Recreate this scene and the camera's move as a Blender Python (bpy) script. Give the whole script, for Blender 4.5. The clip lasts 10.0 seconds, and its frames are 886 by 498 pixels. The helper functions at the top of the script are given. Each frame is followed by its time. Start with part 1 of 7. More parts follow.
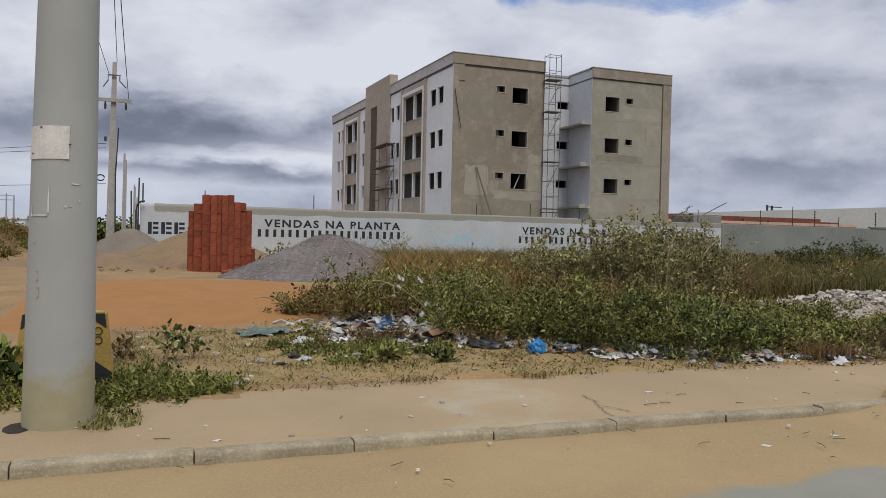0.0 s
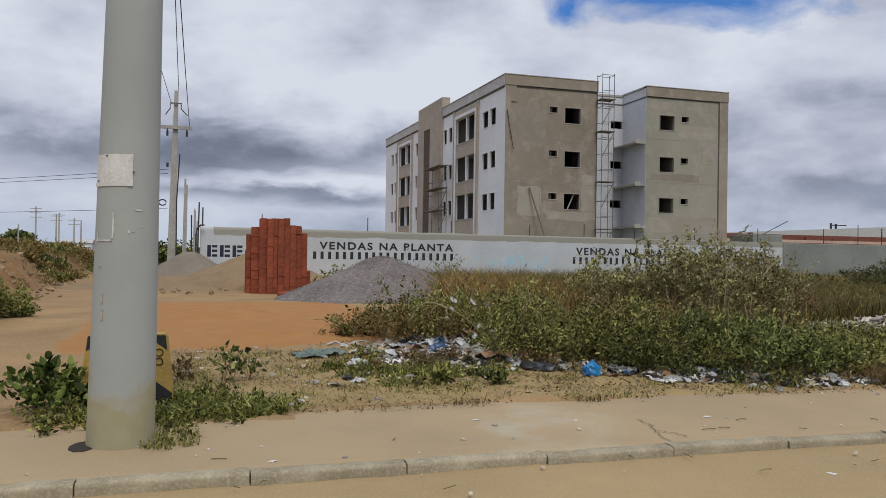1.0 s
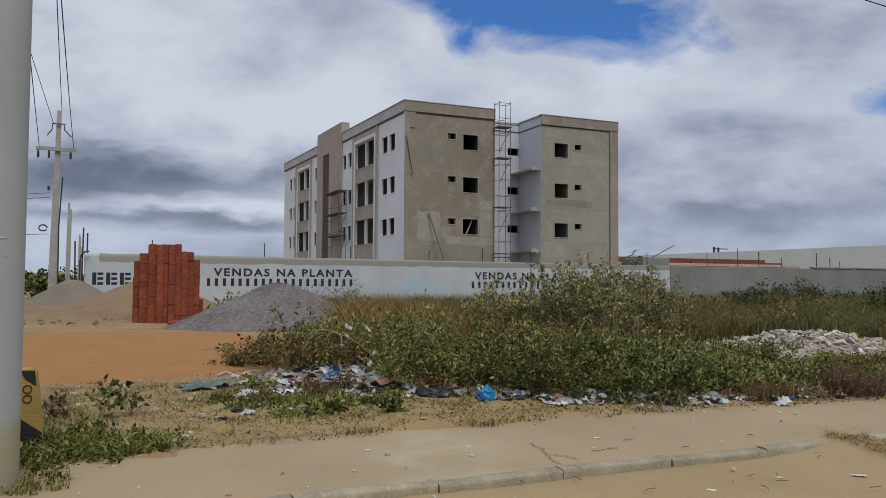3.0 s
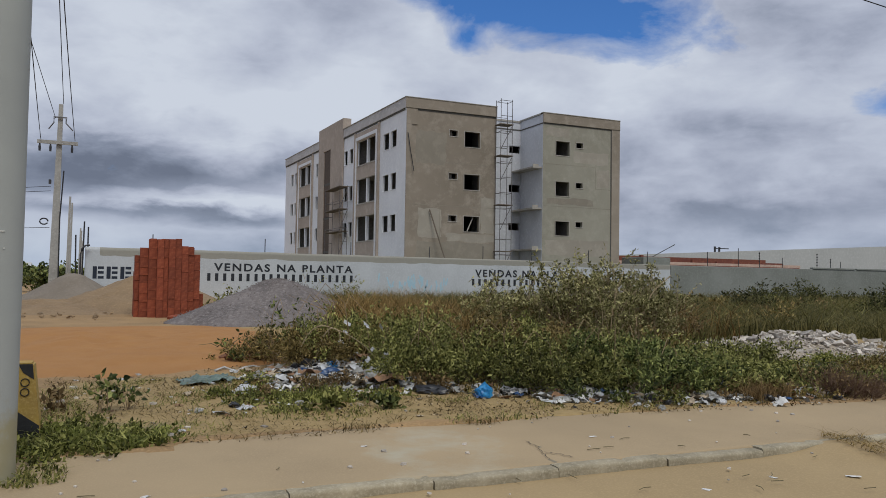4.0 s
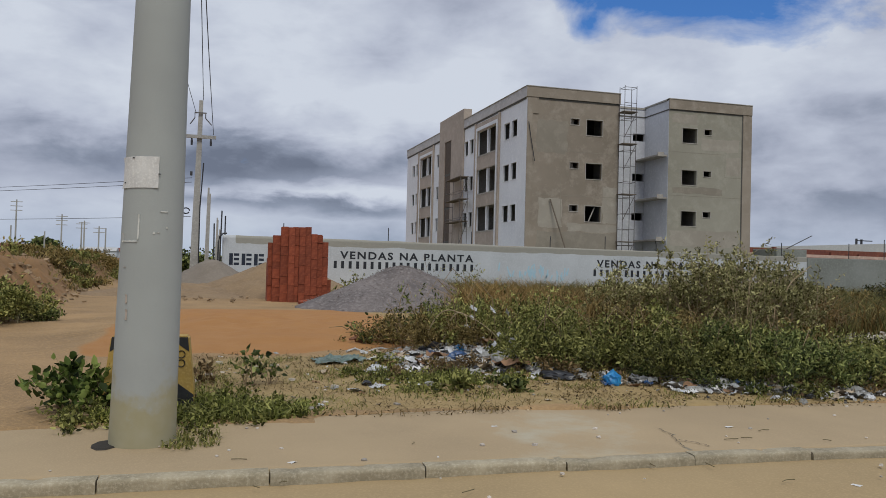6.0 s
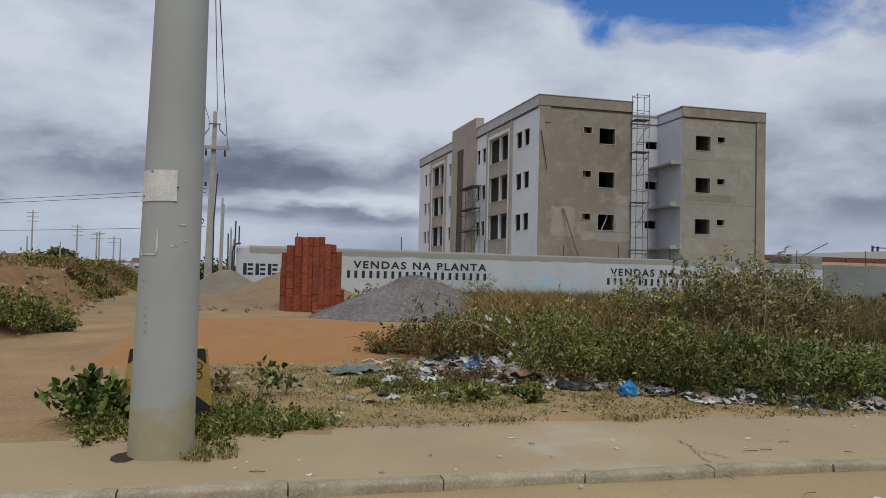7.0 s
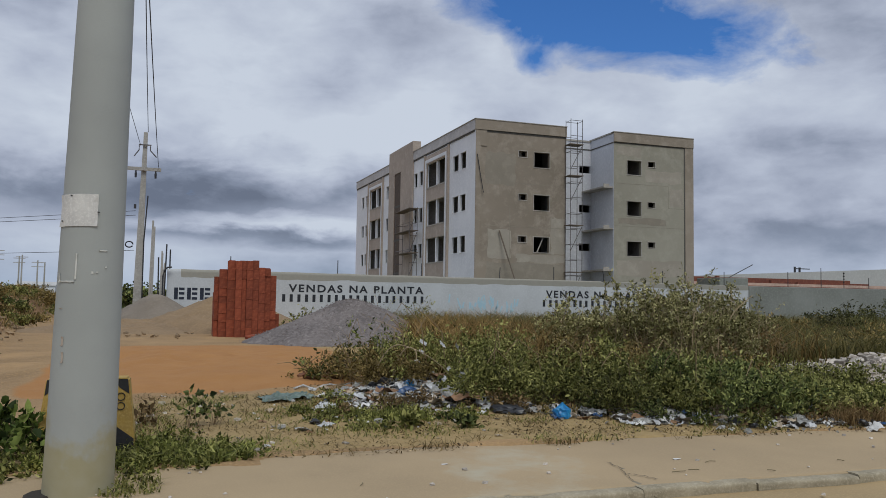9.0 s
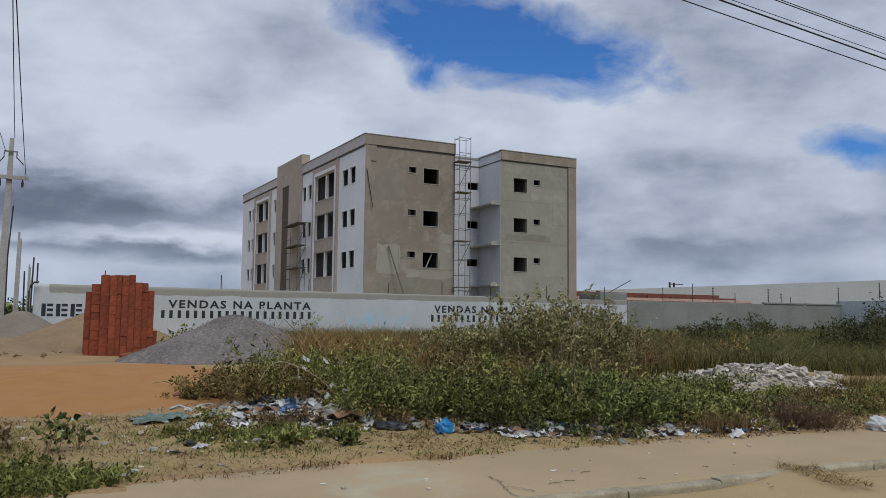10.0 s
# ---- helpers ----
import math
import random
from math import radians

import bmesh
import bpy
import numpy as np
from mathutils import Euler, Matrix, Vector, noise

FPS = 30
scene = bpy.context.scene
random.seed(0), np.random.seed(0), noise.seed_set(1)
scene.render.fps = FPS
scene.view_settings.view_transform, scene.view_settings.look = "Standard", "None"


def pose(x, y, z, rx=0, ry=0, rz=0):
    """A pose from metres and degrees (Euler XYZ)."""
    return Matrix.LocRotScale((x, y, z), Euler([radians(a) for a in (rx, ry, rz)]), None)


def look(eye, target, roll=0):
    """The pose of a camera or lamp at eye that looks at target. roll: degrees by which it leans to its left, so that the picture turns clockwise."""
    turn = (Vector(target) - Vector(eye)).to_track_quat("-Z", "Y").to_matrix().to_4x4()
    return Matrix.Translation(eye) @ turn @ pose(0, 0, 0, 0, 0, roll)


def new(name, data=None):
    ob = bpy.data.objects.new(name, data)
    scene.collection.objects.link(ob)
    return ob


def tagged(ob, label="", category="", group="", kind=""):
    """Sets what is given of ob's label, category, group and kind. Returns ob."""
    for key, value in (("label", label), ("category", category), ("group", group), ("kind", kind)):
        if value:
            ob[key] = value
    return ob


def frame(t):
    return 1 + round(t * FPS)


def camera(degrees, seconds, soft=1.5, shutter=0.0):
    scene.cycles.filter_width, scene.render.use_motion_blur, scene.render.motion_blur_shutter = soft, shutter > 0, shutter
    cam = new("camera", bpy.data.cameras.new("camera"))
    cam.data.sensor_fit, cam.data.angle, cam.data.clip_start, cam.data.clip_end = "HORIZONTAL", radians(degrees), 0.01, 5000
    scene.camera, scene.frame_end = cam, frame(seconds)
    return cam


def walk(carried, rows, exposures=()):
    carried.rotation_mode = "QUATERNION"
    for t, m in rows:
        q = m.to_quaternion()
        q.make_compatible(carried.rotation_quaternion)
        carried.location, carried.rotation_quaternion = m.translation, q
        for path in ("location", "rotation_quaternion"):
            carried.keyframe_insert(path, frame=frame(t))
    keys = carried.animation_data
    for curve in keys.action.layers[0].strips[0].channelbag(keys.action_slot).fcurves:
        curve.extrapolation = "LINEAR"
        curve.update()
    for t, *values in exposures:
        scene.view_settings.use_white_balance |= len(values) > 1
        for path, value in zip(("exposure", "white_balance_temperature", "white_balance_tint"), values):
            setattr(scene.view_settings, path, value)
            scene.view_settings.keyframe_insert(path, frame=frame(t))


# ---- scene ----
# camera: held in the hand at the roadside, turning; x runs along the street, y away from it
cam = camera(59.3, 10.0, soft=0.5)
EYE_HEIGHT = 1.4
# seconds, x, y, z from the standing place, yaw, pitch, roll
PATH = [
    (0, -0.037, 0.018, 0.002, -20.372, -0.981, 1.240),
    (0.5, -0.042, 0.031, 0.002, -17.432, -1.097, 2.210),
    (1, -0.032, -0.000, 0.010, -16.423, 0.504, 0.912),
    (1.5, -0.009, -0.033, 0.039, -18.934, 3.523, 1.332),
    (2, 0.068, -0.006, 0.016, -25.682, 3.262, 1.263),
    (2.5, 0.063, 0.024, 0.000, -26.291, 3.137, 0.851),
    (3, 0.056, 0.019, 0.023, -23.669, 2.420, 0.364),
    (3.2, 0.050, 0.015, 0.030, -23.200, 2.516, 0.75),
    (4.3, 0.080, 0.003, 0.022, -24.296, 1.945, 1.10),
    (4.5, 0.062, 0.006, 0.018, -25.972, 1.577, 0.951),
    (5, 0.021, 0.003, 0.002, -21.464, 1.846, 0.715),
    (5.5, -0.014, -0.008, -0.027, -18.203, 1.836, 1.439),
    (6, -0.040, -0.010, -0.041, -14.925, 1.337, 1.537),
    (6.2, -0.053, -0.013, -0.038, -14.423, 1.398, 1.60),
    (7.3, -0.070, -0.005, -0.020, -13.974, 2.052, 1.30),
    (7.5, -0.064, -0.013, -0.036, -14.300, 1.580, 1.050),
    (8, -0.041, 0.005, -0.017, -15.027, 2.586, 1.344),
    (8.5, -0.021, -0.001, -0.003, -16.712, 2.975, 1.060),
    (9, -0.021, 0.001, 0.000, -18.537, 3.698, 0.924),
    (9.5, -0.003, -0.040, 0.010, -23.009, 4.630, 0.886),
    (10, 0.054, 0.003, 0.002, -26.612, 4.921, 0.650),
]


def aimed(x, y, z, yaw, pitch, roll):
    eye = Vector((x, y, z + EYE_HEIGHT))
    a, p = radians(yaw), radians(pitch)
    return look(eye, eye + Vector((-math.sin(a) * math.cos(p), math.cos(a) * math.cos(p), math.sin(p))), roll)


walk(cam, [(t, aimed(*row)) for t, *row in PATH], exposures=[(0.0, 0.08, 6450, 9), (0.7, 0.08, 6400, 8), (1.0, 0.08, 6350, 8), (1.6, -0.07, 6200, 7.5), (3.2, -0.08, 6180, 7.0), (6.2, -0.04, 6220, 7.0), (7.5, -0.14, 6180, 6.5), (10.0, -0.11, 6020, 6.0)])

# ---- light: a cloudy sky with blue gaps, and a veiled sun ----
SUN_ELEVATION, SUN_AZIMUTH = 57.0, 182.0  # degrees; azimuth clockwise from +y
world = bpy.data.worlds.new("sky")
scene.world = world
world.use_nodes = True
wn, wl = world.node_tree.nodes, world.node_tree.links
wn.clear()


def wnode(kind, **values):
    n = wn.new(kind)
    for key, value in values.items():
        if key in n.inputs:
            n.inputs[key].default_value = value
    return n


def wmath(op, a, b=None, clamp=False):
    n = wn.new("ShaderNodeMath")
    n.operation, n.use_clamp = op, clamp
    for k, v in enumerate((a, b)):
        if v is None:
            continue
        if isinstance(v, (int, float)):
            n.inputs[k].default_value = v
        else:
            wl.new(v, n.inputs[k])
    return n.outputs[0]


def wramp(value, stops):
    n = wn.new("ShaderNodeValToRGB")
    e = n.color_ramp.elements
    e[0].position, e[0].color = stops[0][0], (*stops[0][1], 1)
    e[1].position, e[1].color = stops[-1][0], (*stops[-1][1], 1)
    for p, c in stops[1:-1]:
        e.new(p).color = (*c, 1)
    wl.new(value, n.inputs[0])
    return n.outputs[0]


def wmix(fac, a, b):
    n = wn.new("ShaderNodeMix")
    n.data_type = "RGBA"
    wl.new(fac, n.inputs[0])
    for k, v in ((6, a), (7, b)):
        if isinstance(v, tuple):
            n.inputs[k].default_value = (*v, 1)
        else:
            wl.new(v, n.inputs[k])
    return n.outputs[2]


heaven = wn.new("ShaderNodeTexSky")
heaven.sky_type, heaven.sun_disc = "NISHITA", False
heaven.sun_elevation, heaven.sun_rotation = radians(SUN_ELEVATION), radians(SUN_AZIMUTH)
wcoord = wn.new("ShaderNodeTexCoord")
split = wn.new("ShaderNodeSeparateXYZ")
wl.new(wcoord.outputs["Generated"], split.inputs[0])
dx, dy, dz = split.outputs
up = wmath("MAXIMUM", dz, 0.0)
# cloud banks: noise over the directions, flattened so that the banks lie level


def wnoise(scale, detail, rough, distort, offset, level=2.3):
    m = wn.new("ShaderNodeMapping")
    m.inputs["Location"].default_value = offset
    m.inputs["Scale"].default_value = (1.0, 1.0, level)
    wl.new(wcoord.outputs["Generated"], m.inputs[0])
    n = wnode("ShaderNodeTexNoise", Scale=scale, Detail=detail, Roughness=rough, Distortion=distort)
    wl.new(m.outputs[0], n.inputs["Vector"])
    return n.outputs[0]


azimuth = wmath("MULTIPLY", wmath("ARCTAN2", dx, dy), 57.29578)
elevation = wmath("MULTIPLY", wmath("ARCSINE", dz), 57.29578)


def streak(az, el, wide, high, slope=0.0, waver=None):
    """1 along a bank of cloud at az, el (degrees), falling to 0 round it; slope: how it climbs to the right."""
    u = wmath("DIVIDE", wmath("SUBTRACT", azimuth, az), wide)
    v = wmath("SUBTRACT", wmath("SUBTRACT", elevation, el), wmath("MULTIPLY", wmath("SUBTRACT", azimuth, az), slope))
    if waver is not None:
        v = wmath("ADD", v, waver)
    v = wmath("DIVIDE", v, high)
    return wmath("SUBTRACT", 1.0, wmath("SQRT", wmath("ADD", wmath("MULTIPLY", u, u), wmath("MULTIPLY", v, v))), True)


big = wnoise(2.4, 6.0, 0.45, 0.1, (3.1, 1.7, 0.4), 2.6)
fine = wnoise(6.5, 8.0, 0.50, 0.1, (7.3, 2.9, 4.0), 1.7)
wisp = wnoise(10.0, 9.0, 0.58, 0.3, (2.7, 5.1, 9.2), 2.8)
puff = wnoise(17.0, 9.0, 0.62, 0.5, (4.1, 0.7, 3.3), 1.9)
billow = wmath("ADD", wmath("MULTIPLY", big, 0.5), wmath("MULTIPLY", fine, 0.5))
billow = wmath("ADD", billow, wmath("MULTIPLY", wmath("SUBTRACT", wisp, 0.5), 0.22))
billow = wmath("ADD", billow, wmath("MULTIPLY", wmath("SUBTRACT", puff, 0.5), 0.10))
billow = wmath("ADD", wmath("MULTIPLY", wmath("SUBTRACT", billow, 0.5), 1.25), 0.545)
# heavy grey bellies low down over the side street, with paler streaks between them
waver = wmath("ADD", wmath("MULTIPLY", wmath("SUBTRACT", wisp, 0.5), 2.4), wmath("MULTIPLY", wmath("SUBTRACT", fine, 0.5), 3.2))
for az, el, wide, high, slope, depth in ((5.0, 6.8, 25.0, 2.7, 0.04, -0.34), (2.0, 11.5, 22.0, 2.6, 0.05, 0.09), (8.0, 5.3, 18.0, 0.8, 0.02, 0.26), (8.0, 4.2, 17.0, 0.9, -0.02, -0.30), (-14.0, 7.5, 14.0, 2.6, 0.0, -0.12), (0.0, 17.5, 34.0, 9.0, 0.0, 0.23), (30.0, 12.5, 20.0, 4.5, -0.1, 0.06), (14.0, 13.0, 8.0, 2.4, 0.2, 0.08), (47.0, 9.5, 14.0, 2.6, -0.1, -0.05), (54.0, 6.5, 12.0, 1.6, 0.0, -0.10), (46.0, 5.0, 16.0, 1.2, 0.0, -0.08), (14.0, 19.5, 7.0, 2.2, 0.1, -0.07)):
    billow = wmath("ADD", billow, wmath("MULTIPLY", streak(az, el, wide, high, slope, waver), depth))
cloud = wramp(billow, [(0.24, (0.165, 0.185, 0.245)), (0.37, (0.27, 0.295, 0.375)), (0.47, (0.40, 0.42, 0.51)), (0.57, (0.51, 0.53, 0.62)), (0.74, (0.65, 0.67, 0.74))])
# gaps of open blue: a long one that sinks to the right, a tail under it and a faint one lower down
ragged = wmath("ADD", wmath("MULTIPLY", wmath("SUBTRACT", wnoise(8.0, 8.0, 0.6, 0.4, (1.2, 8.4, 2.0), 1.8), 0.5), 1.5), wmath("MULTIPLY", wmath("SUBTRACT", puff, 0.5), 0.35))
gap = wmath("MULTIPLY", streak(30.5, 19.9, 17.0, 4.6, -0.24), 1.30)
gap = wmath("MAXIMUM", gap, wmath("MULTIPLY", streak(25.4, 17.4, 3.4, 3.0, 0.4), 0.62))
gap = wmath("MAXIMUM", gap, wmath("MULTIPLY", streak(55.0, 11.3, 8.5, 2.2, -0.25), 0.66))
gap = wmath("MAXIMUM", gap, wmath("MULTIPLY", streak(24.0, 26.0, 16.0, 3.0, 0.1), 0.9))
gap = wmath("ADD", wmath("SUBTRACT", gap, 0.10), wmath("MULTIPLY", ragged, 0.9))
gapmask = wramp(gap, [(0.16, (0, 0, 0)), (0.34, (0.45, 0.45, 0.45)), (0.62, (1, 1, 1))])
blue = wn.new("ShaderNodeVectorMath")
blue.operation = "MULTIPLY"
wl.new(heaven.outputs[0], blue.inputs[0])
blue.inputs[1].default_value = (0.040, 0.070, 0.115)
sky = wmix(gapmask, cloud, blue.outputs[0])
# pale haze at the horizon
haze = wmath("POWER", wmath("SUBTRACT", 1.0, wmath("MULTIPLY", up, 9.0), True), 2.0)
sky = wmix(wmath("MULTIPLY", haze, 0.65), sky, (0.42, 0.495, 0.61))
# an overcast sky grows brighter towards the zenith
lift = wmath("ADD", 1.0, wmath("MULTIPLY", wmath("SUBTRACT", wmath("MULTIPLY", up, 1.45), 0.55, True), 0.45))
background = wn.new("ShaderNodeBackground")
wl.new(sky, background.inputs[0])
wl.new(lift, background.inputs[1])
wl.new(background.outputs[0], wn.new("ShaderNodeOutputWorld").inputs[0])

sun = new("sun", bpy.data.lights.new("sun", "SUN"))
sun.data.energy, sun.data.angle, sun.data.color = 1.85, radians(24), (1.0, 0.93, 0.815)
sa, se = radians(SUN_AZIMUTH), radians(SUN_ELEVATION)
sun.matrix_world = look((math.sin(sa) * math.cos(se) * 60, math.cos(sa) * math.cos(se) * 60, math.sin(se) * 60), (0, 0, 0))


# ---- materials ----
def material(name, base, dark=None, light=None, rough=0.85, grain=40.0, stain=1.2, bump=0.25, metal=0.0, island=0.0, objvar=0.0, bump_scale=None, depth=0.01):
    """A surface with fine grain, larger stains and a bump; pieces may differ at random."""
    m = bpy.data.materials.new(name)
    m.use_nodes = True
    nt = m.node_tree
    nodes, links = nt.nodes, nt.links
    bsdf = nodes["Principled BSDF"]
    coord = nodes.new("ShaderNodeTexCoord")
    dark = dark or tuple(c * 0.72 for c in base)
    light = light or tuple(min(1, c * 1.18) for c in base)

    def noisy(scale, detail, rough_=0.6):
        n = nodes.new("ShaderNodeTexNoise")
        n.inputs["Scale"].default_value, n.inputs["Detail"].default_value, n.inputs["Roughness"].default_value = scale, detail, rough_
        links.new(coord.outputs["Object"], n.inputs["Vector"])
        return n.outputs[0]

    def mix(fac, a, b, kind="MIX"):
        n = nodes.new("ShaderNodeMix")
        n.data_type, n.blend_type = "RGBA", kind
        for k, v in ((0, fac), (6, a), (7, b)):
            if isinstance(v, tuple):
                n.inputs[k].default_value = (*v, 1)
            elif isinstance(v, float):
                n.inputs[k].default_value = v
            else:
                links.new(v, n.inputs[k])
        return n.outputs[2]

    def ramp(v, a, b):
        n = nodes.new("ShaderNodeMapRange")
        n.inputs[1].default_value, n.inputs[2].default_value = a, b
        links.new(v, n.inputs[0])
        return n.outputs[0]

    big, small = noisy(stain, 6), noisy(grain, 5, 0.7)
    colour = mix(ramp(big, 0.35, 0.68), dark, base)
    colour = mix(ramp(small, 0.48, 0.75), colour, light)
    if island or objvar:
        if island:
            g = nodes.new("ShaderNodeNewGeometry").outputs["Random Per Island"]
        else:
            g = nodes.new("ShaderNodeObjectInfo").outputs["Random"]
        hsv = nodes.new("ShaderNodeHueSaturation")
        mr = nodes.new("ShaderNodeMapRange")
        mr.inputs[3].default_value, mr.inputs[4].default_value = 1 - (island or objvar), 1 + (island or objvar)
        links.new(g, mr.inputs[0])
        links.new(mr.outputs[0], hsv.inputs["Value"])
        links.new(colour, hsv.inputs["Color"])
        colour = hsv.outputs[0]
    links.new(colour, bsdf.inputs["Base Color"])
    bsdf.inputs["Roughness"].default_value, bsdf.inputs["Metallic"].default_value = rough, metal
    if bump:
        b = nodes.new("ShaderNodeBump")
        b.inputs["Strength"].default_value, b.inputs["Distance"].default_value = bump, depth
        links.new(noisy(bump_scale or grain * 0.7, 6, 0.65), b.inputs["Height"])
        links.new(b.outputs[0], bsdf.inputs["Normal"])
    return m


def leafy(name, a, b, c, rough=0.66, passing=0.32):
    """Leaves or blades: three colours spread at random over the pieces, a little light coming through."""
    m = bpy.data.materials.new(name)
    m.use_nodes = True
    nodes, links = m.node_tree.nodes, m.node_tree.links
    bsdf = nodes["Principled BSDF"]
    geo = nodes.new("ShaderNodeNewGeometry")
    r = nodes.new("ShaderNodeValToRGB")
    e = r.color_ramp.elements
    e[0].position, e[0].color, e[1].position, e[1].color = 0.0, (*(v * 0.42 for v in a), 1), 1.0, (*(v * 1.35 for v in c), 1)
    e.new(0.5).color = (*b, 1)
    e.new(0.82).color = (*c, 1)
    links.new(geo.outputs["Random Per Island"], r.inputs[0])
    # each plant a little lighter or darker than its neighbour
    own, spread, hsv = nodes.new("ShaderNodeObjectInfo"), nodes.new("ShaderNodeMapRange"), nodes.new("ShaderNodeHueSaturation")
    spread.inputs[3].default_value, spread.inputs[4].default_value = 0.68, 1.32
    links.new(own.outputs["Random"], spread.inputs[0])
    links.new(spread.outputs[0], hsv.inputs["Value"])
    links.new(r.outputs[0], hsv.inputs["Color"])
    links.new(hsv.outputs[0], bsdf.inputs["Base Color"])
    bsdf.inputs["Roughness"].default_value, bsdf.inputs["Specular IOR Level"].default_value = rough, 0.22
    t = nodes.new("ShaderNodeBsdfTranslucent")
    links.new(hsv.outputs[0], t.inputs[0])
    ms = nodes.new("ShaderNodeMixShader")
    ms.inputs[0].default_value = passing
    links.new(bsdf.outputs[0], ms.inputs[1])
    links.new(t.outputs[0], ms.inputs[2])
    links.new(ms.outputs[0], nodes["Material Output"].inputs[0])
    return m


def zoned(name, base, zones, grain=30.0, rough=0.95, bump=0.5, depth=0.03, low=0.62, high=1.24):
    """Soil whose kinds change from zone to zone: each zone is a float attribute on the points and a colour."""
    m = material(name, base, tuple(c * low for c in base), tuple(c * high for c in base), rough=rough, grain=grain, stain=0.55, bump=bump, depth=depth)
    nodes, links = m.node_tree.nodes, m.node_tree.links
    bsdf = nodes["Principled BSDF"]
    colour = bsdf.inputs["Base Color"].links[0].from_socket
    coord = nodes.new("ShaderNodeTexCoord")
    for n, (attribute, a, b, edge, scale) in enumerate(zones):
        at = nodes.new("ShaderNodeAttribute")
        at.attribute_name = attribute
        no = nodes.new("ShaderNodeTexNoise")
        no.inputs["Scale"].default_value, no.inputs["Detail"].default_value, no.inputs["Roughness"].default_value = scale, 7, 0.65
        links.new(coord.outputs["Object"], no.inputs["Vector"])
        add = nodes.new("ShaderNodeMath")
        add.operation = "MULTIPLY_ADD"
        links.new(no.outputs[0], add.inputs[0])
        add.inputs[1].default_value = edge
        links.new(at.outputs["Fac"], add.inputs[2])
        mr = nodes.new("ShaderNodeMapRange")
        mr.inputs[1].default_value, mr.inputs[2].default_value = 0.5 + edge * 0.42, 0.5 + edge * 0.58 + 0.02
        links.new(add.outputs[0], mr.inputs[0])
        no2 = nodes.new("ShaderNodeTexNoise")
        no2.inputs["Scale"].default_value, no2.inputs["Detail"].default_value = scale * 3.3, 6
        links.new(coord.outputs["Object"], no2.inputs["Vector"])
        inner = nodes.new("ShaderNodeMix")
        inner.data_type = "RGBA"
        links.new(no2.outputs[0], inner.inputs[0])
        inner.inputs[6].default_value, inner.inputs[7].default_value = (*a, 1), (*b, 1)
        mx = nodes.new("ShaderNodeMix")
        mx.data_type = "RGBA"
        links.new(mr.outputs[0], mx.inputs[0])
        links.new(colour, mx.inputs[6])
        links.new(inner.outputs[2], mx.inputs[7])
        colour = mx.outputs[2]
    links.new(colour, bsdf.inputs["Base Color"])
    return m


M = {}
M["soil"] = zoned("soil", (0.335, 0.215, 0.098), [
    ("orange", (0.282, 0.126, 0.033), (0.370, 0.188, 0.060), 0.35, 0.7),
    ("litter", (0.215, 0.150, 0.060), (0.385, 0.275, 0.120), 0.8, 3.2),
    ("dump", (0.060, 0.046, 0.028), (0.17, 0.125, 0.066), 0.9, 4.0),
    ("green", (0.10, 0.11, 0.04), (0.22, 0.18, 0.09), 0.9, 1.6),
    ("bankside", (0.29, 0.155, 0.062), (0.14, 0.088, 0.038), 0.7, 1.6),
    ("far", (0.10, 0.12, 0.06), (0.20, 0.17, 0.10), 0.6, 0.05),
])
M["road"] = zoned("road_sand", (0.355, 0.258, 0.130), [("asphalt", (0.20, 0.20, 0.17), (0.27, 0.26, 0.21), 0.7, 0.9)], grain=60.0, bump=0.2, depth=0.008, low=0.78, high=1.12)
M["pavement"] = zoned("pavement_concrete", (0.368, 0.276, 0.160), [("pale", (0.36, 0.325, 0.235), (0.40, 0.34, 0.24), 0.9, 1.3), ("crack", (0.16, 0.14, 0.09), (0.24, 0.20, 0.14), 0.5, 9.0)], grain=70.0, bump=0.12, depth=0.006, low=0.80, high=1.10)
M["kerb"] = material("kerb_concrete", (0.33, 0.283, 0.192), (0.20, 0.170, 0.108), (0.43, 0.38, 0.28), grain=45, stain=4.5, bump=0.5, objvar=0.10)
M["pole"] = zoned("pole_concrete", (0.375, 0.392, 0.375), [("splash", (0.28, 0.25, 0.13), (0.35, 0.325, 0.23), 2.0, 2.5)], grain=220, rough=0.8, bump=0.02, depth=0.003, low=0.75, high=1.06)
M["pole_worn"] = material("far_pole_concrete", (0.40, 0.39, 0.36), (0.28, 0.27, 0.25), grain=12, stain=1.0)
M["paper"] = material("paper", (0.62, 0.61, 0.58), (0.52, 0.51, 0.49), grain=60, stain=9, bump=0.2)
M["chalk"] = material("scraped_paint", (0.62, 0.62, 0.58), grain=80, stain=10)
M["plaster"] = material("raw_cement_render", (0.305, 0.260, 0.208), (0.200, 0.168, 0.128), (0.345, 0.302, 0.248), grain=1.3, stain=0.16, bump=0.2, bump_scale=6, depth=0.015)
M["plaster_wing"] = material("greenish_cement_render", (0.305, 0.290, 0.235), (0.238, 0.225, 0.178), (0.345, 0.328, 0.27), grain=1.3, stain=0.16, bump=0.2, bump_scale=6, depth=0.015)
M["plaster_tan"] = material("beige_paint", (0.41, 0.345, 0.29), (0.345, 0.29, 0.24), grain=2, stain=0.4, bump=0.1)
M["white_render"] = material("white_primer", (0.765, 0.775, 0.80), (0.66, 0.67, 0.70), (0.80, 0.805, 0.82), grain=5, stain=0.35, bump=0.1)
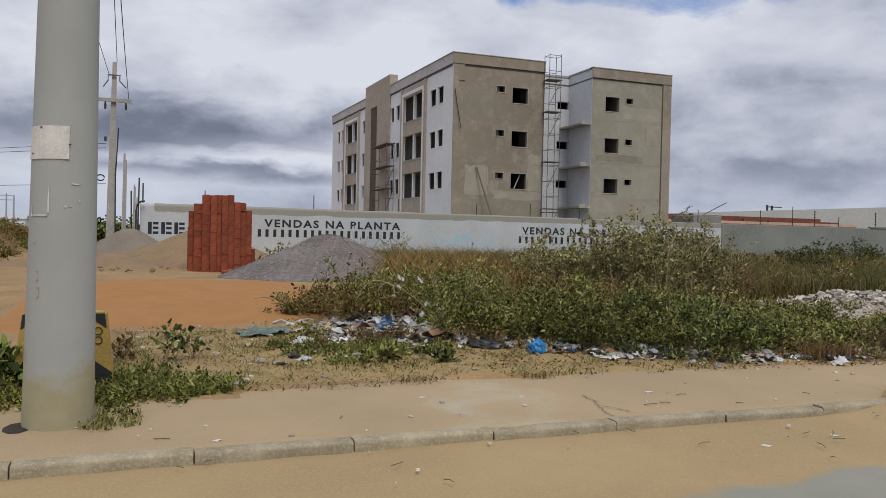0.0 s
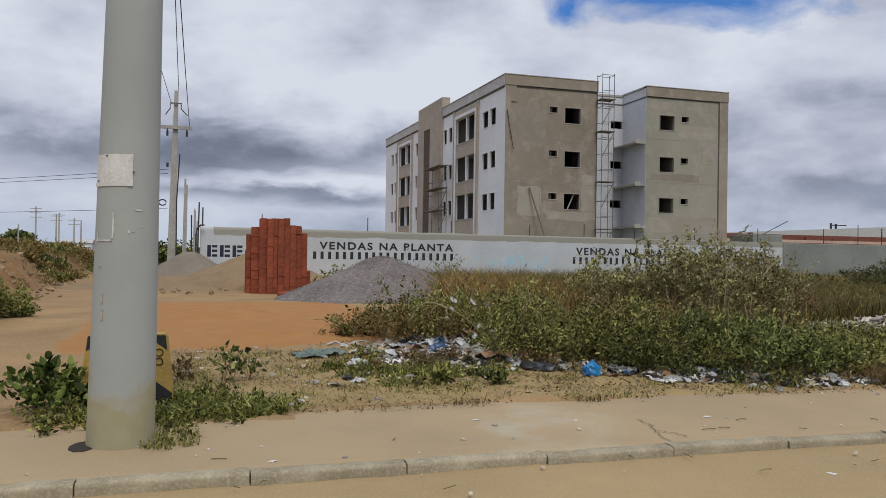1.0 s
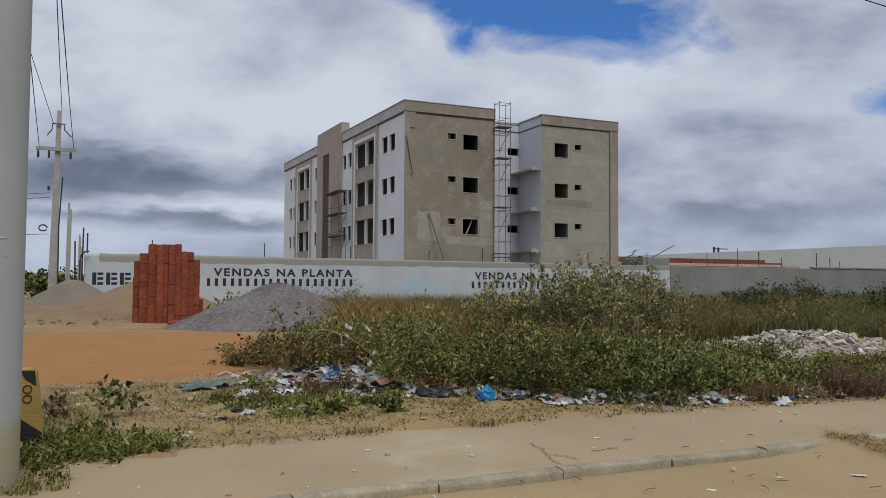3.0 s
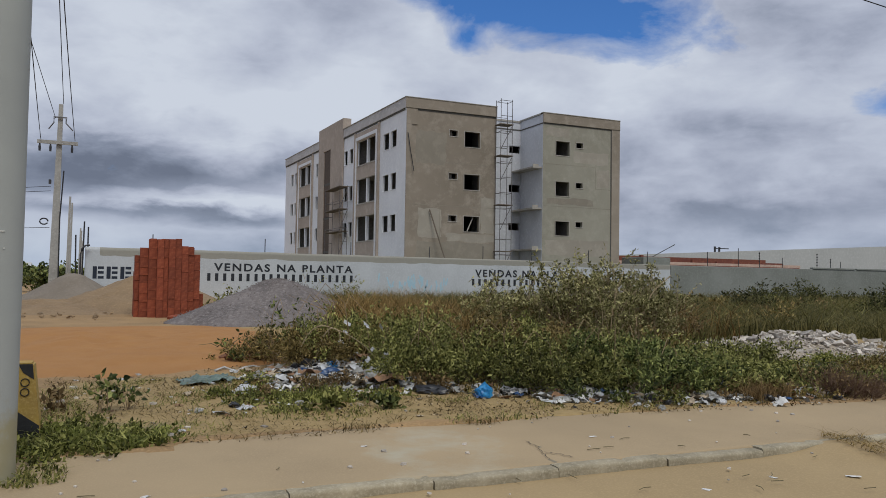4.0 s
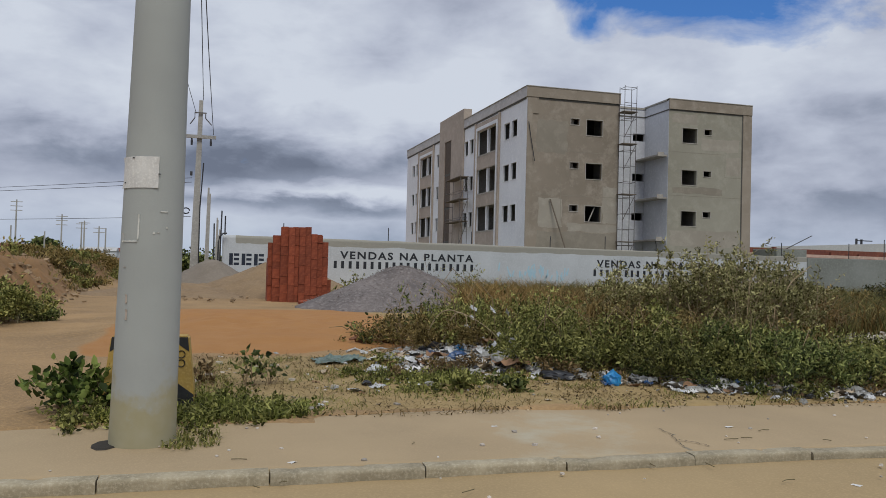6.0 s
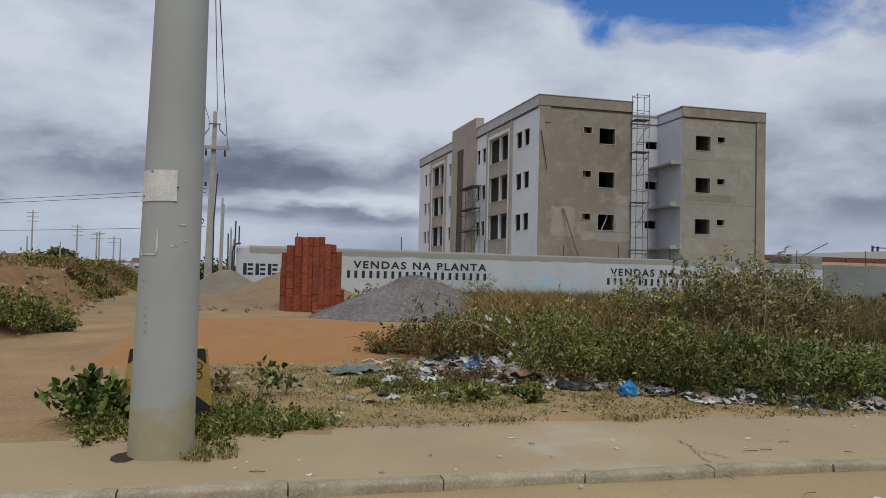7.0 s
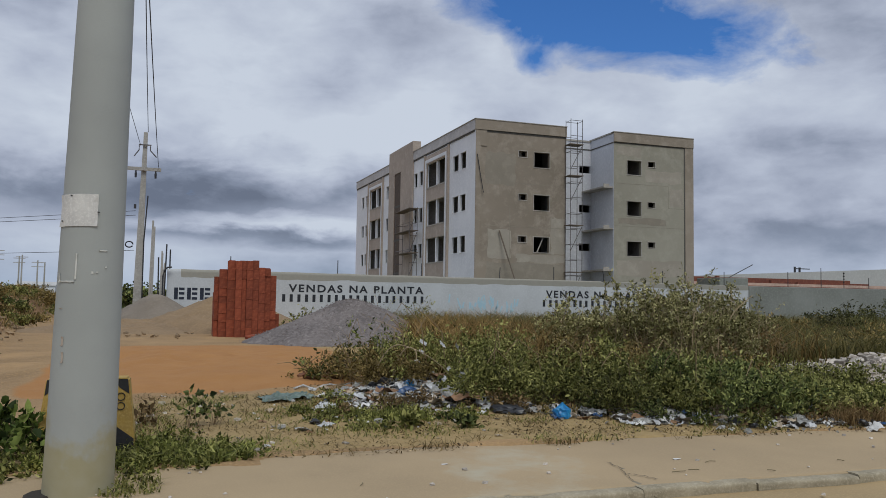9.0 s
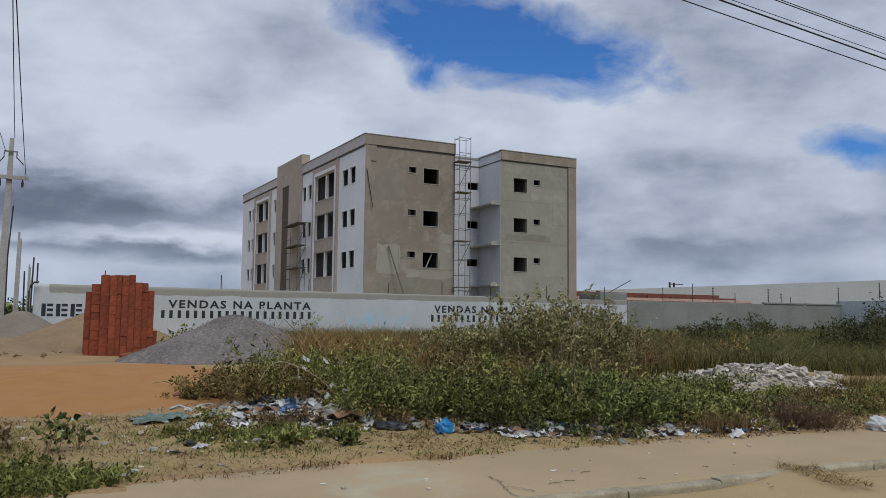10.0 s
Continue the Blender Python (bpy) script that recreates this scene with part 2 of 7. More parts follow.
# the white primer again, darkened: shade of the recess put into its colour
M["primed_grey"] = material("shaded_white_primer", (0.56, 0.575, 0.61), (0.46, 0.47, 0.50), (0.62, 0.63, 0.66), grain=5, stain=0.35, bump=0.1)
M["trim"] = material("pale_surround", (0.37, 0.345, 0.305), grain=8, stain=1.0, bump=0.1)
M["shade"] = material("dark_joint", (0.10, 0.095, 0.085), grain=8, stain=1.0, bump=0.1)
M["parapet"] = material("pale_parapet_paint", (0.50, 0.485, 0.48), (0.42, 0.405, 0.40), grain=2, stain=0.4, bump=0.1)
M["inner"] = material("bare_inside_wall", (0.27, 0.255, 0.235), grain=6, stain=0.7)
M["slot"] = material("brown_slot_infill", (0.10, 0.07, 0.05), grain=5, stain=0.6)
M["steel"] = material("scaffold_steel", (0.17, 0.165, 0.165), (0.11, 0.09, 0.08), grain=15, stain=3, rough=0.5, metal=0.6, bump=0)
M["board"] = material("scaffold_board", (0.16, 0.13, 0.10), grain=20, stain=2)
M["wall_white"] = zoned("limewashed_wall", (0.515, 0.538, 0.555), [("bare", (0.27, 0.265, 0.23), (0.33, 0.315, 0.27), 0.16, 3.0), ("grimy", (0.40, 0.42, 0.41), (0.52, 0.53, 0.52), 0.9, 1.5)], grain=12, bump=0.15, low=0.80, high=1.08)
M["wash"] = material("pale_blue_wash", (0.30, 0.48, 0.58), (0.42, 0.56, 0.63), grain=20, stain=4, bump=0)
M["wall_grey"] = material("bare_grey_wall", (0.235, 0.248, 0.228), (0.17, 0.18, 0.16), (0.28, 0.29, 0.265), grain=8, stain=0.45, bump=0.2)
M["wall_pale"] = material("pale_side_wall", (0.45, 0.50, 0.52), grain=10, stain=0.6, bump=0.2)
M["ink"] = material("black_wall_paint", (0.022, 0.025, 0.032), grain=30, stain=4, bump=0)
M["ink_blue"] = material("navy_wall_paint", (0.02, 0.027, 0.045), grain=30, stain=4, bump=0)
M["iron"] = material("dark_iron", (0.035, 0.035, 0.04), grain=30, stain=4, rough=0.6)
M["brick"] = material("red_clay_brick", (0.270, 0.060, 0.024), (0.17, 0.036, 0.015), (0.35, 0.10, 0.042), grain=7, stain=1.6, bump=0.3, objvar=0.20)
M["brick_hole"] = material("brick_cavity", (0.10, 0.03, 0.018), grain=25, stain=4)
M["gravel"] = material("grey_gravel", (0.175, 0.152, 0.142), (0.11, 0.095, 0.09), (0.28, 0.25, 0.235), grain=9, stain=1.0, bump=0.8, bump_scale=14, depth=0.05)
M["clod"] = material("rust_earth", (0.19, 0.075, 0.028), (0.11, 0.045, 0.02), grain=25, stain=4, bump=0.5, objvar=0.25)
M["sand_lump"] = material("earth_lump", (0.26, 0.18, 0.10), (0.19, 0.13, 0.07), grain=20, stain=3, bump=0.5, objvar=0.3)
M["stones"] = material("gravel_stones", (0.22, 0.19, 0.175), grain=20, stain=3, island=0.35)
M["sand"] = material("beige_sand", (0.245, 0.168, 0.090), (0.18, 0.120, 0.063), grain=14, stain=0.9, bump=0.5, bump_scale=5, depth=0.06)
M["sand_grey"] = material("greyish_sand", (0.20, 0.168, 0.132), (0.15, 0.125, 0.096), grain=14, stain=0.9, bump=0.5, bump_scale=5, depth=0.06)
M["wire"] = material("cable", (0.03, 0.03, 0.035), grain=5, stain=1, bump=0)
M["yellow"] = material("yellow_paint", (0.47, 0.31, 0.06), (0.36, 0.235, 0.06), (0.55, 0.40, 0.14), grain=40, stain=5, bump=0.3)
M["black"] = material("black_paint", (0.025, 0.025, 0.025), grain=40, stain=5, bump=0.3)
M["rust"] = material("rusty_steel", (0.20, 0.062, 0.035), (0.13, 0.04, 0.03), (0.28, 0.10, 0.055), grain=3, stain=0.4)
M["rust_pale"] = material("peach_sheet", (0.55, 0.40, 0.32), grain=3, stain=0.4)
M["shed"] = material("pale_shed_sheet", (0.425, 0.425, 0.418), (0.385, 0.385, 0.378), grain=2, stain=0.15, bump=0.05)
M["stem"] = material("green_stem", (0.15, 0.13, 0.06), (0.10, 0.08, 0.04), grain=30, stain=5)
M["pale_stem"] = material("pale_stem", (0.40, 0.32, 0.19), (0.28, 0.21, 0.12), grain=30, stain=5)
M["brush_stem"] = material("brown_brushwood", (0.15, 0.085, 0.05), (0.09, 0.05, 0.03), (0.24, 0.15, 0.09), grain=30, stain=5)
M["dry_stem"] = material("dry_stem", (0.30, 0.22, 0.12), (0.20, 0.14, 0.08), grain=30, stain=5)
M["leaf"] = leafy("weed_leaf", (0.050, 0.060, 0.014), (0.160, 0.170, 0.044), (0.38, 0.37, 0.125), passing=0.36)
M["leaf_broad"] = leafy("broad_weed_leaf", (0.022, 0.040, 0.008), (0.070, 0.105, 0.020), (0.19, 0.235, 0.06))
M["leaf_dull"] = leafy("dull_leaf", (0.095, 0.070, 0.020), (0.215, 0.162, 0.052), (0.40, 0.30, 0.115), passing=0.38)
M["leaf_dark"] = leafy("dark_leaf", (0.030, 0.045, 0.012), (0.088, 0.112, 0.032), (0.25, 0.27, 0.09))
M["leaf_dry"] = leafy("dry_leaf", (0.12, 0.08, 0.035), (0.20, 0.135, 0.06), (0.30, 0.21, 0.10))
M["grass_dry"] = leafy("dry_grass", (0.12, 0.085, 0.028), (0.21, 0.15, 0.055), (0.32, 0.235, 0.095), passing=0.35)
M["grass_green"] = leafy("green_grass", (0.085, 0.098, 0.024), (0.155, 0.160, 0.045), (0.27, 0.245, 0.085), passing=0.35)
M["field"] = leafy("tall_grass", (0.092, 0.092, 0.028), (0.155, 0.145, 0.048), (0.235, 0.20, 0.075), passing=0.4)
M["field_brown"] = leafy("browned_grass", (0.12, 0.075, 0.024), (0.22, 0.140, 0.046), (0.34, 0.23, 0.085), passing=0.4)
M["leaf_fresh"] = leafy("fresh_weed_leaf", (0.080, 0.098, 0.018), (0.185, 0.205, 0.045), (0.35, 0.345, 0.105), passing=0.36)
M["scraps"] = leafy("litter_bits", (0.12, 0.10, 0.075), (0.34, 0.32, 0.28), (0.55, 0.55, 0.53), passing=0.05)
M["rubble_bits"] = material("rubble_bits", (0.46, 0.41, 0.355), (0.30, 0.25, 0.20), (0.60, 0.56, 0.52), grain=20, stain=4, island=0.35)
M["rubble_dust"] = material("rubble_dust", (0.33, 0.275, 0.205), (0.24, 0.195, 0.135), (0.46, 0.41, 0.35), grain=12, stain=1.6, bump=0.7, bump_scale=9, depth=0.05)
M["leaf_pale"] = leafy("pale_olive_leaf", (0.105, 0.105, 0.036), (0.235, 0.222, 0.085), (0.43, 0.40, 0.19))
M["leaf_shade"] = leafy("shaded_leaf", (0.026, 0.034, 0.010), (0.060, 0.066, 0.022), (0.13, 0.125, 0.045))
M["plaster_dark"] = material("darker_cement_render", (0.255, 0.228, 0.185), (0.215, 0.19, 0.15), grain=1.5, stain=0.4, bump=0.2, depth=0.02)
M["plaster_light"] = material("lighter_cement_render", (0.325, 0.297, 0.248), (0.285, 0.257, 0.212), grain=1.5, stain=0.4, bump=0.2, depth=0.02)
M["dead_leaf"] = leafy("dead_leaf_litter", (0.09, 0.062, 0.03), (0.20, 0.14, 0.07), (0.40, 0.31, 0.19), passing=0.1)
M["rubble"] = material("broken_plaster", (0.54, 0.50, 0.45), (0.37, 0.32, 0.26), (0.66, 0.63, 0.58), grain=20, stain=3, bump=0.5, objvar=0.4)
M["plastic_white"] = material("white_plastic", (0.56, 0.57, 0.585), (0.36, 0.36, 0.35), grain=20, stain=8, rough=0.4)
M["plastic_grey"] = material("grey_plastic", (0.32, 0.32, 0.30), (0.20, 0.19, 0.17), grain=20, stain=8, rough=0.45)
M["plastic_blue"] = material("blue_plastic", (0.015, 0.21, 0.46), (0.01, 0.12, 0.32), (0.06, 0.32, 0.60), grain=14, stain=8, rough=0.35)
M["plastic_navy"] = material("navy_plastic", (0.03, 0.08, 0.20), grain=20, stain=8, rough=0.4)
M["plastic_black"] = material("black_plastic", (0.018, 0.018, 0.02), grain=20, stain=8, rough=0.35)
M["plastic_teal"] = material("faded_teal_sheet", (0.11, 0.165, 0.14), (0.065, 0.09, 0.075), (0.28, 0.32, 0.28), grain=20, stain=7, rough=0.5)
# near-black for the hole and cracks: the shade inside them as plain colour
M["hole"] = material("dark_hollow", (0.028, 0.022, 0.015), grain=40, stain=6)
M["cardboard"] = material("brown_cardboard", (0.28, 0.16, 0.085), (0.19, 0.11, 0.06), grain=20, stain=8)
M["cardboard_pale"] = material("pale_cardboard", (0.42, 0.34, 0.24), grain=20, stain=8)


# ---- building helpers ----
def link(name, mesh, mat, parent=None, label=""):
    ob = new(name, mesh)
    if mat is not None and not mesh.materials:
        mesh.materials.append(mat)
    if parent is not None:
        ob.parent = parent
    if label:
        tagged(ob, label)
    return ob


def part(name, bm, mat, parent=None, label="", smooth=False):
    mesh = bpy.data.meshes.new(name)
    bmesh.ops.recalc_face_normals(bm, faces=bm.faces)
    bm.to_mesh(mesh)
    bm.free()
    if smooth:
        mesh.polygons.foreach_set("use_smooth", [True] * len(mesh.polygons))
    return link(name, mesh, mat, parent, label)


def thing(name, place, label, category, group="", kind=""):
    ob = new(name)
    ob.location = place
    ob.empty_display_size = 0.1
    return tagged(ob, label, category, group, kind)


def box(bm, x0, x1, y0, y1, z0, z1, bevel=0.0):
    v = [bm.verts.new((x, y, z)) for z in (z0, z1) for y in (y0, y1) for x in (x0, x1)]
    faces = [bm.faces.new([v[i] for i in f]) for f in ((0, 2, 3, 1), (4, 5, 7, 6), (0, 1, 5, 4), (2, 6, 7, 3), (0, 4, 6, 2), (1, 3, 7, 5))]
    if bevel:
        edges = list({e for f in faces for e in f.edges})
        bmesh.ops.bevel(bm, geom=edges, offset=bevel, segments=1, affect="EDGES")
    return bm


def boxed(*extent, bevel=0.0):
    return box(bmesh.new(), *extent, bevel=bevel)


def tube(bm, points, radii, sides=6):
    """A tube along points, closed at both ends."""
    rings = []
    pts = [Vector(p) for p in points]
    for i, p in enumerate(pts):
        way = (pts[min(i + 1, len(pts) - 1)] - pts[max(i - 1, 0)]).normalized()
        a = way.cross(Vector((0, 0, 1)) if abs(way.z) < 0.95 else Vector((1, 0, 0))).normalized()
        b = way.cross(a)
        r = radii[i] if isinstance(radii, (list, tuple)) else radii
        rings.append([bm.verts.new(p + r * (math.cos(6.2832 * k / sides) * a + math.sin(6.2832 * k / sides) * b)) for k in range(sides)])
    for q, s in zip(rings, rings[1:]):
        for k in range(sides):
            bm.faces.new((q[k], q[(k + 1) % sides], s[(k + 1) % sides], s[k]))
    bm.faces.new(rings[0][::-1])
    bm.faces.new(rings[-1])
    return bm


def quick_mesh(name, verts, faces):
    """A mesh straight from arrays: verts (n, 3), faces (m, k) of k corners each."""
    mesh = bpy.data.meshes.new(name)
    verts, faces = np.asarray(verts, np.float32), np.asarray(faces, np.int32)
    mesh.vertices.add(len(verts))
    mesh.vertices.foreach_set("co", verts.ravel())
    k = faces.shape[1]
    mesh.loops.add(faces.size)
    mesh.loops.foreach_set("vertex_index", faces.ravel())
    mesh.polygons.add(len(faces))
    mesh.polygons.foreach_set("loop_start", np.arange(0, faces.size, k, dtype=np.int32))
    mesh.polygons.foreach_set("loop_total", np.full(len(faces), k, np.int32))
    mesh.update(calc_edges=True)
    return mesh


def fbm(x, y, scale, seed=0.0, octaves=4):
    return noise.fractal(Vector((x * scale, y * scale, seed)), 0.9, 2.1, octaves)


def smoothstep(a, b, v):
    v = np.clip((v - a) / (b - a), 0, 1)
    return v * v * (3 - 2 * v)


def attribute(mesh, name, values):
    mesh.attributes.new(name, "FLOAT", "POINT").data.foreach_set("value", np.asarray(values, np.float32))


# ---- ground, road, pavement, kerb ----
def bank_foot(y):
    """x of the foot of the earth bank beside the side street."""
    return np.interp(y, [0, 13, 15.2, 17.5, 24.3, 33, 45, 90, 400], [-9.0, -6.5, -4.2, -3.6, -4.6, -5.4, -6.2, -9, -30])


def lot_height(x, y):
    """The height of the waste ground at arrays x, y."""
    n = np.array([fbm(a, b, 0.55, 1.0) for a, b in zip(x, y)])
    m = np.array([fbm(a, b, 2.6, 5.0) for a, b in zip(x, y)])
    near = np.exp(-(((x) ** 2 + y**2) / 60.0**2))
    z = 0.10 + (0.035 * n + 0.016 * m) * near
    into = bank_foot(y) - x
    z += 1.32 * smoothstep(-0.1, 1.7, into + 0.4 * n) * smoothstep(12.5, 16.5, y + 1.2 * n) * (0.92 + 0.12 * n + 0.16 * m * smoothstep(-0.2, 0.6, into) * (1 - smoothstep(1.4, 3.0, into))) * (1 - smoothstep(150, 400, y))
    z += (0.22 + 0.10 * n + 0.03 * m) * np.exp(-(((x - 0.4) / 2.8) ** 2 + ((y - 15.5) / 3.2) ** 2))  # spread orange sand
    z += 0.10 * np.exp(-(((x - 5.2) / 2.8) ** 2 + ((y - 9.6) / 1.9) ** 2))  # under the shrubs
    z += (0.17 + 0.05 * m) * np.exp(-(((x - 2.95) / 0.75) ** 2 + ((y - 9.9) / 0.9) ** 2))  # under the litter
    z += 0.30 * np.exp(-(((x - 13.0) / 2.6) ** 2 + ((y - 11.4) / 1.5) ** 2))  # under the rubble
    return z


xs = np.unique(np.concatenate([-np.geomspace(17, 2600, 26), np.arange(-17, 20, 0.16), np.geomspace(20, 2600, 60)]))
ys = np.unique(np.concatenate([-np.geomspace(9, 2600, 14), np.array([-5.0, 0.0, 5.0, 5.8]), np.arange(6.0, 7.0, 0.06), np.arange(7.0, 26, 0.17), np.geomspace(26, 3400, 62)]))
gx, gy = [a.ravel() for a in np.meshgrid(xs, ys)]
edge_noise = np.array([fbm(a, 0.0, 0.8, 9.0) for a in gx])
edge_fine = np.array([fbm(a, 0.0, 4.0, 3.0) for a in gx])
soil_edge = np.where(gx < 0.7, 6.22, 6.50) - 0.30 * smoothstep(5.5, 8.5, gx) + 0.10 * edge_noise + 0.04 * edge_fine
gz = lot_height(gx, gy)
over = smoothstep(-0.06, 0.10, gy - soil_edge)
gz = np.where(gy < 5.9, -0.08, 0.04 * (1 - over) + np.maximum(gz, 0.106) * over)
nx, ny = len(xs), len(ys)
quads = [(j * nx + i, j * nx + i + 1, (j + 1) * nx + i + 1, (j + 1) * nx + i) for j in range(ny - 1) for i in range(nx - 1)]
ground_mesh = quick_mesh("ground", np.stack([gx, gy, gz], 1), quads)
ground_mesh.polygons.foreach_set("use_smooth", [True] * len(ground_mesh.polygons))
big_noise = np.array([fbm(a, b, 0.35, 2.0) for a, b in zip(gx, gy)])
attribute(ground_mesh, "orange", smoothstep(10.5, 11.7, gy + 0.9 * big_noise) * (1 - smoothstep(19, 23.5, gy)) * (1 - smoothstep(2.6, 4.4, gx + 0.5 * big_noise)) * smoothstep(-3.0, -1.0, gx))
attribute(ground_mesh, "litter", 0.85 * smoothstep(6.4, 6.9, gy) * (1 - smoothstep(10.0, 11.5, gy)) * smoothstep(-1.5, 0.5, gx) + 0.75 * smoothstep(2.4, 4.0, gx) * smoothstep(6.2, 7.0, gy) * (1 - smoothstep(30, 36, gy)))
front_edge = np.interp(gx, [1.6, 2.2, 3.0, 4.0, 5.0, 5.7, 6.8, 8.9], [11.6, 10.7, 9.3, 8.45, 7.7, 7.4, 7.1, 7.3])
attribute(ground_mesh, "dump", 0.8 * smoothstep(-0.75, -0.2, gy - front_edge) * smoothstep(1.9, 3.0, gx) * (1 - smoothstep(9.0, 10.0, gx)) * (1 - smoothstep(11.5, 12.5, gy)))
attribute(ground_mesh, "green", 0.75 * smoothstep(4.5, 7.5, gx) * smoothstep(12, 15, gy) * (1 - smoothstep(60, 90, gy)) + 0.5 * np.exp(-(((gx - 0.2) / 1.6) ** 2 + ((gy - 7.2) / 1.0) ** 2)))
attribute(ground_mesh, "bankside", smoothstep(-0.3, 0.8, bank_foot(gy) - gx) * smoothstep(12.5, 16, gy) * (1 - smoothstep(60, 120, gy)))
attribute(ground_mesh, "far", smoothstep(70, 140, np.hypot(gx, gy)))
tagged(link("ground", ground_mesh, M["soil"]), "sandy waste ground with orange sand and litter", "ground", kind="structure")

# the road: asphalt buried under drifted sand
rx_, ry_ = [a.ravel() for a in np.meshgrid(np.concatenate([np.geomspace(-400, -12, 12), np.arange(-11.5, 16, 0.25), np.geomspace(16.5, 400, 14)]), np.concatenate([[-7.0, -4.0, 0.0, 2.0], np.arange(2.4, 4.76, 0.1), [4.80]]))]
rz_ = np.array([0.008 * fbm(a, b, 1.2, 4.0) + 0.008 * fbm(a, b, 0.4, 7.0) for a, b in zip(rx_, ry_)]) + 0.045 * smoothstep(3.6, 4.75, ry_) + 0.075 * smoothstep(4.3, 4.8, ry_) * np.exp(-(((rx_ - 5.85) / 0.4) ** 2)) - 0.01
rnx = len(np.unique(rx_))
rny = len(rx_) // rnx
road_mesh = quick_mesh("road", np.stack([rx_, ry_, rz_], 1), [(j * rnx + i, j * rnx + i + 1, (j + 1) * rnx + i + 1, (j + 1) * rnx + i) for j in range(rny - 1) for i in range(rnx - 1)])
road_mesh.polygons.foreach_set("use_smooth", [True] * len(road_mesh.polygons))
attribute(road_mesh, "asphalt", 0.85 * (1 - smoothstep(3.0, 4.1, ry_ - 0.05 * (rx_ - 2.0) + 0.25 * np.array([fbm(a, b, 0.6, 8.0) for a, b in zip(rx_, ry_)]))) * smoothstep(0.4, 2.2, rx_))
tagged(link("road", road_mesh, M["road"]), "asphalt road covered with drifted tan sand", "road", kind="structure")

# the pavement slab
CRACKS = (((3.30, 5.62), (3.29, 5.47), (3.22, 5.24), (3.14, 4.98)), ((3.22, 5.24), (3.32, 5.12), (3.36, 4.98)))
px_, py_ = [a.ravel() for a in np.meshgrid(np.concatenate([np.arange(-60, -3, 1.5), np.arange(-3, 9, 0.08), np.arange(9, 80, 1.5)]), np.concatenate([[4.86], np.arange(4.95, 6.7, 0.08)]))]
pz_ = 0.098 + np.array([0.006 * fbm(a, b, 0.9, 4.0) for a, b in zip(px_, py_)])
pnx = len(np.unique(px_))
pny = len(px_) // pnx
pave_mesh = quick_mesh("pavement", np.stack([px_, py_, pz_], 1), [(j * pnx + i, j * pnx + i + 1, (j + 1) * pnx + i + 1, (j + 1) * pnx + i) for j in range(pny - 1) for i in range(pnx - 1)])
pave_mesh.polygons.foreach_set("use_smooth", [True] * len(pave_mesh.polygons))
attribute(pave_mesh, "pale", 0.45 * np.exp(-(((px_ - 2.5 - 0.1 * (py_ - 5.6)) / 0.9) ** 4)))
crack_line = 3.15 + 0.32 * (py_ - 5.0) + 0.10 * np.array([fbm(0.0, b, 3.0, 6.0) for b in py_])
attribute(pave_mesh, "crack", 0.62 * np.exp(-(((px_ - crack_line) / 0.03) ** 2)) * (1 - smoothstep(5.5, 6.0, py_)))
pavement = tagged(link("pavement", pave_mesh, M["pavement"]), "dusty worn concrete pavement", "pavement", kind="structure")
solid = pavement.modifiers.new("depth", "SOLIDIFY")
solid.thickness, solid.offset = 0.12, -1.0

# cracks: thin dark ragged seams across the slab
crack_rng = random.Random(71)
for line in CRACKS:
    bm, before = bmesh.new(), None
    fine_line = [(ax + (bx - ax) * i / 6, ay + (by - ay) * i / 6) for (ax, ay), (bx, by) in zip(line, line[1:]) for i in range(6)]
    for x, y in fine_line:
        x, y, w = x + crack_rng.gauss(0, 0.008), y + crack_rng.gauss(0, 0.008), crack_rng.uniform(0.002, 0.006)
        pair = (bm.verts.new((x - w, y - w * 0.4, 0.108)), bm.verts.new((x + w, y + w * 0.4, 0.108)))
        if before:
            bm.faces.new((before[0], before[1], pair[1], pair[0]))
        before = pair
    part("crack", bm, M["hole"], pavement)

# kerb stones, a metre long each
kerb = thing("kerb", (0, 4.75, 0), "worn concrete kerb stones along the pavement", "kerb", kind="structure")
kerb_shapes = []
for k in range(5):
    # a worn section swept along the stone, chipped and uneven
    section = ((0.0, -0.12), (0.0, 0.03), (0.0, 0.078), (0.004, 0.093), (0.014, 0.101), (0.06, 0.103), (0.122, 0.103), (0.122, -0.12))
    bm = bmesh.new()
    rings = []
    for i in range(15):
        x = 0.004 + 0.949 * i / 14
        chip = 0.03 * max(0.0, fbm(x * 4 + 9 * k, 0.0, 1.0, 3.0) - 0.2)
        rings.append([bm.verts.new((x, y + (0.010 * fbm(x + 7 * k, z * 3, 4.0, 6.0) + chip if y < 0.05 else 0.0), z - (chip + 0.004 * abs(fbm(x + 7 * k, y, 5.0, 2.0)) if z > 0.04 else 0.0))) for y, z in section])
    for a, b in zip(rings, rings[1:]):
        for i in range(len(section)):
            bm.faces.new((a[i], a[(i + 1) % len(section)], b[(i + 1) % len(section)], b[i]))
    bm.faces.new(rings[0])
    bm.faces.new(rings[-1][::-1])
    mesh = bpy.data.meshes.new("kerb_stone")
    bmesh.ops.recalc_face_normals(bm, faces=bm.faces)
    bm.to_mesh(mesh)
    bm.free()
    mesh.polygons.foreach_set("use_smooth", [True] * len(mesh.polygons))
    mesh.set_sharp_from_angle(angle=radians(55))
    kerb_shapes.append(mesh)
rng = random.Random(5)
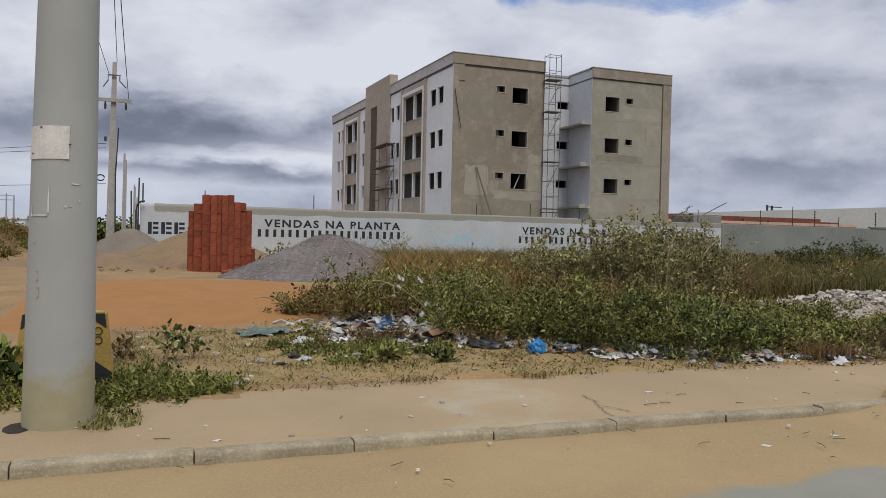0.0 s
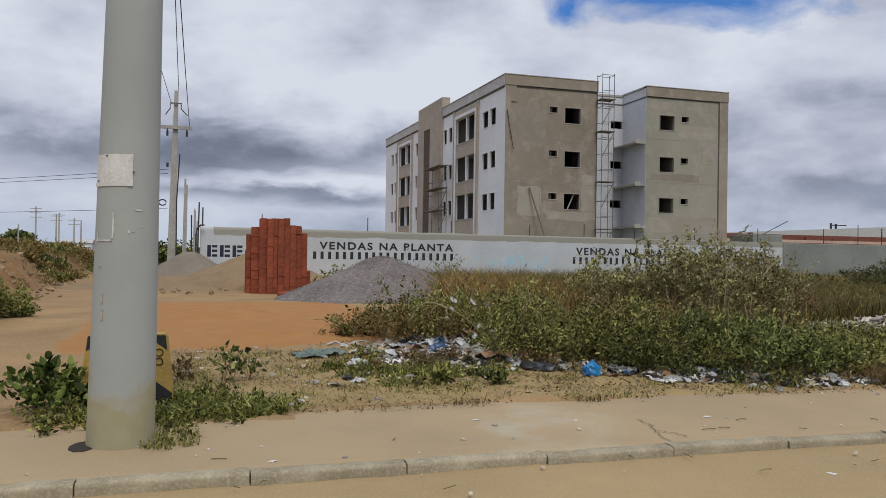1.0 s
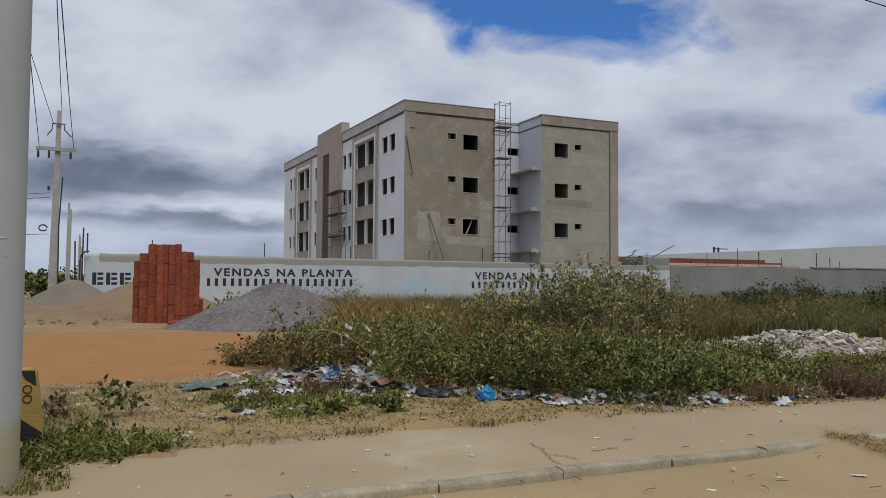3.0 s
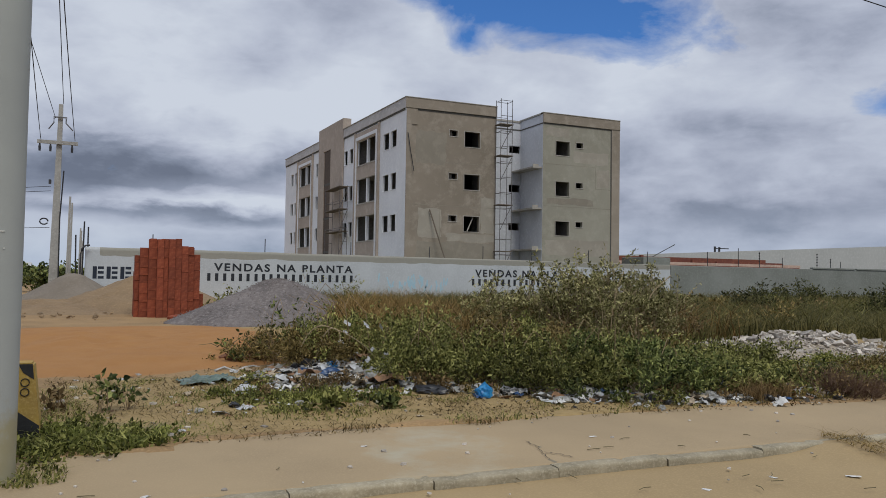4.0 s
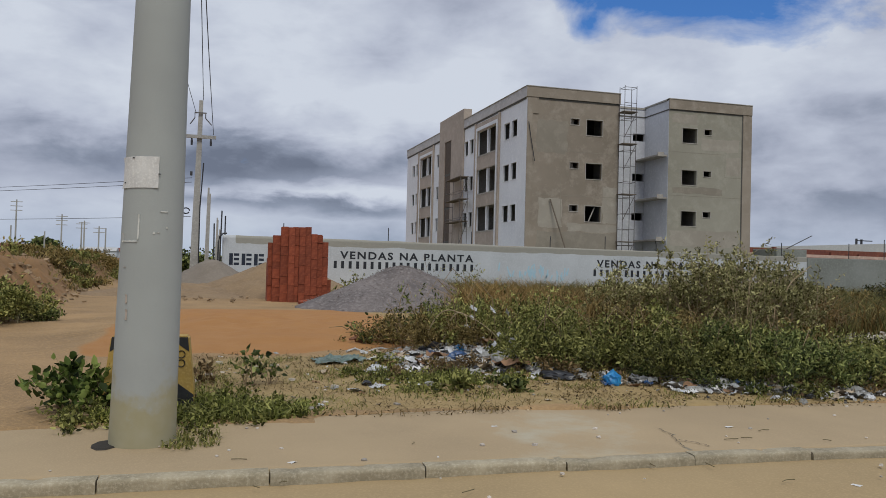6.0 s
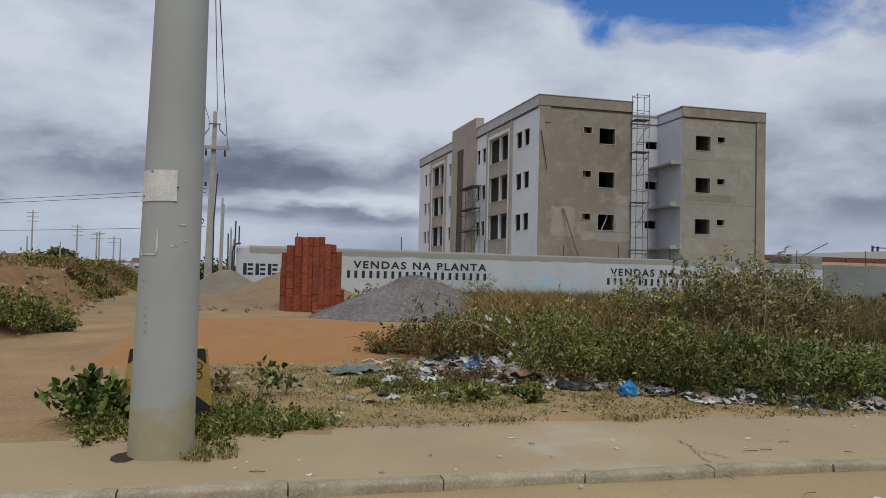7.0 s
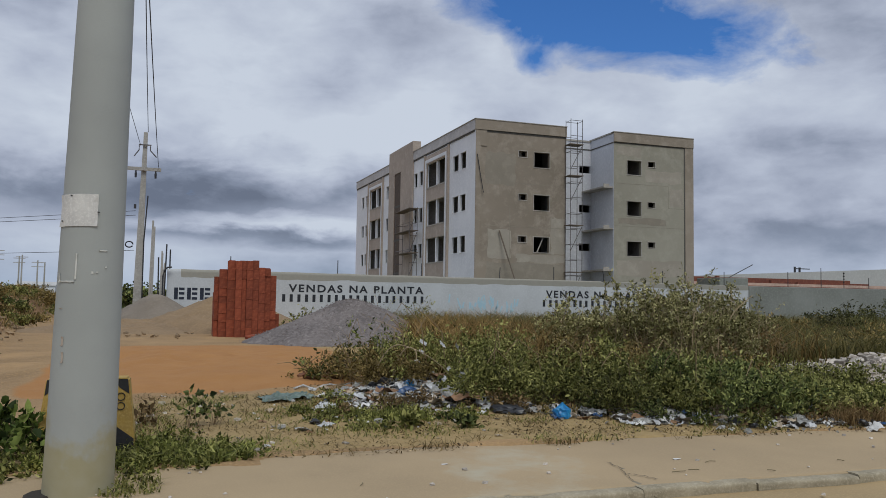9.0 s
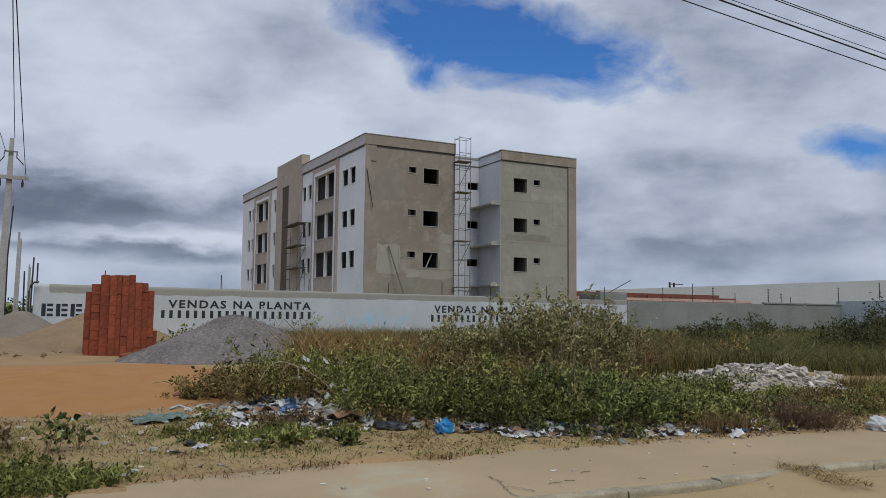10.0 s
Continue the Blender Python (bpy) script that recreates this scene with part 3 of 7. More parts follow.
for k in range(-24, 36):
    stone = link("kerb_stone", kerb_shapes[k % 5], M["kerb"], kerb)
    stone.matrix_basis = pose(0.20 + 0.957 * k, rng.uniform(-0.008, 0.008), rng.uniform(-0.010, 0.004), rng.uniform(-1, 1), rng.uniform(-0.5, 0.5), rng.uniform(-0.4, 0.4))


# ---- boundary wall ----
def facade(name, along, across, thick, u0, u1, z0, z1, holes, mat, parent, label=""):
    """A wall with openings through it. along: 'x' or 'y'; across: where its outer face lies; thick: how deep it goes (signed)."""
    us = sorted({u0, u1, *(h[0] for h in holes), *(h[1] for h in holes)})
    zs = sorted({z0, z1, *(h[2] for h in holes), *(h[3] for h in holes)})
    bm, made = bmesh.new(), {}

    def at(u, w, z):
        key = (round(u, 4), round(w, 4), round(z, 4))
        if key not in made:
            made[key] = bm.verts.new((u, w, z) if along == "x" else (w, u, z))
        return made[key]

    def empty(i, k):
        if not (0 <= i < len(us) - 1 and 0 <= k < len(zs) - 1):
            return True
        u, z = (us[i] + us[i + 1]) / 2, (zs[k] + zs[k + 1]) / 2
        return any(h[0] < u < h[1] and h[2] < z < h[3] for h in holes)

    a, b = across, across + thick
    for i in range(len(us) - 1):
        for k in range(len(zs) - 1):
            if empty(i, k):
                continue
            p, q, r, s = us[i], us[i + 1], zs[k], zs[k + 1]
            for w in (a, b):
                bm.faces.new((at(p, w, r), at(q, w, r), at(q, w, s), at(p, w, s)))
            for gone, (m, n) in ((empty(i - 1, k), ((p, r), (p, s))), (empty(i + 1, k), ((q, r), (q, s))), (empty(i, k - 1), ((p, r), (q, r))), (empty(i, k + 1), ((p, s), (q, s)))):
                if gone:
                    bm.faces.new((at(m[0], a, m[1]), at(n[0], a, n[1]), at(n[0], b, n[1]), at(m[0], b, m[1])))
    return part(name, bm, mat, parent, label)


def lettering(text, x, y, z, width, height, mat, parent, name="painted_lettering"):
    """Painted capitals on a wall that faces -y, from their lower left corner."""
    curve = bpy.data.curves.new("letters", "FONT")
    curve.body, curve.extrude, curve.offset, curve.resolution_u = text, 0.002, 0.028, 3
    curve.space_character = 1.25
    ob = new("letters", curve)
    bpy.context.view_layer.update()
    mesh = bpy.data.meshes.new_from_object(ob.evaluated_get(bpy.context.evaluated_depsgraph_get()))
    bpy.data.objects.remove(ob)
    co = np.array([v.co for v in mesh.vertices])
    lo, hi = co.min(0), co.max(0)
    co = (co - lo) / np.maximum(hi - lo, 1e-6)
    out = np.stack([co[:, 0] * width, 0.004 * co[:, 2], co[:, 1] * height], 1)
    mesh.vertices.foreach_set("co", out.astype(np.float32).ravel())
    mesh.materials.clear()
    done = link(name, mesh, mat, parent)
    done.location = (x, y - 0.008, z)
    return done


def painted_bar(x, z, w, h, mat, parent, y):
    return part("painted_bar", boxed(x, x + w, y - 0.005, y - 0.001, z, z + h), mat, parent)


WALL_Y = 36.0
wx, wz = [a.ravel() for a in np.meshgrid(np.arange(-0.62, 30.21, 0.1), np.concatenate([[-0.2], np.arange(0.0, 2.45, 0.1), [2.5]]))]
top_wave = np.array([0.018 * fbm(a, 0, 0.6, 4.0) for a in wx])
wz = wz + np.where(wz > 2.45, top_wave + 0.04 - 0.0035 * wx, 0)
wnx = len(np.unique(wx))
wnz = len(wx) // wnx
front = np.stack([wx, np.full_like(wx, WALL_Y), wz], 1)
wall_mesh = quick_mesh("wall", front, [(j * wnx + i, j * wnx + i + 1, (j + 1) * wnx + i + 1, (j + 1) * wnx + i) for j in range(wnz - 1) for i in range(wnx - 1)])
attribute(wall_mesh, "bare", smoothstep(2.12, 2.24, wz + 0.05 * np.array([fbm(a, 0, 0.9, 1.0) for a in wx])) * smoothstep(-0.2, 0.1, wx))
attribute(wall_mesh, "grimy", 0.62 * (1 - smoothstep(0.2, 1.1, wz)) + 0.25 * smoothstep(12, 17, wx))
wall_white = tagged(link("wall_white", wall_mesh, M["wall_white"]), "whitewashed boundary wall with black painted sales lettering", "wall", kind="structure")
wsolid = wall_white.modifiers.new("depth", "SOLIDIFY")
wsolid.thickness, wsolid.offset = 0.16, -1.0
lettering("VENDAS NA PLANTA", 4.64, WALL_Y, 1.62, 6.45, 0.36, M["ink"], wall_white)
lettering("VENDAS NA PLANTA", 17.62, WALL_Y, 1.56, 6.35, 0.38, M["ink"], wall_white)
rng = random.Random(8)
for start, end, z in ((4.36, 11.40, 1.18), (17.45, 24.2, 1.11)):
    x = start
    while x < end - 0.2:
        painted_bar(x, z, 0.14, 0.34, M["ink"], wall_white, WALL_Y)
        x += rng.choice((0.34, 0.35, 0.36))
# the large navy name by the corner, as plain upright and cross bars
for k in range(3):
    x = -0.30 + 0.54 * k
    painted_bar(x, 1.21, 0.16, 0.52, M["ink_blue"], wall_white, WALL_Y)
    for z in (1.21, 1.42, 1.62):
        painted_bar(x + 0.20, z, 0.23, 0.11, M["ink_blue"], wall_white, WALL_Y)
# pale blue brush strokes left on the whitewash
for k in range(46):
    x = rng.gauss(14.3, 0.95)
    z = rng.uniform(0.75, 1.25)
    stroke = part("brush_stroke", boxed(-0.035, 0.035, -0.003, -0.001, 0.0, rng.uniform(0.12, 0.5)), M["wash"], wall_white)
    stroke.matrix_basis = pose(x, WALL_Y - 0.0005 * (k % 5), z, 0, rng.uniform(-25, 25), 0)
# lettering half hidden by the tall shrub
for k in range(4):
    ring = bmesh.new()
    n = 18
    loops = [[ring.verts.new((26.6 + 0.85 * k + 0.27 * s * math.cos(6.2832 * i / n), WALL_Y - 0.006, 1.45 + 0.25 * s * math.sin(6.2832 * i / n))) for i in range(n)] for s in (1.0, 0.62)]
    for i in range(n):
        ring.faces.new((loops[0][i], loops[0][(i + 1) % n], loops[1][(i + 1) % n], loops[1][i]))
    part("painted_ring", ring, M["ink"], wall_white)

wall_grey = tagged(part("wall_grey", boxed(30.22, 49.0, 36.0, 36.16, -0.2, 2.42, bevel=0.02), M["wall_grey"]), "bare grey concrete boundary wall behind dry grass", "wall", kind="structure")
for x0, x1 in ((41.5, 45.3), (45.5, 49.1)):
    part("coping", boxed(x0, x1, 35.95, 36.2, 2.424, 2.53, bevel=0.01), M["wall_grey"], wall_grey)
tagged(part("wall_side", boxed(49.02, 49.2, 20.0, 36.4, -0.2, 2.75, bevel=0.02), M["wall_pale"]), "pale bluish boundary wall running towards the road", "wall", kind="structure")
tagged(part("wall_return", boxed(-0.62, -0.46, 36.17, 92.0, -0.2, 2.5, bevel=0.02), M["wall_grey"]), "grey boundary wall along the side street", "wall", kind="structure")


def fence_post(x, y, z, tall, insulators=0, bent=0.0):
    post = thing("fence_post", (x, y, z), "thin dark iron post of an electric fence on the wall" if insulators else "thin dark iron post standing on the wall", "fence post", "posts on the boundary wall")
    bm = bmesh.new()
    tube(bm, [(0, 0, -0.15), (0, 0, tall * 0.6), (bent, 0, tall)], 0.022, 5)
    rod = part("rod", bm, M["iron"], post)
    for k in range(insulators):
        bm = bmesh.new()
        zz = tall - 0.06 - 0.17 * k
        tube(bm, [(0, 0, zz - 0.035), (0, 0, zz), (0, 0, zz + 0.035)], [0.03, 0.055, 0.03], 6)
        part("insulator", bm, M["black"], rod)
    return post


for x, tall, n, bent in ((2.05, 0.75, 0, 0), (6.9, 0.72, 0, 0), (11.0, 0.7, 0, 0), (15.1, 0.62, 0, 0.02), (18.1, 0.72, 0, 0), (21.0, 0.6, 0, -0.05), (24.6, 0.7, 0, 0), (28.6, 0.75, 0, 0), (33.0, 0.85, 0, 0), (35.4, 1.15, 0, 0), (37.1, 0.95, 4, 0), (39.0, 0.65, 0, 0), (42.0, 1.0, 5, 0), (43.2, 0.7, 2, 0), (44.1, 0.5, 0, 0), (48.9, 1.25, 6, 0)):
    fence_post(x, WALL_Y + 0.08, 2.42, tall, n, bent)
for y, tall in ((33.2, 1.2), (28.0, 1.2)):
    fence_post(49.11, y, 2.72, tall, 6)
# two tall pipes and a bent one at the wall's corner
for x, y, tall, lean in ((-0.72, 35.85, 3.55, 0.05), (-0.52, 36.3, 3.35, 0.0), (-0.95, 36.4, 3.0, -0.05)):
    pipe = thing("iron_pipe", (x, y, 0.05), "dark iron pipe standing at the corner of the wall", "pipe", "pipes at the wall corner")
    bm = bmesh.new()
    tube(bm, [(0, 0, -0.1), (lean, 0, tall)], 0.035, 6)
    part("rod", bm, M["iron"], pipe)
bent_pipe = thing("bent_pipe", (-0.78, 35.8, 0.05), "black bent pipe hooked over the end of the wall", "pipe")
bm = bmesh.new()
tube(bm, [(0, 0, -0.1), (0.0, 0, 2.15), (0.05, 0, 2.4), (0.18, 0, 2.54), (0.35, 0, 2.56)], 0.04, 6)
part("rod", bm, M["iron"], bent_pipe)

# ---- the apartment building under construction ----
XL, XM, XW0, XR, YF, YR, YB, ROOF = 17.71, 24.2, 27.84, 34.27, 46.5, 49.65, 77.4, 13.05
flats = thing("apartment_building", (0, 0, 0), "unfinished four-storey apartment block with bare render and unglazed windows", "building")
ROWS = (10.21, 7.36, 4.58)
small_h = [(u, u + 0.58, z + 0.63, z + 1.02) for z in ROWS for u in (20.73,)]
big_h = [(21.84, 22.96, z, z + 1.01) for z in ROWS]
facade("front_wall", "x", YF, 0.25, XL + 0.02, XM, 0.0, ROOF - 0.02, small_h + big_h, M["plaster"], flats, "raw grey cement render")
wing_holes = [(28.9, 30.01, z, z + 0.99) for z in ROWS] + [(30.56, 31.12, z + 0.63, z + 1.0) for z in ROWS]
facade("front_wall", "x", YF, 0.25, XW0 + 0.02, XR, 0.0, ROOF - 0.02, wing_holes, M["plaster_wing"], flats, "raw grey cement render")
# recess walls: white primed, with their shade painted in as a darker tone
recess_holes = [(26.9, 27.82, z + 0.45, z + 0.98) for z in ROWS]
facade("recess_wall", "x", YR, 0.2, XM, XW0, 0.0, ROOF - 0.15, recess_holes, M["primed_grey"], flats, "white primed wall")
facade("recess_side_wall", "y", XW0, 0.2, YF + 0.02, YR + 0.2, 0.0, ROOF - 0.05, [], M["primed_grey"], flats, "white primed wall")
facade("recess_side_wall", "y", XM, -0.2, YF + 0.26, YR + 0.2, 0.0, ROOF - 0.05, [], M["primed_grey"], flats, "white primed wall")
side_holes = []
for z in ROWS:
    for y0, y1 in ((48.14, 49.08), (49.48, 50.5), (56.9, 57.7), (58.2, 59.0), (66.1, 66.75), (73.05, 73.85), (74.4, 75.25)):
        side_holes.append((y0, y1, z - 0.04, z + 1.06))
    side_holes += [(51.94, 55.81, z - 0.47, z + 1.33), (68.3, 72.05, z - 0.45, z + 1.30)]
facade("side_wall", "y", XL, 0.10, YF, YB, 0.0, ROOF, side_holes, M["white_render"], flats, "white primed long side wall")
facade("back_wall", "x", YB - 0.25, 0.25, XL + 0.25, XR, 0.0, ROOF, [], M["plaster"], flats)
facade("far_side_wall", "y", XR - 0.25, 0.25, YF + 0.25, YB - 0.25, 0.0, ROOF, [], M["plaster"], flats)
# beige panels that stand proud of the long side, with their frames and the stair tower
for y0, y1, cut in ((51.42, 56.17, (51.94, 55.81, -0.47, 1.33)), (67.85, 72.6, (68.3, 72.05, -0.45, 1.30))):
    facade("beige_panel", "y", XL - 0.06, 0.058, y0, y1, 0.3, 12.2, [(cut[0], cut[1], z + cut[2], z + cut[3]) for z in ROWS], M["plaster_tan"], flats, "beige painted panel round the balcony openings")
    for z in ROWS:
        part("balcony_post", boxed(XL + 0.02, XL + 0.2, (cut[0] + cut[1]) / 2 - 0.1, (cut[0] + cut[1]) / 2 + 0.1, z + cut[2], z + cut[3]), M["white_render"], flats)
        part("balcony_sill", boxed(XL - 0.09, XL - 0.062, cut[0] - 0.05, cut[1] + 0.05, z + cut[2] - 0.1, z + cut[2]), M["trim"], flats)
    # the pale frame round the top opening
    part("balcony_surround", boxed(XL - 0.12, XL - 0.062, cut[0] - 0.3, cut[1] + 0.3, ROWS[0] + cut[3] + 0.1, ROWS[0] + cut[3] + 0.34), M["white_render"], flats)
    for y in (cut[0] - 0.22, cut[1] + 0.22):
        part("balcony_surround", boxed(XL - 0.12, XL - 0.062, y - 0.1, y + 0.1, 0.3, ROWS[0] + cut[3] + 0.096), M["white_render"], flats)
for y in (51.30, 56.29, 67.73, 72.72):
    part("pilaster", boxed(XL - 0.14, XL - 0.002, y - 0.09, y + 0.09, 0.3, 12.28), M["plaster_tan"], flats)
facade("stair_tower", "y", XL - 0.12, 0.10, 59.12, 65.7, 0.0, 14.0, [(62.3, 64.1, 0.4, 11.97)], M["plaster_tan"], flats, "beige stair tower rising over the roof")
part("tower_body", boxed(XL - 0.018, XL + 0.5, 59.12, 65.7, ROOF + 0.07, 14.0), M["plaster_tan"], flats)
part("tower_slot", boxed(XL - 0.06, XL - 0.024, 62.3, 64.1, 0.4, 11.97), M["slot"], flats, "tall dark brown slot")
for z in (3.4, 6.2, 9.05):
    part("slot_bar", boxed(XL - 0.075, XL - 0.062, 62.3, 64.1, z, z + 0.18), M["shade"], flats)
# parapet band, its shadow joint and the roof
for y0, y1 in ((YF - 0.05, 59.1), (65.72, YB)):
    part("parapet", boxed(XL - 0.09, XL - 0.002, y0, y1, 12.42, ROOF + 0.03), M["parapet"], flats)
    part("joint", boxed(XL - 0.045, XL - 0.002, y0 + 0.3, y1, 12.30, 12.418), M["shade"], flats)
for x0, x1 in ((XL - 0.09, XM), (XW0 - 0.02, XR)):
    part("parapet", boxed(x0, x1, YF - 0.09, YF - 0.052 if x0 < XM - 3 else YF - 0.002, 12.42, ROOF + 0.03), M["plaster"], flats)
    part("roof", boxed(x0 + 0.1, x1 - 0.1, YF + 0.26, YB - 0.3, 12.75, 12.95), M["inner"], flats)
    part("roof_edge", boxed(x0 - 0.03, x1 + 0.03, YF - 0.12, YF + 0.25, ROOF + 0.033, ROOF + 0.08), M["trim"], flats)
part("roof", boxed(XM - 0.1, XW0 + 0.1, YR + 0.22, YB - 0.3, 12.75, 12.95), M["inner"], flats)
part("roof_edge", boxed(XL - 0.13, XL + 0.25, YF + 0.252, 59.1, ROOF + 0.033, ROOF + 0.08), M["trim"], flats)
part("roof_edge", boxed(XL - 0.13, XL + 0.25, 65.72, YB, ROOF + 0.033, ROOF + 0.08), M["trim"], flats)
part("roof_edge", boxed(XW0 - 0.06, XW0 + 0.2, YF + 0.252, YR + 0.2, ROOF - 0.04, ROOF + 0.06), M["trim"], flats)
part("roof_edge", boxed(XM, XW0 - 0.07, YR - 0.04, YR + 0.2, ROOF - 0.14, ROOF + 0.0), M["trim"], flats)
# the raised border on the front: an L on the main block, a hook on the wing
part("border", boxed(XL - 0.02, 18.45, YF - 0.05, YF - 0.002, 11.37, 12.418), M["plaster"], flats)
part("border", boxed(XL - 0.02, 18.05, YF - 0.05, YF - 0.002, 0.0, 11.366), M["plaster"], flats)
part("joint", boxed(18.46, XM, YF - 0.02, YF - 0.002, 12.30, 12.416), M["shade"], flats)
part("border", boxed(33.58, XR, YF - 0.05, YF - 0.002, 0.0, 12.418), M["plaster"], flats)
part("joint", boxed(XW0 + 0.03, 33.5, YF - 0.02, YF - 0.002, 12.33, 12.416), M["shade"], flats)
part("joint", boxed(33.5, 33.576, YF - 0.02, YF - 0.002, 0.0, 12.416), M["shade"], flats)
# pour lines and patches in the render
for x0, x1, z in ((XL + 0.4, XM - 0.02, 9.05), (XL + 0.4, XM - 0.02, 6.2), (XW0 + 0.05, 32.2, 9.55), (32.2, 33.48, 8.0), (XW0 + 0.05, 33.48, 6.6)):
    part("render_seam", boxed(x0, x1, YF - 0.006, YF - 0.001, z, z + 0.025), M["plaster_dark"], flats)
for x, z0, z1 in ((32.2, 8.0, 9.55), (20.1, 3.9, 7.6), (19.9, 9.6, 10.3)):
    part("render_seam", boxed(x, x + 0.03, YF - 0.006, YF - 0.001, z0, z1), M["plaster_dark"], flats)
# patches of older and fresher render with ragged outlines
rng = random.Random(17)


def render_patch(x0, x1, z0, z1, mat):
    bm = bmesh.new()
    edge = []
    for (ax, az), (bx, bz) in zip(((x0, z0), (x1, z0), (x1, z1), (x0, z1)), ((x1, z0), (x1, z1), (x0, z1), (x0, z0))):
        for i in range(7):
            edge.append((ax + (bx - ax) * i / 7 + rng.uniform(-0.07, 0.07), az + (bz - az) * i / 7 + rng.uniform(-0.07, 0.07)))
    bm.faces.new([bm.verts.new((x, YF - 0.0035, z)) for x, z in edge])
    ob = part("render_patch", bm, mat, flats)
    ob.location.y = -0.0005 * (len(flats.children) % 3)
    return ob


for x0, x1, z0, z1, mat in ((18.6, 20.2, 4.1, 5.95, "plaster_light"), (18.5, 24.0, 0.3, 3.85, "plaster_dark"), (20.62, 24.1, 3.9, 4.42, "plaster_light"), (23.1, 24.1, 4.5, 6.9, "plaster_light"), (18.4, 20.5, 8.9, 11.0, "plaster_dark"), (32.35, 33.4, 8.15, 9.4, "plaster_light"), (28.2, 32.0, 6.75, 7.2, "plaster_dark"), (28.1, 33.3, 3.2, 4.3, "plaster_light"), (30.4, 33.3, 9.75, 10.6, "plaster_light"), (28.1, 30.0, 11.5, 12.15, "plaster_light")):
    render_patch(x0, x1, z0, z1, M[mat])
# floors and bare inner walls behind the openings
for z in (0.12, 3.35, 6.15, 9.0):
    for x0, x1, y0 in ((XL + 0.26, XM - 0.21, YF + 0.27), (XW0 + 0.21, XR - 0.26, YF + 0.27), (XM - 0.2, XW0 + 0.2, YR + 0.22)):
        part("floor_slab", boxed(x0, x1, y0, YB - 0.3, z - 0.2, z), M["inner"], flats)
for y in (51.0, 56.3, 59.2, 67.6, 72.7):
    part("inner_wall", boxed(XL + 0.26, XM - 0.21, y, y + 0.15, 0.15, 12.74), M["inner"], flats)
for y0, y1 in ((51.16, 56.28), (67.76, 72.68)):
    part("inner_wall", boxed(XL + 1.2, XL + 1.35, y0, y1 - 0.6, 0.15, 12.74), M["trim"], flats)
part("inner_wall", boxed(XL + 3.2, XL + 3.35, YF + 0.3, 50.98, 0.15, 12.74), M["inner"], flats)
part("inner_wall", boxed(30.2, 30.35, YF + 0.3, YB - 0.3, 0.15, 12.74), M["inner"], flats)
part("inner_wall", boxed(XW0 + 0.22, XR - 0.26, 50.4, 50.55, 0.15, 12.74), M["inner"], flats)


def surround(u0, u1, z0, z1, face, along, w=0.05):
    """The pale rendered edge round an opening, in four strips."""
    strips = ((u0 - w, u1 + w, z1, z1 + w), (u0 - w, u1 + w, z0 - w, z0), (u0 - w, u0, z0, z1), (u1, u1 + w, z0, z1))
    lead = None
    for a, b, c, d in strips:
        if along == "x":
            strip = part("window_surround" if lead is None else "surround_strip", boxed(a, b, face - 0.025, face - 0.001, c, d), M["trim"], lead or flats)
        else:
            strip = part("window_surround" if lead is None else "surround_strip", boxed(face - 0.025, face - 0.001, a, b, c, d), M["white_render"], lead or flats)
        lead = lead or strip


for u0, u1, z0, z1 in small_h + big_h + wing_holes:
    surround(u0, u1, z0, z1, YF, "x")
for u0, u1, z0, z1 in side_holes:
    if u1 - u0 < 2:
        surround(u0, u1, z0, z1, XL, "y", 0.045)
# the long side runs a little out of square with the front
for ob in flats.children_recursive:
    co = np.empty(len(ob.data.vertices) * 3, np.float32)
    ob.data.vertices.foreach_get("co", co)
    co = co.reshape(-1, 3)
    co[:, 0] -= 0.035 * np.maximum(0.0, co[:, 1] - YF) * np.clip((XM - co[:, 0]) / (XM - XL), 0, 1)
    ob.data.vertices.foreach_set("co", co.ravel())
    ob.data.update()
# the dark joint under the parapet goes on round the recess
part("joint", boxed(XW0 - 0.02, XW0 - 0.002, YF + 0.02, YR - 0.002, 12.33, 12.416), M["shade"], flats)
part("joint", boxed(XM + 0.002, XW0 - 0.03, YR - 0.02, YR - 0.002, 12.33, 12.416), M["shade"], flats)
# access slabs in the recess
for z in (9.2, 6.35, 3.5):
    part("access_slab", boxed(XW0 - 0.75, XW0 - 0.002, YF + 0.1, YR - 0.002, z, z + 0.12, bevel=0.01), M["trim"], flats)
    part("slab_lip", boxed(XW0 - 0.75, XW0 - 0.3, YF + 0.06, YF + 0.1, z, z + 0.28), M["trim"], flats)
# a plank across a window, a prop and a hanging cable on the front
prop = thing("wooden_prop", (0, 0, 0), "long timber prop leaning on the rendered wall", "prop")
part("pole", tube(bmesh.new(), [(20.9, YF - 1.3, 0.1), (19.35, YF - 0.10, 5.9)], 0.05, 5), M["board"], prop)
cable = thing("hanging_cable", (0, 0, 0), "dark cable hanging down the rendered corner", "cable")
part("cord", tube(bmesh.new(), [(XL + 0.05, YF - 0.12, 10.8), (XL + 0.25, YF - 0.14, 9.6), (XL + 0.5, YF - 0.14, 8.3)], 0.025, 4), M["wire"], cable)
plank = thing("wooden_plank", (0, 0, 0), "plank leaning inside a window opening", "plank")
part("board", tube(bmesh.new(), [(22.15, YF + 0.1, 4.60), (22.6, YF + 0.16, 5.55)], 0.045, 4), M["trim"], plank)


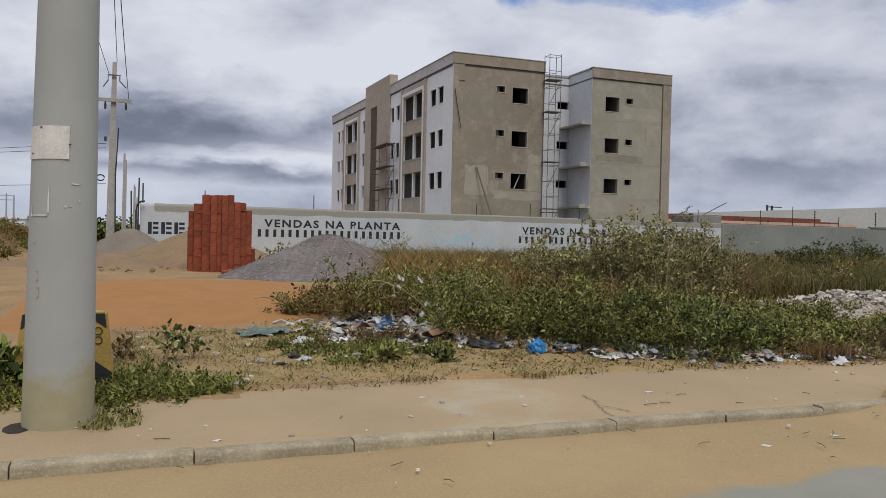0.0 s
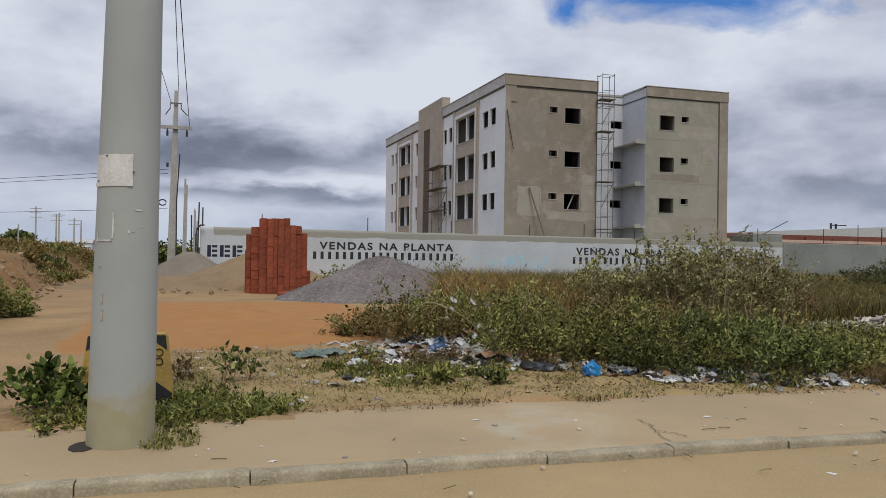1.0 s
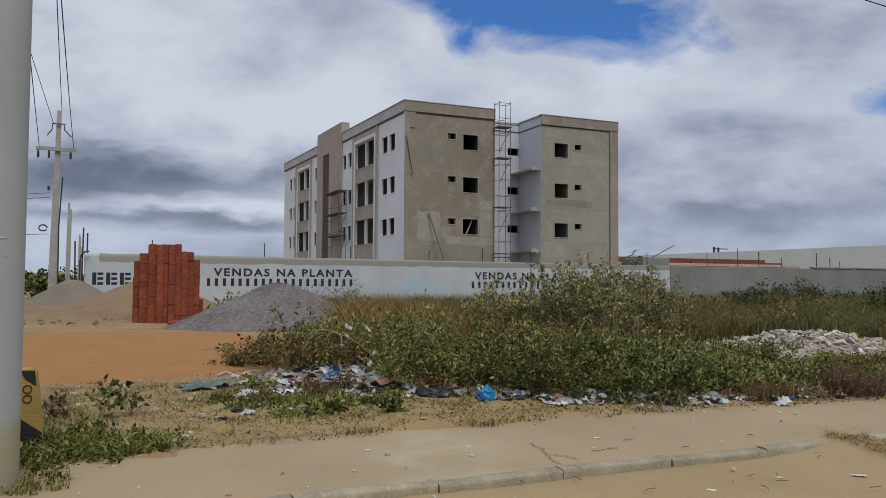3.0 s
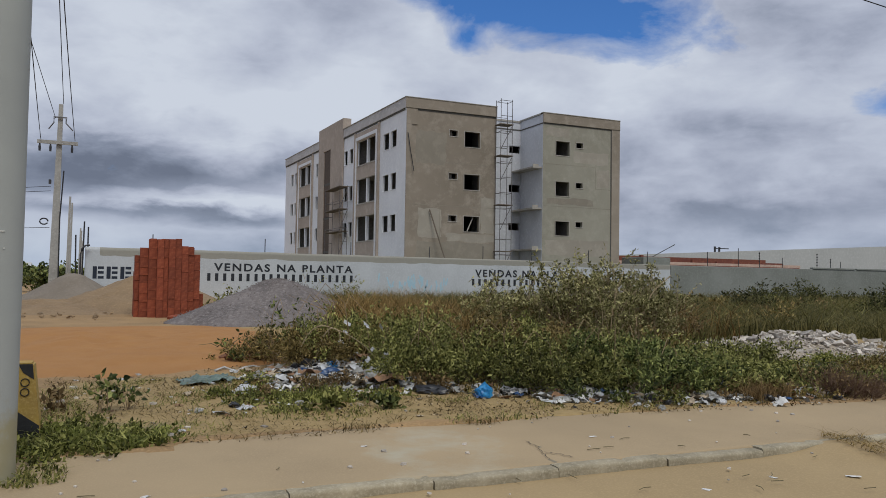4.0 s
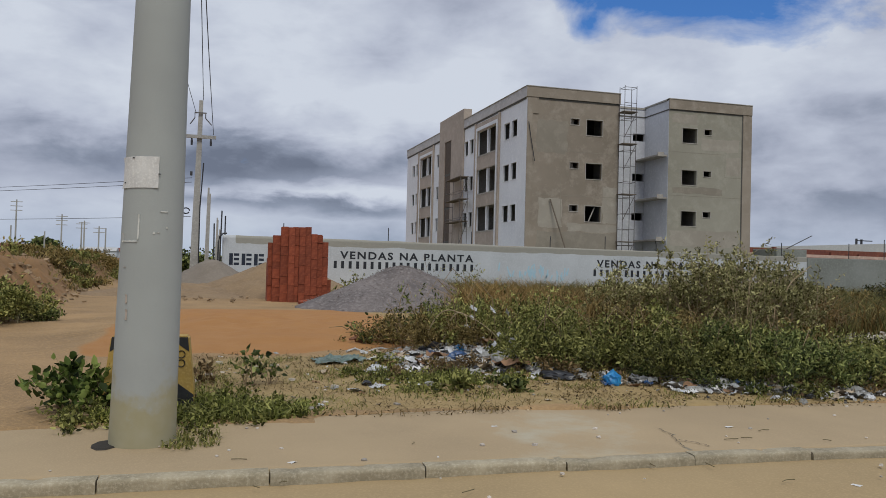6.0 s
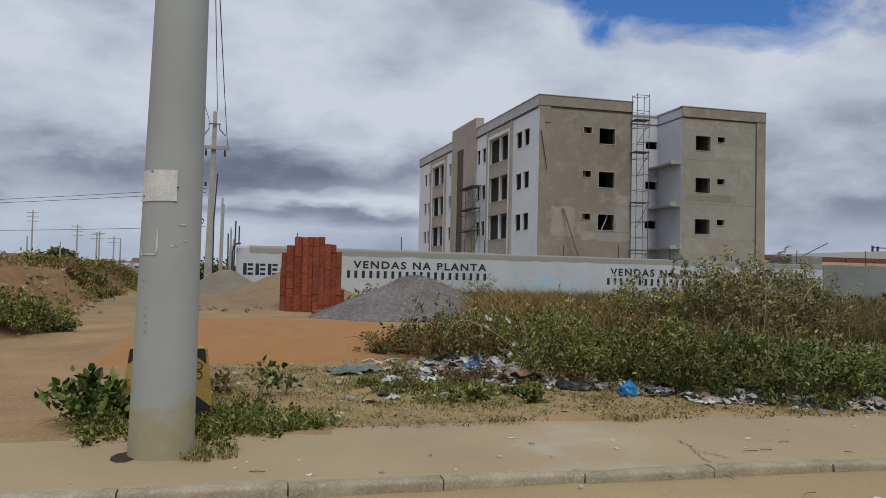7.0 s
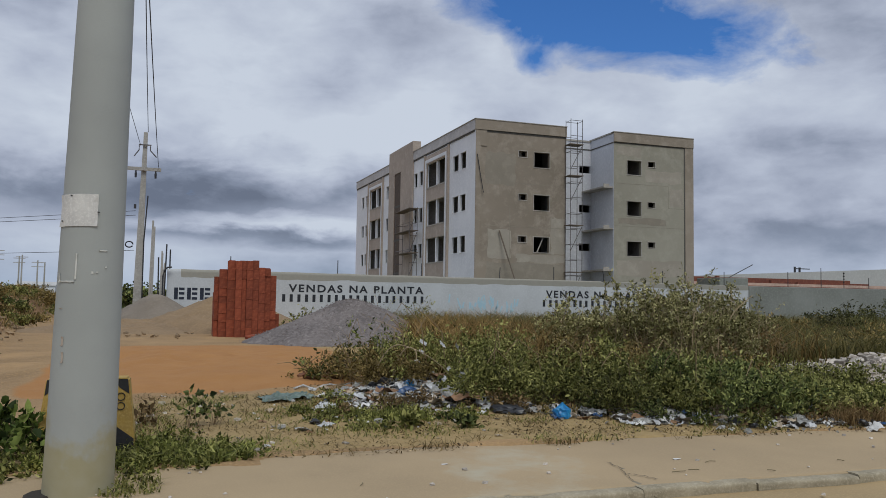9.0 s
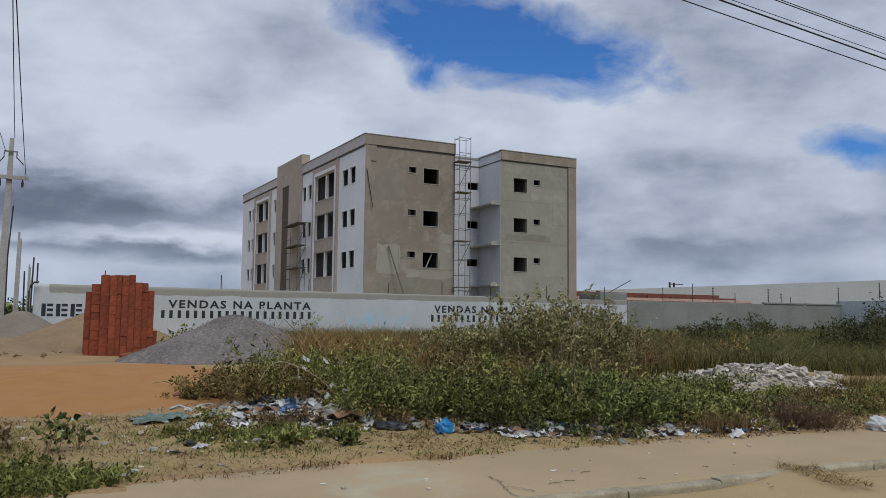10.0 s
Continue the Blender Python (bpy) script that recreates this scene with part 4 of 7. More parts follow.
def scaffold(x0, x1, y0, y1, top, levels, label, ragged=0.0):
    """A tower of ladder frames: posts, rungs, braces and boards."""
    tower = thing("scaffold", (x0, y0, 0.1), label, "scaffold", "scaffolds on the building")
    w, d = x1 - x0, y1 - y0
    for px in (0, w):
        for py in (0, d):
            part("post", tube(bmesh.new(), [(px, py, 0), (px, py, top)], 0.022, 5), M["steel"], tower)
    n = int(top / 1.0)
    for k in range(1, n + 1):
        z = top * k / n
        for py in (0, d):
            part("rung", tube(bmesh.new(), [(0, py, z - 0.1), (w, py, z - 0.1)], 0.018, 4), M["steel"], tower)
        if k % 2:
            part("tie", tube(bmesh.new(), [(0, 0, z - 0.12), (0, d, z - 0.12)], 0.018, 4), M["steel"], tower)
            part("tie", tube(bmesh.new(), [(w, 0, z - 0.12), (w, d, z - 0.12)], 0.018, 4), M["steel"], tower)
    for k, z in enumerate(levels):
        part("deck_board", boxed(-0.08, w + 0.08, -0.05, d + 0.05, z, z + 0.05), M["board"], tower)
        part("brace", tube(bmesh.new(), [(0, 0, z - 1.7), (w, 0, z - 0.05)], 0.025, 4), M["steel"], tower)
    return tower


scaffold(24.12, 24.98, 45.7, 46.4, 13.42, (3.2, 6.3, 9.6, 11.7), "steel scaffold tower with boards in front of the recess")
scaffold(16.35, 16.95, 56.9, 61.0, 8.3, (4.8, 6.5, 8.2), "small steel scaffold on the long white side")
# a heap of dark site gear behind the wall and the rusty sheets beside it
site_box = tagged(part("site_hut", boxed(34.9, 37.3, 44.5, 47.0, 0.1, 3.2, bevel=0.03), M["wall_grey"]), "low grey site hut beside the building", "hut")
jib = thing("steel_rod", (0, 0, 0), "steel rod sticking out at a slant over the hut", "rod")
part("rod", tube(bmesh.new(), [(35.6, 44.6, 3.15), (37.6, 44.4, 4.15)], 0.03, 5), M["iron"], jib)
shed = thing("metal_shed", (0, 0, 0), "long rusty steel frame shed with pale sheets", "shed")
for k, (z, y, mat) in enumerate(((3.55, 60.0, "rust"), (3.2, 58.5, "rust"), (2.75, 57.2, "rust"), (3.02, 57.8, "rust_pale"), (2.5, 56.6, "rust"))):
    part("beam", boxed(42.5 - 0.3 * k, 62.5 + 0.8 * k, y, y + 0.3, z, z + 0.32), M[mat], shed)
for k in range(7):
    part("post", boxed(45.2 + 3.0 * k, 45.5 + 3.0 * k, 58.0, 58.3, 0.1, 3.9 - 0.13 * k), M["rust"], shed)
for x0, x1 in ((44.0, 49.5), (56.5, 64.5)):
    part("sheet", boxed(x0, x1, 56.2, 56.3, 2.55, 2.95), M["rust_pale"], shed)
depot = thing("warehouse", (0, 0, 0), "long low warehouse with a pale sheet roof", "warehouse")
bm = bmesh.new()
prof = ((68.0, 105.0, 5.3), (155.0, 105.0, 9.9), (270.0, 105.0, 14.6))
vs = [[bm.verts.new((x, y, z)) for z in (0.0, h)] + [bm.verts.new((x + 25, y + 60, h + 1.2))] for x, y, h in prof]
for a, b in zip(vs, vs[1:]):
    bm.faces.new((a[0], b[0], b[1], a[1]))
    bm.faces.new((a[1], b[1], b[2], a[2]))
bm.faces.new(vs[0])
part("shell", bm, M["shed"], depot)
hut2 = thing("roof_tank_frame", (98.0, 105.5, 6.85), "small tank frame on the warehouse roof", "frame")
part("post", boxed(0, 0.25, 0, 0.25, -0.2, 1.0), M["iron"], hut2)
part("rail", boxed(0.25, 3.2, 0, 0.25, 0.6, 0.75), M["iron"], hut2)
part("post", boxed(1.0, 1.25, 0, 0.25, -0.2, 0.9), M["iron"], hut2)

# ---- poles and cables ----
near_pole = thing("utility_pole", (-0.62, 5.74, 0.0), "thick round grey concrete utility pole set in the pavement", "utility pole")
bm = bmesh.new()
n = 40
rings = []
POLE_TOP = 9.6
for k in range(25):
    z = -0.1 + (POLE_TOP + 0.1) * k / 24
    r = 0.221 - 0.0125 * z
    rings.append([bm.verts.new((0.012 * z + r * math.cos(6.28319 * i / n), r * math.sin(6.28319 * i / n), z)) for i in range(n)])
for a, b in zip(rings, rings[1:]):
    for i in range(n):
        bm.faces.new((a[i], a[(i + 1) % n], b[(i + 1) % n], b[i]))
bm.faces.new(rings[-1])
shaft = part("shaft", bm, M["pole"], near_pole, smooth=True)
attribute(shaft.data, "splash", [1.1 * float(1 - smoothstep(0.0, 0.95, np.array(v.co.z))) for v in shaft.data.vertices])


def on_pole(name, a0, a1, z0, z1, mat, label="", lift=0.004, tilt=0.0):
    """A thin sheet bent round the pole between two angles (degrees from +x) and heights."""
    bm = bmesh.new()
    steps = 8
    grid = []
    for k in range(5):
        z = z0 + (z1 - z0) * k / 4
        row = []
        for i in range(steps + 1):
            a = radians(a0 + (a1 - a0) * i / steps)
            zz = z + tilt * i / steps
            r = 0.221 - 0.0125 * zz + lift + (0.006 if (k in (0, 4) and i in (0, steps)) else 0)
            row.append(bm.verts.new((0.012 * zz + r * math.cos(a), r * math.sin(a), zz)))
        grid.append(row)
    for p, q in zip(grid, grid[1:]):
        for i in range(steps):
            bm.faces.new((p[i], p[i + 1], q[i + 1], q[i]))
    ob = part(name, bm, mat, near_pole, label)
    s = ob.modifiers.new("depth", "SOLIDIFY")
    s.thickness, s.offset = 0.002, -1
    return ob


# the side of the pole towards the camera faces about -84 degrees
paper = on_pole("paper_notice", -163, -78, 1.836, 2.048, M["paper"], "blank weathered paper notice pasted on the pole", tilt=0.004)
for a, z in ((-128, 2.036), (-77, 1.93), (-150, 1.87)):
    on_pole("nail", a - 2, a + 2, z, z + 0.008, M["iron"], lift=0.008)
for a0, a1, z0, z1 in ((-112, -109, 1.49, 1.66), (-145, -112, 1.472, 1.482), (-72, -58, 1.678, 1.686), (-124, -118, 1.47, 1.476), (-150, -147, 1.47, 1.53), (-84, -80, 1.53, 1.545), (-76, -72, 1.535, 1.545), (-60, -57, 1.57, 1.58)):
    on_pole("paint_scrape", a0, a1, z0, z1, M["chalk"], lift=0.002)
for a0, a1, z0, z1 in ((-128, -124, 0.95, 1.02), (-130, -126, 1.06, 1.12), (-140, -134, 1.30, 1.305)):
    on_pole("scratch", a0, a1, z0, z1, M["plaster_tan"], lift=0.002)

far_pole = thing("utility_pole", (-1.86, 38.0, 0.0), "far concrete utility pole with a crossarm and insulators", "utility pole")
bm = bmesh.new()
rings = []
for z, w, d in ((-0.1, 0.19, 0.15), (3.2, 0.155, 0.12), (8.85, 0.085, 0.075)):
    rings.append([bm.verts.new((x * w + 0.012 * z - 0.05, y * d, z)) for x, y in ((-1, -1), (1, -1), (1, 1), (-1, 1))])
for a, b in zip(rings, rings[1:]):
    for i in range(4):
        bm.faces.new((a[i], a[(i + 1) % 4], b[(i + 1) % 4], b[i]))
bm.faces.new(rings[-1])
part("shaft", bm, M["pole_worn"], far_pole)
crossarm = part("crossarm", boxed(-0.82, 0.78, -0.22, -0.12, 7.05, 7.2), M["pole_worn"], far_pole)
for x in (-0.72, -0.3, 0.55):
    part("insulator", tube(bmesh.new(), [(x, -0.17, 6.72), (x, -0.17, 6.9), (x, -0.17, 7.05)], [0.05, 0.06, 0.03], 6), M["iron"], crossarm)
bracket = part("bracket", boxed(-0.22, 0.32, -0.18, -0.12, 8.22, 8.27), M["steel"], far_pole)
for x in (-0.2, 0.28):
    part("pin", tube(bmesh.new(), [(x, -0.15, 8.2), (x, -0.15, 8.0), (x * 2.0, -0.15, 7.7)], 0.025, 4), M["steel"], bracket)
part("clamp", boxed(-0.32, -0.22, -0.3, -0.1, 5.3, 5.48), M["iron"], far_pole)
ring = bmesh.new()
tube(ring, [(-0.45 + 0.16 * math.cos(a), -0.25, 3.65 + 0.13 * math.sin(a)) for a in [0.45 * k for k in range(14)]], 0.03, 5)
part("cable_coil", ring, M["wire"], far_pole)
part("guard_pipe", tube(bmesh.new(), [(0.18, -0.2, 0.2), (0.16, -0.22, 3.8), (0.26, -0.22, 5.9)], 0.03, 5), M["wire"], far_pole)


def span(label, a, b, sag, radius, group="overhead cables"):
    """A cable that hangs between two places."""
    a, b = Vector(a), Vector(b)
    ob = thing("overhead_cable", a, label, "cable", group)
    pts = [(b - a) * (k / 24) - Vector((0, 0, sag * 4 * (k / 24) * (1 - k / 24))) for k in range(25)]
    part("strand", tube(bmesh.new(), pts, radius, 5), M["wire"], ob)
    return ob


for x0, z0, x1, z1 in ((-2.55, 7.25, -1.05, 9.0), (-1.70, 8.85, -0.62, 9.45), (-1.2, 7.25, -0.75, 9.0)):
    span("thin black power cable strung along the side street", (x0, 37.85, z0), (x1, 5.74, z1), 0.25, 0.014)
span("thin black power cable strung along the side street", (-2.0, 37.8, 8.2), (-2.65, 5.0, 10.2), 0.1, 0.012)
for z0, z1, r, y in ((4.72, 4.14, 0.006, 5.6), (4.88, 4.28, 0.009, 5.62), (4.91, 4.39, 0.004, 5.66), (5.04, 4.52, 0.006, 5.6), (5.08, 4.58, 0.005, 5.64)):
    span("black cable strung along the street over the pavement", (-0.55, y, z0 + 0.25), (12.5, y, z1 - 0.12), 0.0, r)
for z in (5.2, 5.0, 3.4):
    span("thin cable crossing to the houses on the side street", (-2.1, 37.9, z), (-60.0, 95.0, z + 1.5), 0.5, 0.012)

# poles along the side street and far off across the fields
for k, (x, y, h) in enumerate(((-1.7, 47.0, 5.6), (-1.9, 56.0, 6.0), (-1.6, 66.0, 4.9), (-1.8, 78.0, 5.3), (-1.1, 52.0, 3.4), (-1.4, 61.0, 3.3))):
    pole = thing("wooden_post", (x, y, 0.0), "slim post beside the side street", "post", "posts along the side street")
    part("shaft", tube(bmesh.new(), [(0, 0, -0.1), (0.05, 0, h)], [0.09, 0.06], 6), M["pole_worn"], pole)
for x, y, h, arms in ((-29.7, 120, 9.2, 3), (-23.85, 120, 7.4, 3), (-20.9, 120, 6.6, 1), (-21.6, 122, 6.5, 2), (-18.95, 120, 5.9, 2), (-18.2, 121, 5.7, 0), (-26.0, 120, 4.9, 0), (-30.3, 120, 5.6, 0), (-33.5, 115, 4.6, 0)):
    pole = thing("power_pole", (x, y, 0.0), "distant concrete power pole across the fields", "utility pole", "distant power poles")
    part("shaft", tube(bmesh.new(), [(0, 0, -0.1), (0, 0, h)], [0.14, 0.09], 6), M["pole_worn"], pole)
    for k in range(arms):
        part("crossarm", boxed(-0.75, 0.75, -0.06, 0.06, h - 0.35 - 0.6 * k, h - 0.26 - 0.6 * k), M["pole_worn"], pole)

# small pale houses on the far side of the fields
for x, y, w, h, roof in ((-66.0, 235.0, 9.0, 3.6, "rust"), (-58.0, 240.0, 7.0, 3.2, "shed"), (-44.0, 245.0, 10.0, 3.4, "shed"), (-35.0, 250.0, 8.0, 3.4, "rust"), (-30.0, 238.0, 12.0, 3.0, "shed"), (-72.0, 228.0, 8.0, 4.2, "shed")):
    house = thing("house", (x, y, 0.1), "small pale far house across the fields", "house", "far houses")
    part("wall", boxed(0, w, 0, 6.0, 0, h), M["white_render"], house)
    gable = bmesh.new()
    a = [gable.verts.new(p) for p in ((-0.3, -0.4, h), (-0.3, 3.0, h + 1.1), (-0.3, 6.4, h), (w + 0.3, -0.4, h), (w + 0.3, 3.0, h + 1.1), (w + 0.3, 6.4, h))]
    for f in ((0, 1, 4, 3), (1, 2, 5, 4), (0, 2, 1), (3, 4, 5), (0, 3, 5, 2)):
        gable.faces.new([a[i] for i in f])
    part("roof", gable, M[roof], house)
    for k in range(2):
        part("window", boxed(w * (0.2 + 0.45 * k), w * (0.2 + 0.45 * k) + 1.2, -0.05, -0.004, 1.0, 2.1), M["shade"], house)


# ---- brick stack, gravel, sand ----
STACK = (1.0, 25.3)
stack = thing("brick_stack", (STACK[0], STACK[1], 0.08), "tall stack of hollow red clay bricks with a stepped top", "brick stack")


def clay_block(w, d, h):
    """A clay block with slightly worn edges."""
    bm = boxed(0, w, 0, d, 0, h, bevel=0.002)
    return bm


brick_meshes = []
for w, d, h in ((0.19, 0.24, 0.29), (0.14, 0.24, 0.29), (0.24, 0.19, 0.29), (0.29, 0.19, 0.19)):
    bm = clay_block(w - 0.003, d - 0.002, h - 0.003)
    mesh = bpy.data.meshes.new("brick")
    bmesh.ops.recalc_face_normals(bm, faces=bm.faces)
    bm.to_mesh(mesh)
    bm.free()
    mesh.materials.append(M["brick"])
    brick_meshes.append((mesh, w, d, h))
rng = random.Random(21)


def stack_top(x):
    """The stepped height of the stack along its length."""
    steps = ((0.19, 1.96), (0.36, 2.2), (1.30, 2.46), (1.62, 2.24), (1.85, 2.0), (2.12, 0.76))
    return next((h for end, h in steps[::1] if x < end), 0.5) if x > 0.0 else 1.95


# columns of bricks set on end, each with its own joints, pushed in or out a little
for row in range(5):
    x = rng.uniform(-0.03, 0.03)
    while x < 2.0:
        bow = 0.95 * (1 - math.sqrt(max(0.0, 1 - ((x - 0.92) / 1.12) ** 2)))
        mesh, w, d, h = brick_meshes[rng.choice((0, 0, 0, 1, 2))]
        z, limit = -rng.uniform(0.0, 0.05), stack_top(x + w * 0.5) - (0.12 * row if row > 2 else 0)
        shift = rng.uniform(-0.06, 0.05) if row == 0 else 0.0
        hidden = 0 < row < 4 and 0.3 < x < 1.35
        count = max(1, round(limit / h))
        courses = [rng.uniform(0.8, 1.2) for _ in range(count)]
        for level, share in enumerate(courses):
            fit_h = limit * share / sum(courses)
            if not hidden or level > count - 3:
                ob = link("brick", mesh, None, stack)
                ob.matrix_basis = pose(x, bow + row * 0.27 + shift + rng.uniform(-0.018, 0.014), z, 0, rng.uniform(-0.4, 0.4), rng.uniform(-1.0, 1.0)) @ Matrix.Diagonal((1, 1, fit_h / h, 1))
            z += fit_h
        x += w + rng.uniform(0.0, 0.004)
core = part("inner_bricks", boxed(0.4, 1.4, 0.5, 1.1, 0.0, 1.85), M["brick_hole"], stack)


def heap(name, x, y, rx, ry, h, mat, label, category, sharp=1.0, rough=0.05, seed=0.0, base=0.0):
    """A tipped heap: a cone with a rounded top, straight flanks, slumped foot and lumps."""
    n, m = 34, 64
    verts, faces = [(x, y, h * (1.029 - 0.18**sharp) + base)], []
    for i in range(1, n + 1):
        s = i / n
        for j in range(m):
            a = 6.283185 * j / m
            wob = 1 + 0.13 * fbm(math.cos(a) * 1.4, math.sin(a) * 1.4, 1.0, seed)
            px, py = x + rx * s * wob * math.cos(a), y + ry * s * wob * math.sin(a)
            p = h * max(0.0, 1 - s ** sharp) if s > 0.18 else h * (1 - 0.18**sharp + (0.18**2 - s * s) * 0.9)
            p *= 1 - 0.35 * s * (1 - s) * 1.0
            p += rough * fbm(px, py, 1.6, seed + 3) * (1 - s * 0.7) + 0.4 * rough * fbm(px, py, 6.0, seed + 5) * (1 - s * 0.8)
            verts.append((px, py, base + max(p, -0.2 if s > 0.97 else 0.0) if s < 0.985 else base - 0.12))
    for j in range(m):
        faces.append((0, 1 + j, 1 + (j + 1) % m))
    tri = faces
    quads_ = [(1 + i * m + j, 1 + (i + 1) * m + j, 1 + (i + 1) * m + (j + 1) % m, 1 + i * m + (j + 1) % m) for i in range(n - 1) for j in range(m)]
    mesh = bpy.data.meshes.new(name)
    mesh.from_pydata(verts, [], tri + quads_)
    mesh.polygons.foreach_set("use_smooth", [True] * len(mesh.polygons))
    ob = thing(name, (0, 0, 0), label, category)
    link("mound", mesh, mat, ob)
    return ob, np.array(verts)


gravel, gverts = heap("gravel_heap", 4.8, 22.6, 3.15, 2.5, 1.5, M["gravel"], "heap of grey crushed gravel beside the bricks", "gravel heap", 1.0, 0.05, 2.0, 0.08)
rs = np.random.RandomState(3)
pick = gverts[rs.randint(1, len(gverts), 5000)] + rs.normal(0, 0.05, (5000, 3)) * [1, 1, 0.25]
size = rs.uniform(0.008, 0.018, 5000)[:, None, None]
octa = np.array([(1, 0, 0), (-1, 0, 0), (0, 1, 0), (0, -1, 0), (0, 0, 1), (0, 0, -1)], float)
ofaces = np.array([(0, 2, 4), (2, 1, 4), (1, 3, 4), (3, 0, 4), (2, 0, 5), (1, 2, 5), (3, 1, 5), (0, 3, 5)])
pv = pick[:, None] + octa[None] * size * rs.uniform(0.6, 1.2, (5000, 6, 1))
pf = (np.arange(5000) * 6)[:, None, None] + ofaces[None]
tagged(link("gravel_grain", quick_mesh("gravel_grain", pv.reshape(-1, 3), pf.reshape(-1, 3)), M["stones"], gravel), kind="stuff")
heap("sand_heap", 1.6, 30.4, 3.7, 3.0, 1.62, M["sand"], "heap of beige building sand in front of the wall", "sand heap", 1.0, 0.10, 7.0, 0.05)
heap("sand_heap", -1.0, 34.2, 2.6, 2.2, 1.6, M["sand_grey"], "heap of greyish sand by the corner of the wall", "sand heap", 1.0, 0.06, 11.0, 0.05)
heap("sand_heap", -1.7, 29.5, 4.2, 2.6, 0.55, M["sand"], "low spread heap of beige sand on the track", "sand heap", 1.2, 0.08, 15.0, 0.05)
clod = part("broken_brick", boxed(-0.16, 0.16, -0.1, 0.1, 0.0, 0.12, bevel=0.02), M["brick"])
clod.matrix_world = pose(2.05, 24.4, 0.1, 4, -8, 25)
tagged(clod, "broken red brick lying beside the stack", "brick")

# ---- the yellow and black barrier block behind the pole ----
block = thing("barrier_block", (-0.70, 6.88, 0.1), "yellow concrete barrier block with black painted corners behind the pole", "barrier")


def slab_of(profile, y0, y1):
    bm = bmesh.new()
    a = [bm.verts.new((x, y0, z)) for x, z in profile]
    b = [bm.verts.new((x, y1, z)) for x, z in profile]
    bm.faces.new(a)
    bm.faces.new(b[::-1])
    for i in range(len(a)):
        bm.faces.new((a[i], a[(i + 1) % len(a)], b[(i + 1) % len(b)], b[i]))
    return bm


bm = slab_of(((-0.365, 0.0), (0.365, 0.0), (0.365, 0.1), (0.305, 0.62), (-0.305, 0.62), (-0.365, 0.1)), 0.0, 0.22)
bmesh.ops.bevel(bm, geom=list(bm.edges), offset=0.015, segments=2, affect="EDGES")
body = part("body", bm, M["yellow"], block)
for s in (-1, 1):
    part("black_corner", slab_of([(s * x, z) for x, z in ((0.20, 0.612), (0.298, 0.612), (0.312, 0.49), (0.235, 0.545))], -0.004, 0.0), M["black"], body)
    part("black_foot", slab_of([(s * x, z) for x, z in ((0.08, 0.34), (0.358, 0.13), (0.36, 0.015), (0.08, 0.015))], -0.004, 0.0), M["black"], body)
for z in (0.47, 0.395):
    ring = bmesh.new()
    tube(ring, [(0.25 + 0.03 * math.cos(0.5236 * k), -0.006, z + 0.03 * math.sin(0.5236 * k)) for k in range(13)], 0.004, 4)
    part("stencil_ring", ring, M["black"], body)


# ---- plants ----
def lot_at(x, y):
    return float(np.maximum(lot_height(np.array([x]), np.array([y])), 0.1)[0])


def leaves_mesh(name, places, ways, size, rs, narrow=0.45):
    """One folded leaf at each place, pointing along ways with a random turn."""
    n = len(places)
    side = np.cross(ways, rs.normal(size=(n, 3)))
    side /= np.linalg.norm(side, axis=1, keepdims=True) + 1e-9
    up_ = np.cross(side, ways)
    L = (size * rs.uniform(0.6, 1.35, n))[:, None]
    W = L * narrow * rs.uniform(0.7, 1.2, n)[:, None]
    low_, high_ = places + ways * L * 0.32 + up_ * L * 0.10, places + ways * L * 0.68 + up_ * L * 0.06
    v = np.stack([places, low_ + side * W * 0.5, high_ + side * W * 0.38, places + ways * L - up_ * L * 0.10, high_ - side * W * 0.38, low_ - side * W * 0.5], 1)
    quads_ = np.array([[0, 1, 2, 3], [0, 3, 4, 5]])
    return quick_mesh(name, v.reshape(-1, 3), ((np.arange(n) * 6)[:, None, None] + quads_[None]).reshape(-1, 4))


def stems_mesh(name, lines, radii):
    """Three-sided tapering stems along lines: arrays (stem, point, 3); radii (stem,)."""
    s, k, _ = lines.shape
    verts = np.zeros((s, k, 3, 3))
    taper = np.linspace(1, 0.35, k)[None, :, None]
    for c in range(3):
        a = 2.0944 * c
        verts[:, :, c] = lines + taper * radii[:, None, None] * np.array([math.cos(a), math.sin(a), 0.15 * (c - 1)])
    idx = np.arange(s * k * 3).reshape(s, k, 3)
    quads_ = [np.stack([idx[:, :-1, c], idx[:, :-1, (c + 1) % 3], idx[:, 1:, (c + 1) % 3], idx[:, 1:, c]], -1).reshape(-1, 4) for c in range(3)]
    return quick_mesh(name, verts.reshape(-1, 3), np.concatenate(quads_))


def arcs(rs, n, base, spread, reach, height, points=6, lean=(0, 0), least=0.45):
    """Stems that rise from a root patch and arch outwards."""
    a = rs.uniform(0, 6.2832, n)
    r = reach * np.sqrt(rs.uniform(0.02, 1, n))
    root = np.stack([rs.normal(0, spread, n), rs.normal(0, spread, n), np.zeros(n)], 1)
    tall = height * rs.uniform(least, 1.0, n) * (1 - 0.45 * (r / reach) ** 2)
    tip = root + np.stack([r * np.cos(a) + lean[0] * tall, r * np.sin(a) + lean[1] * tall, tall], 1)
    mid = root * 0.5 + tip * 0.5 + np.stack([rs.normal(0, 0.08, n), rs.normal(0, 0.08, n), tall * 0.25], 1) * [height, height, 1]
    t = np.linspace(0, 1, points)[None, :, None]
    line = (1 - t) ** 2 * root[:, None] + 2 * t * (1 - t) * mid[:, None] + t * t * tip[:, None]
    return line + np.asarray(base)


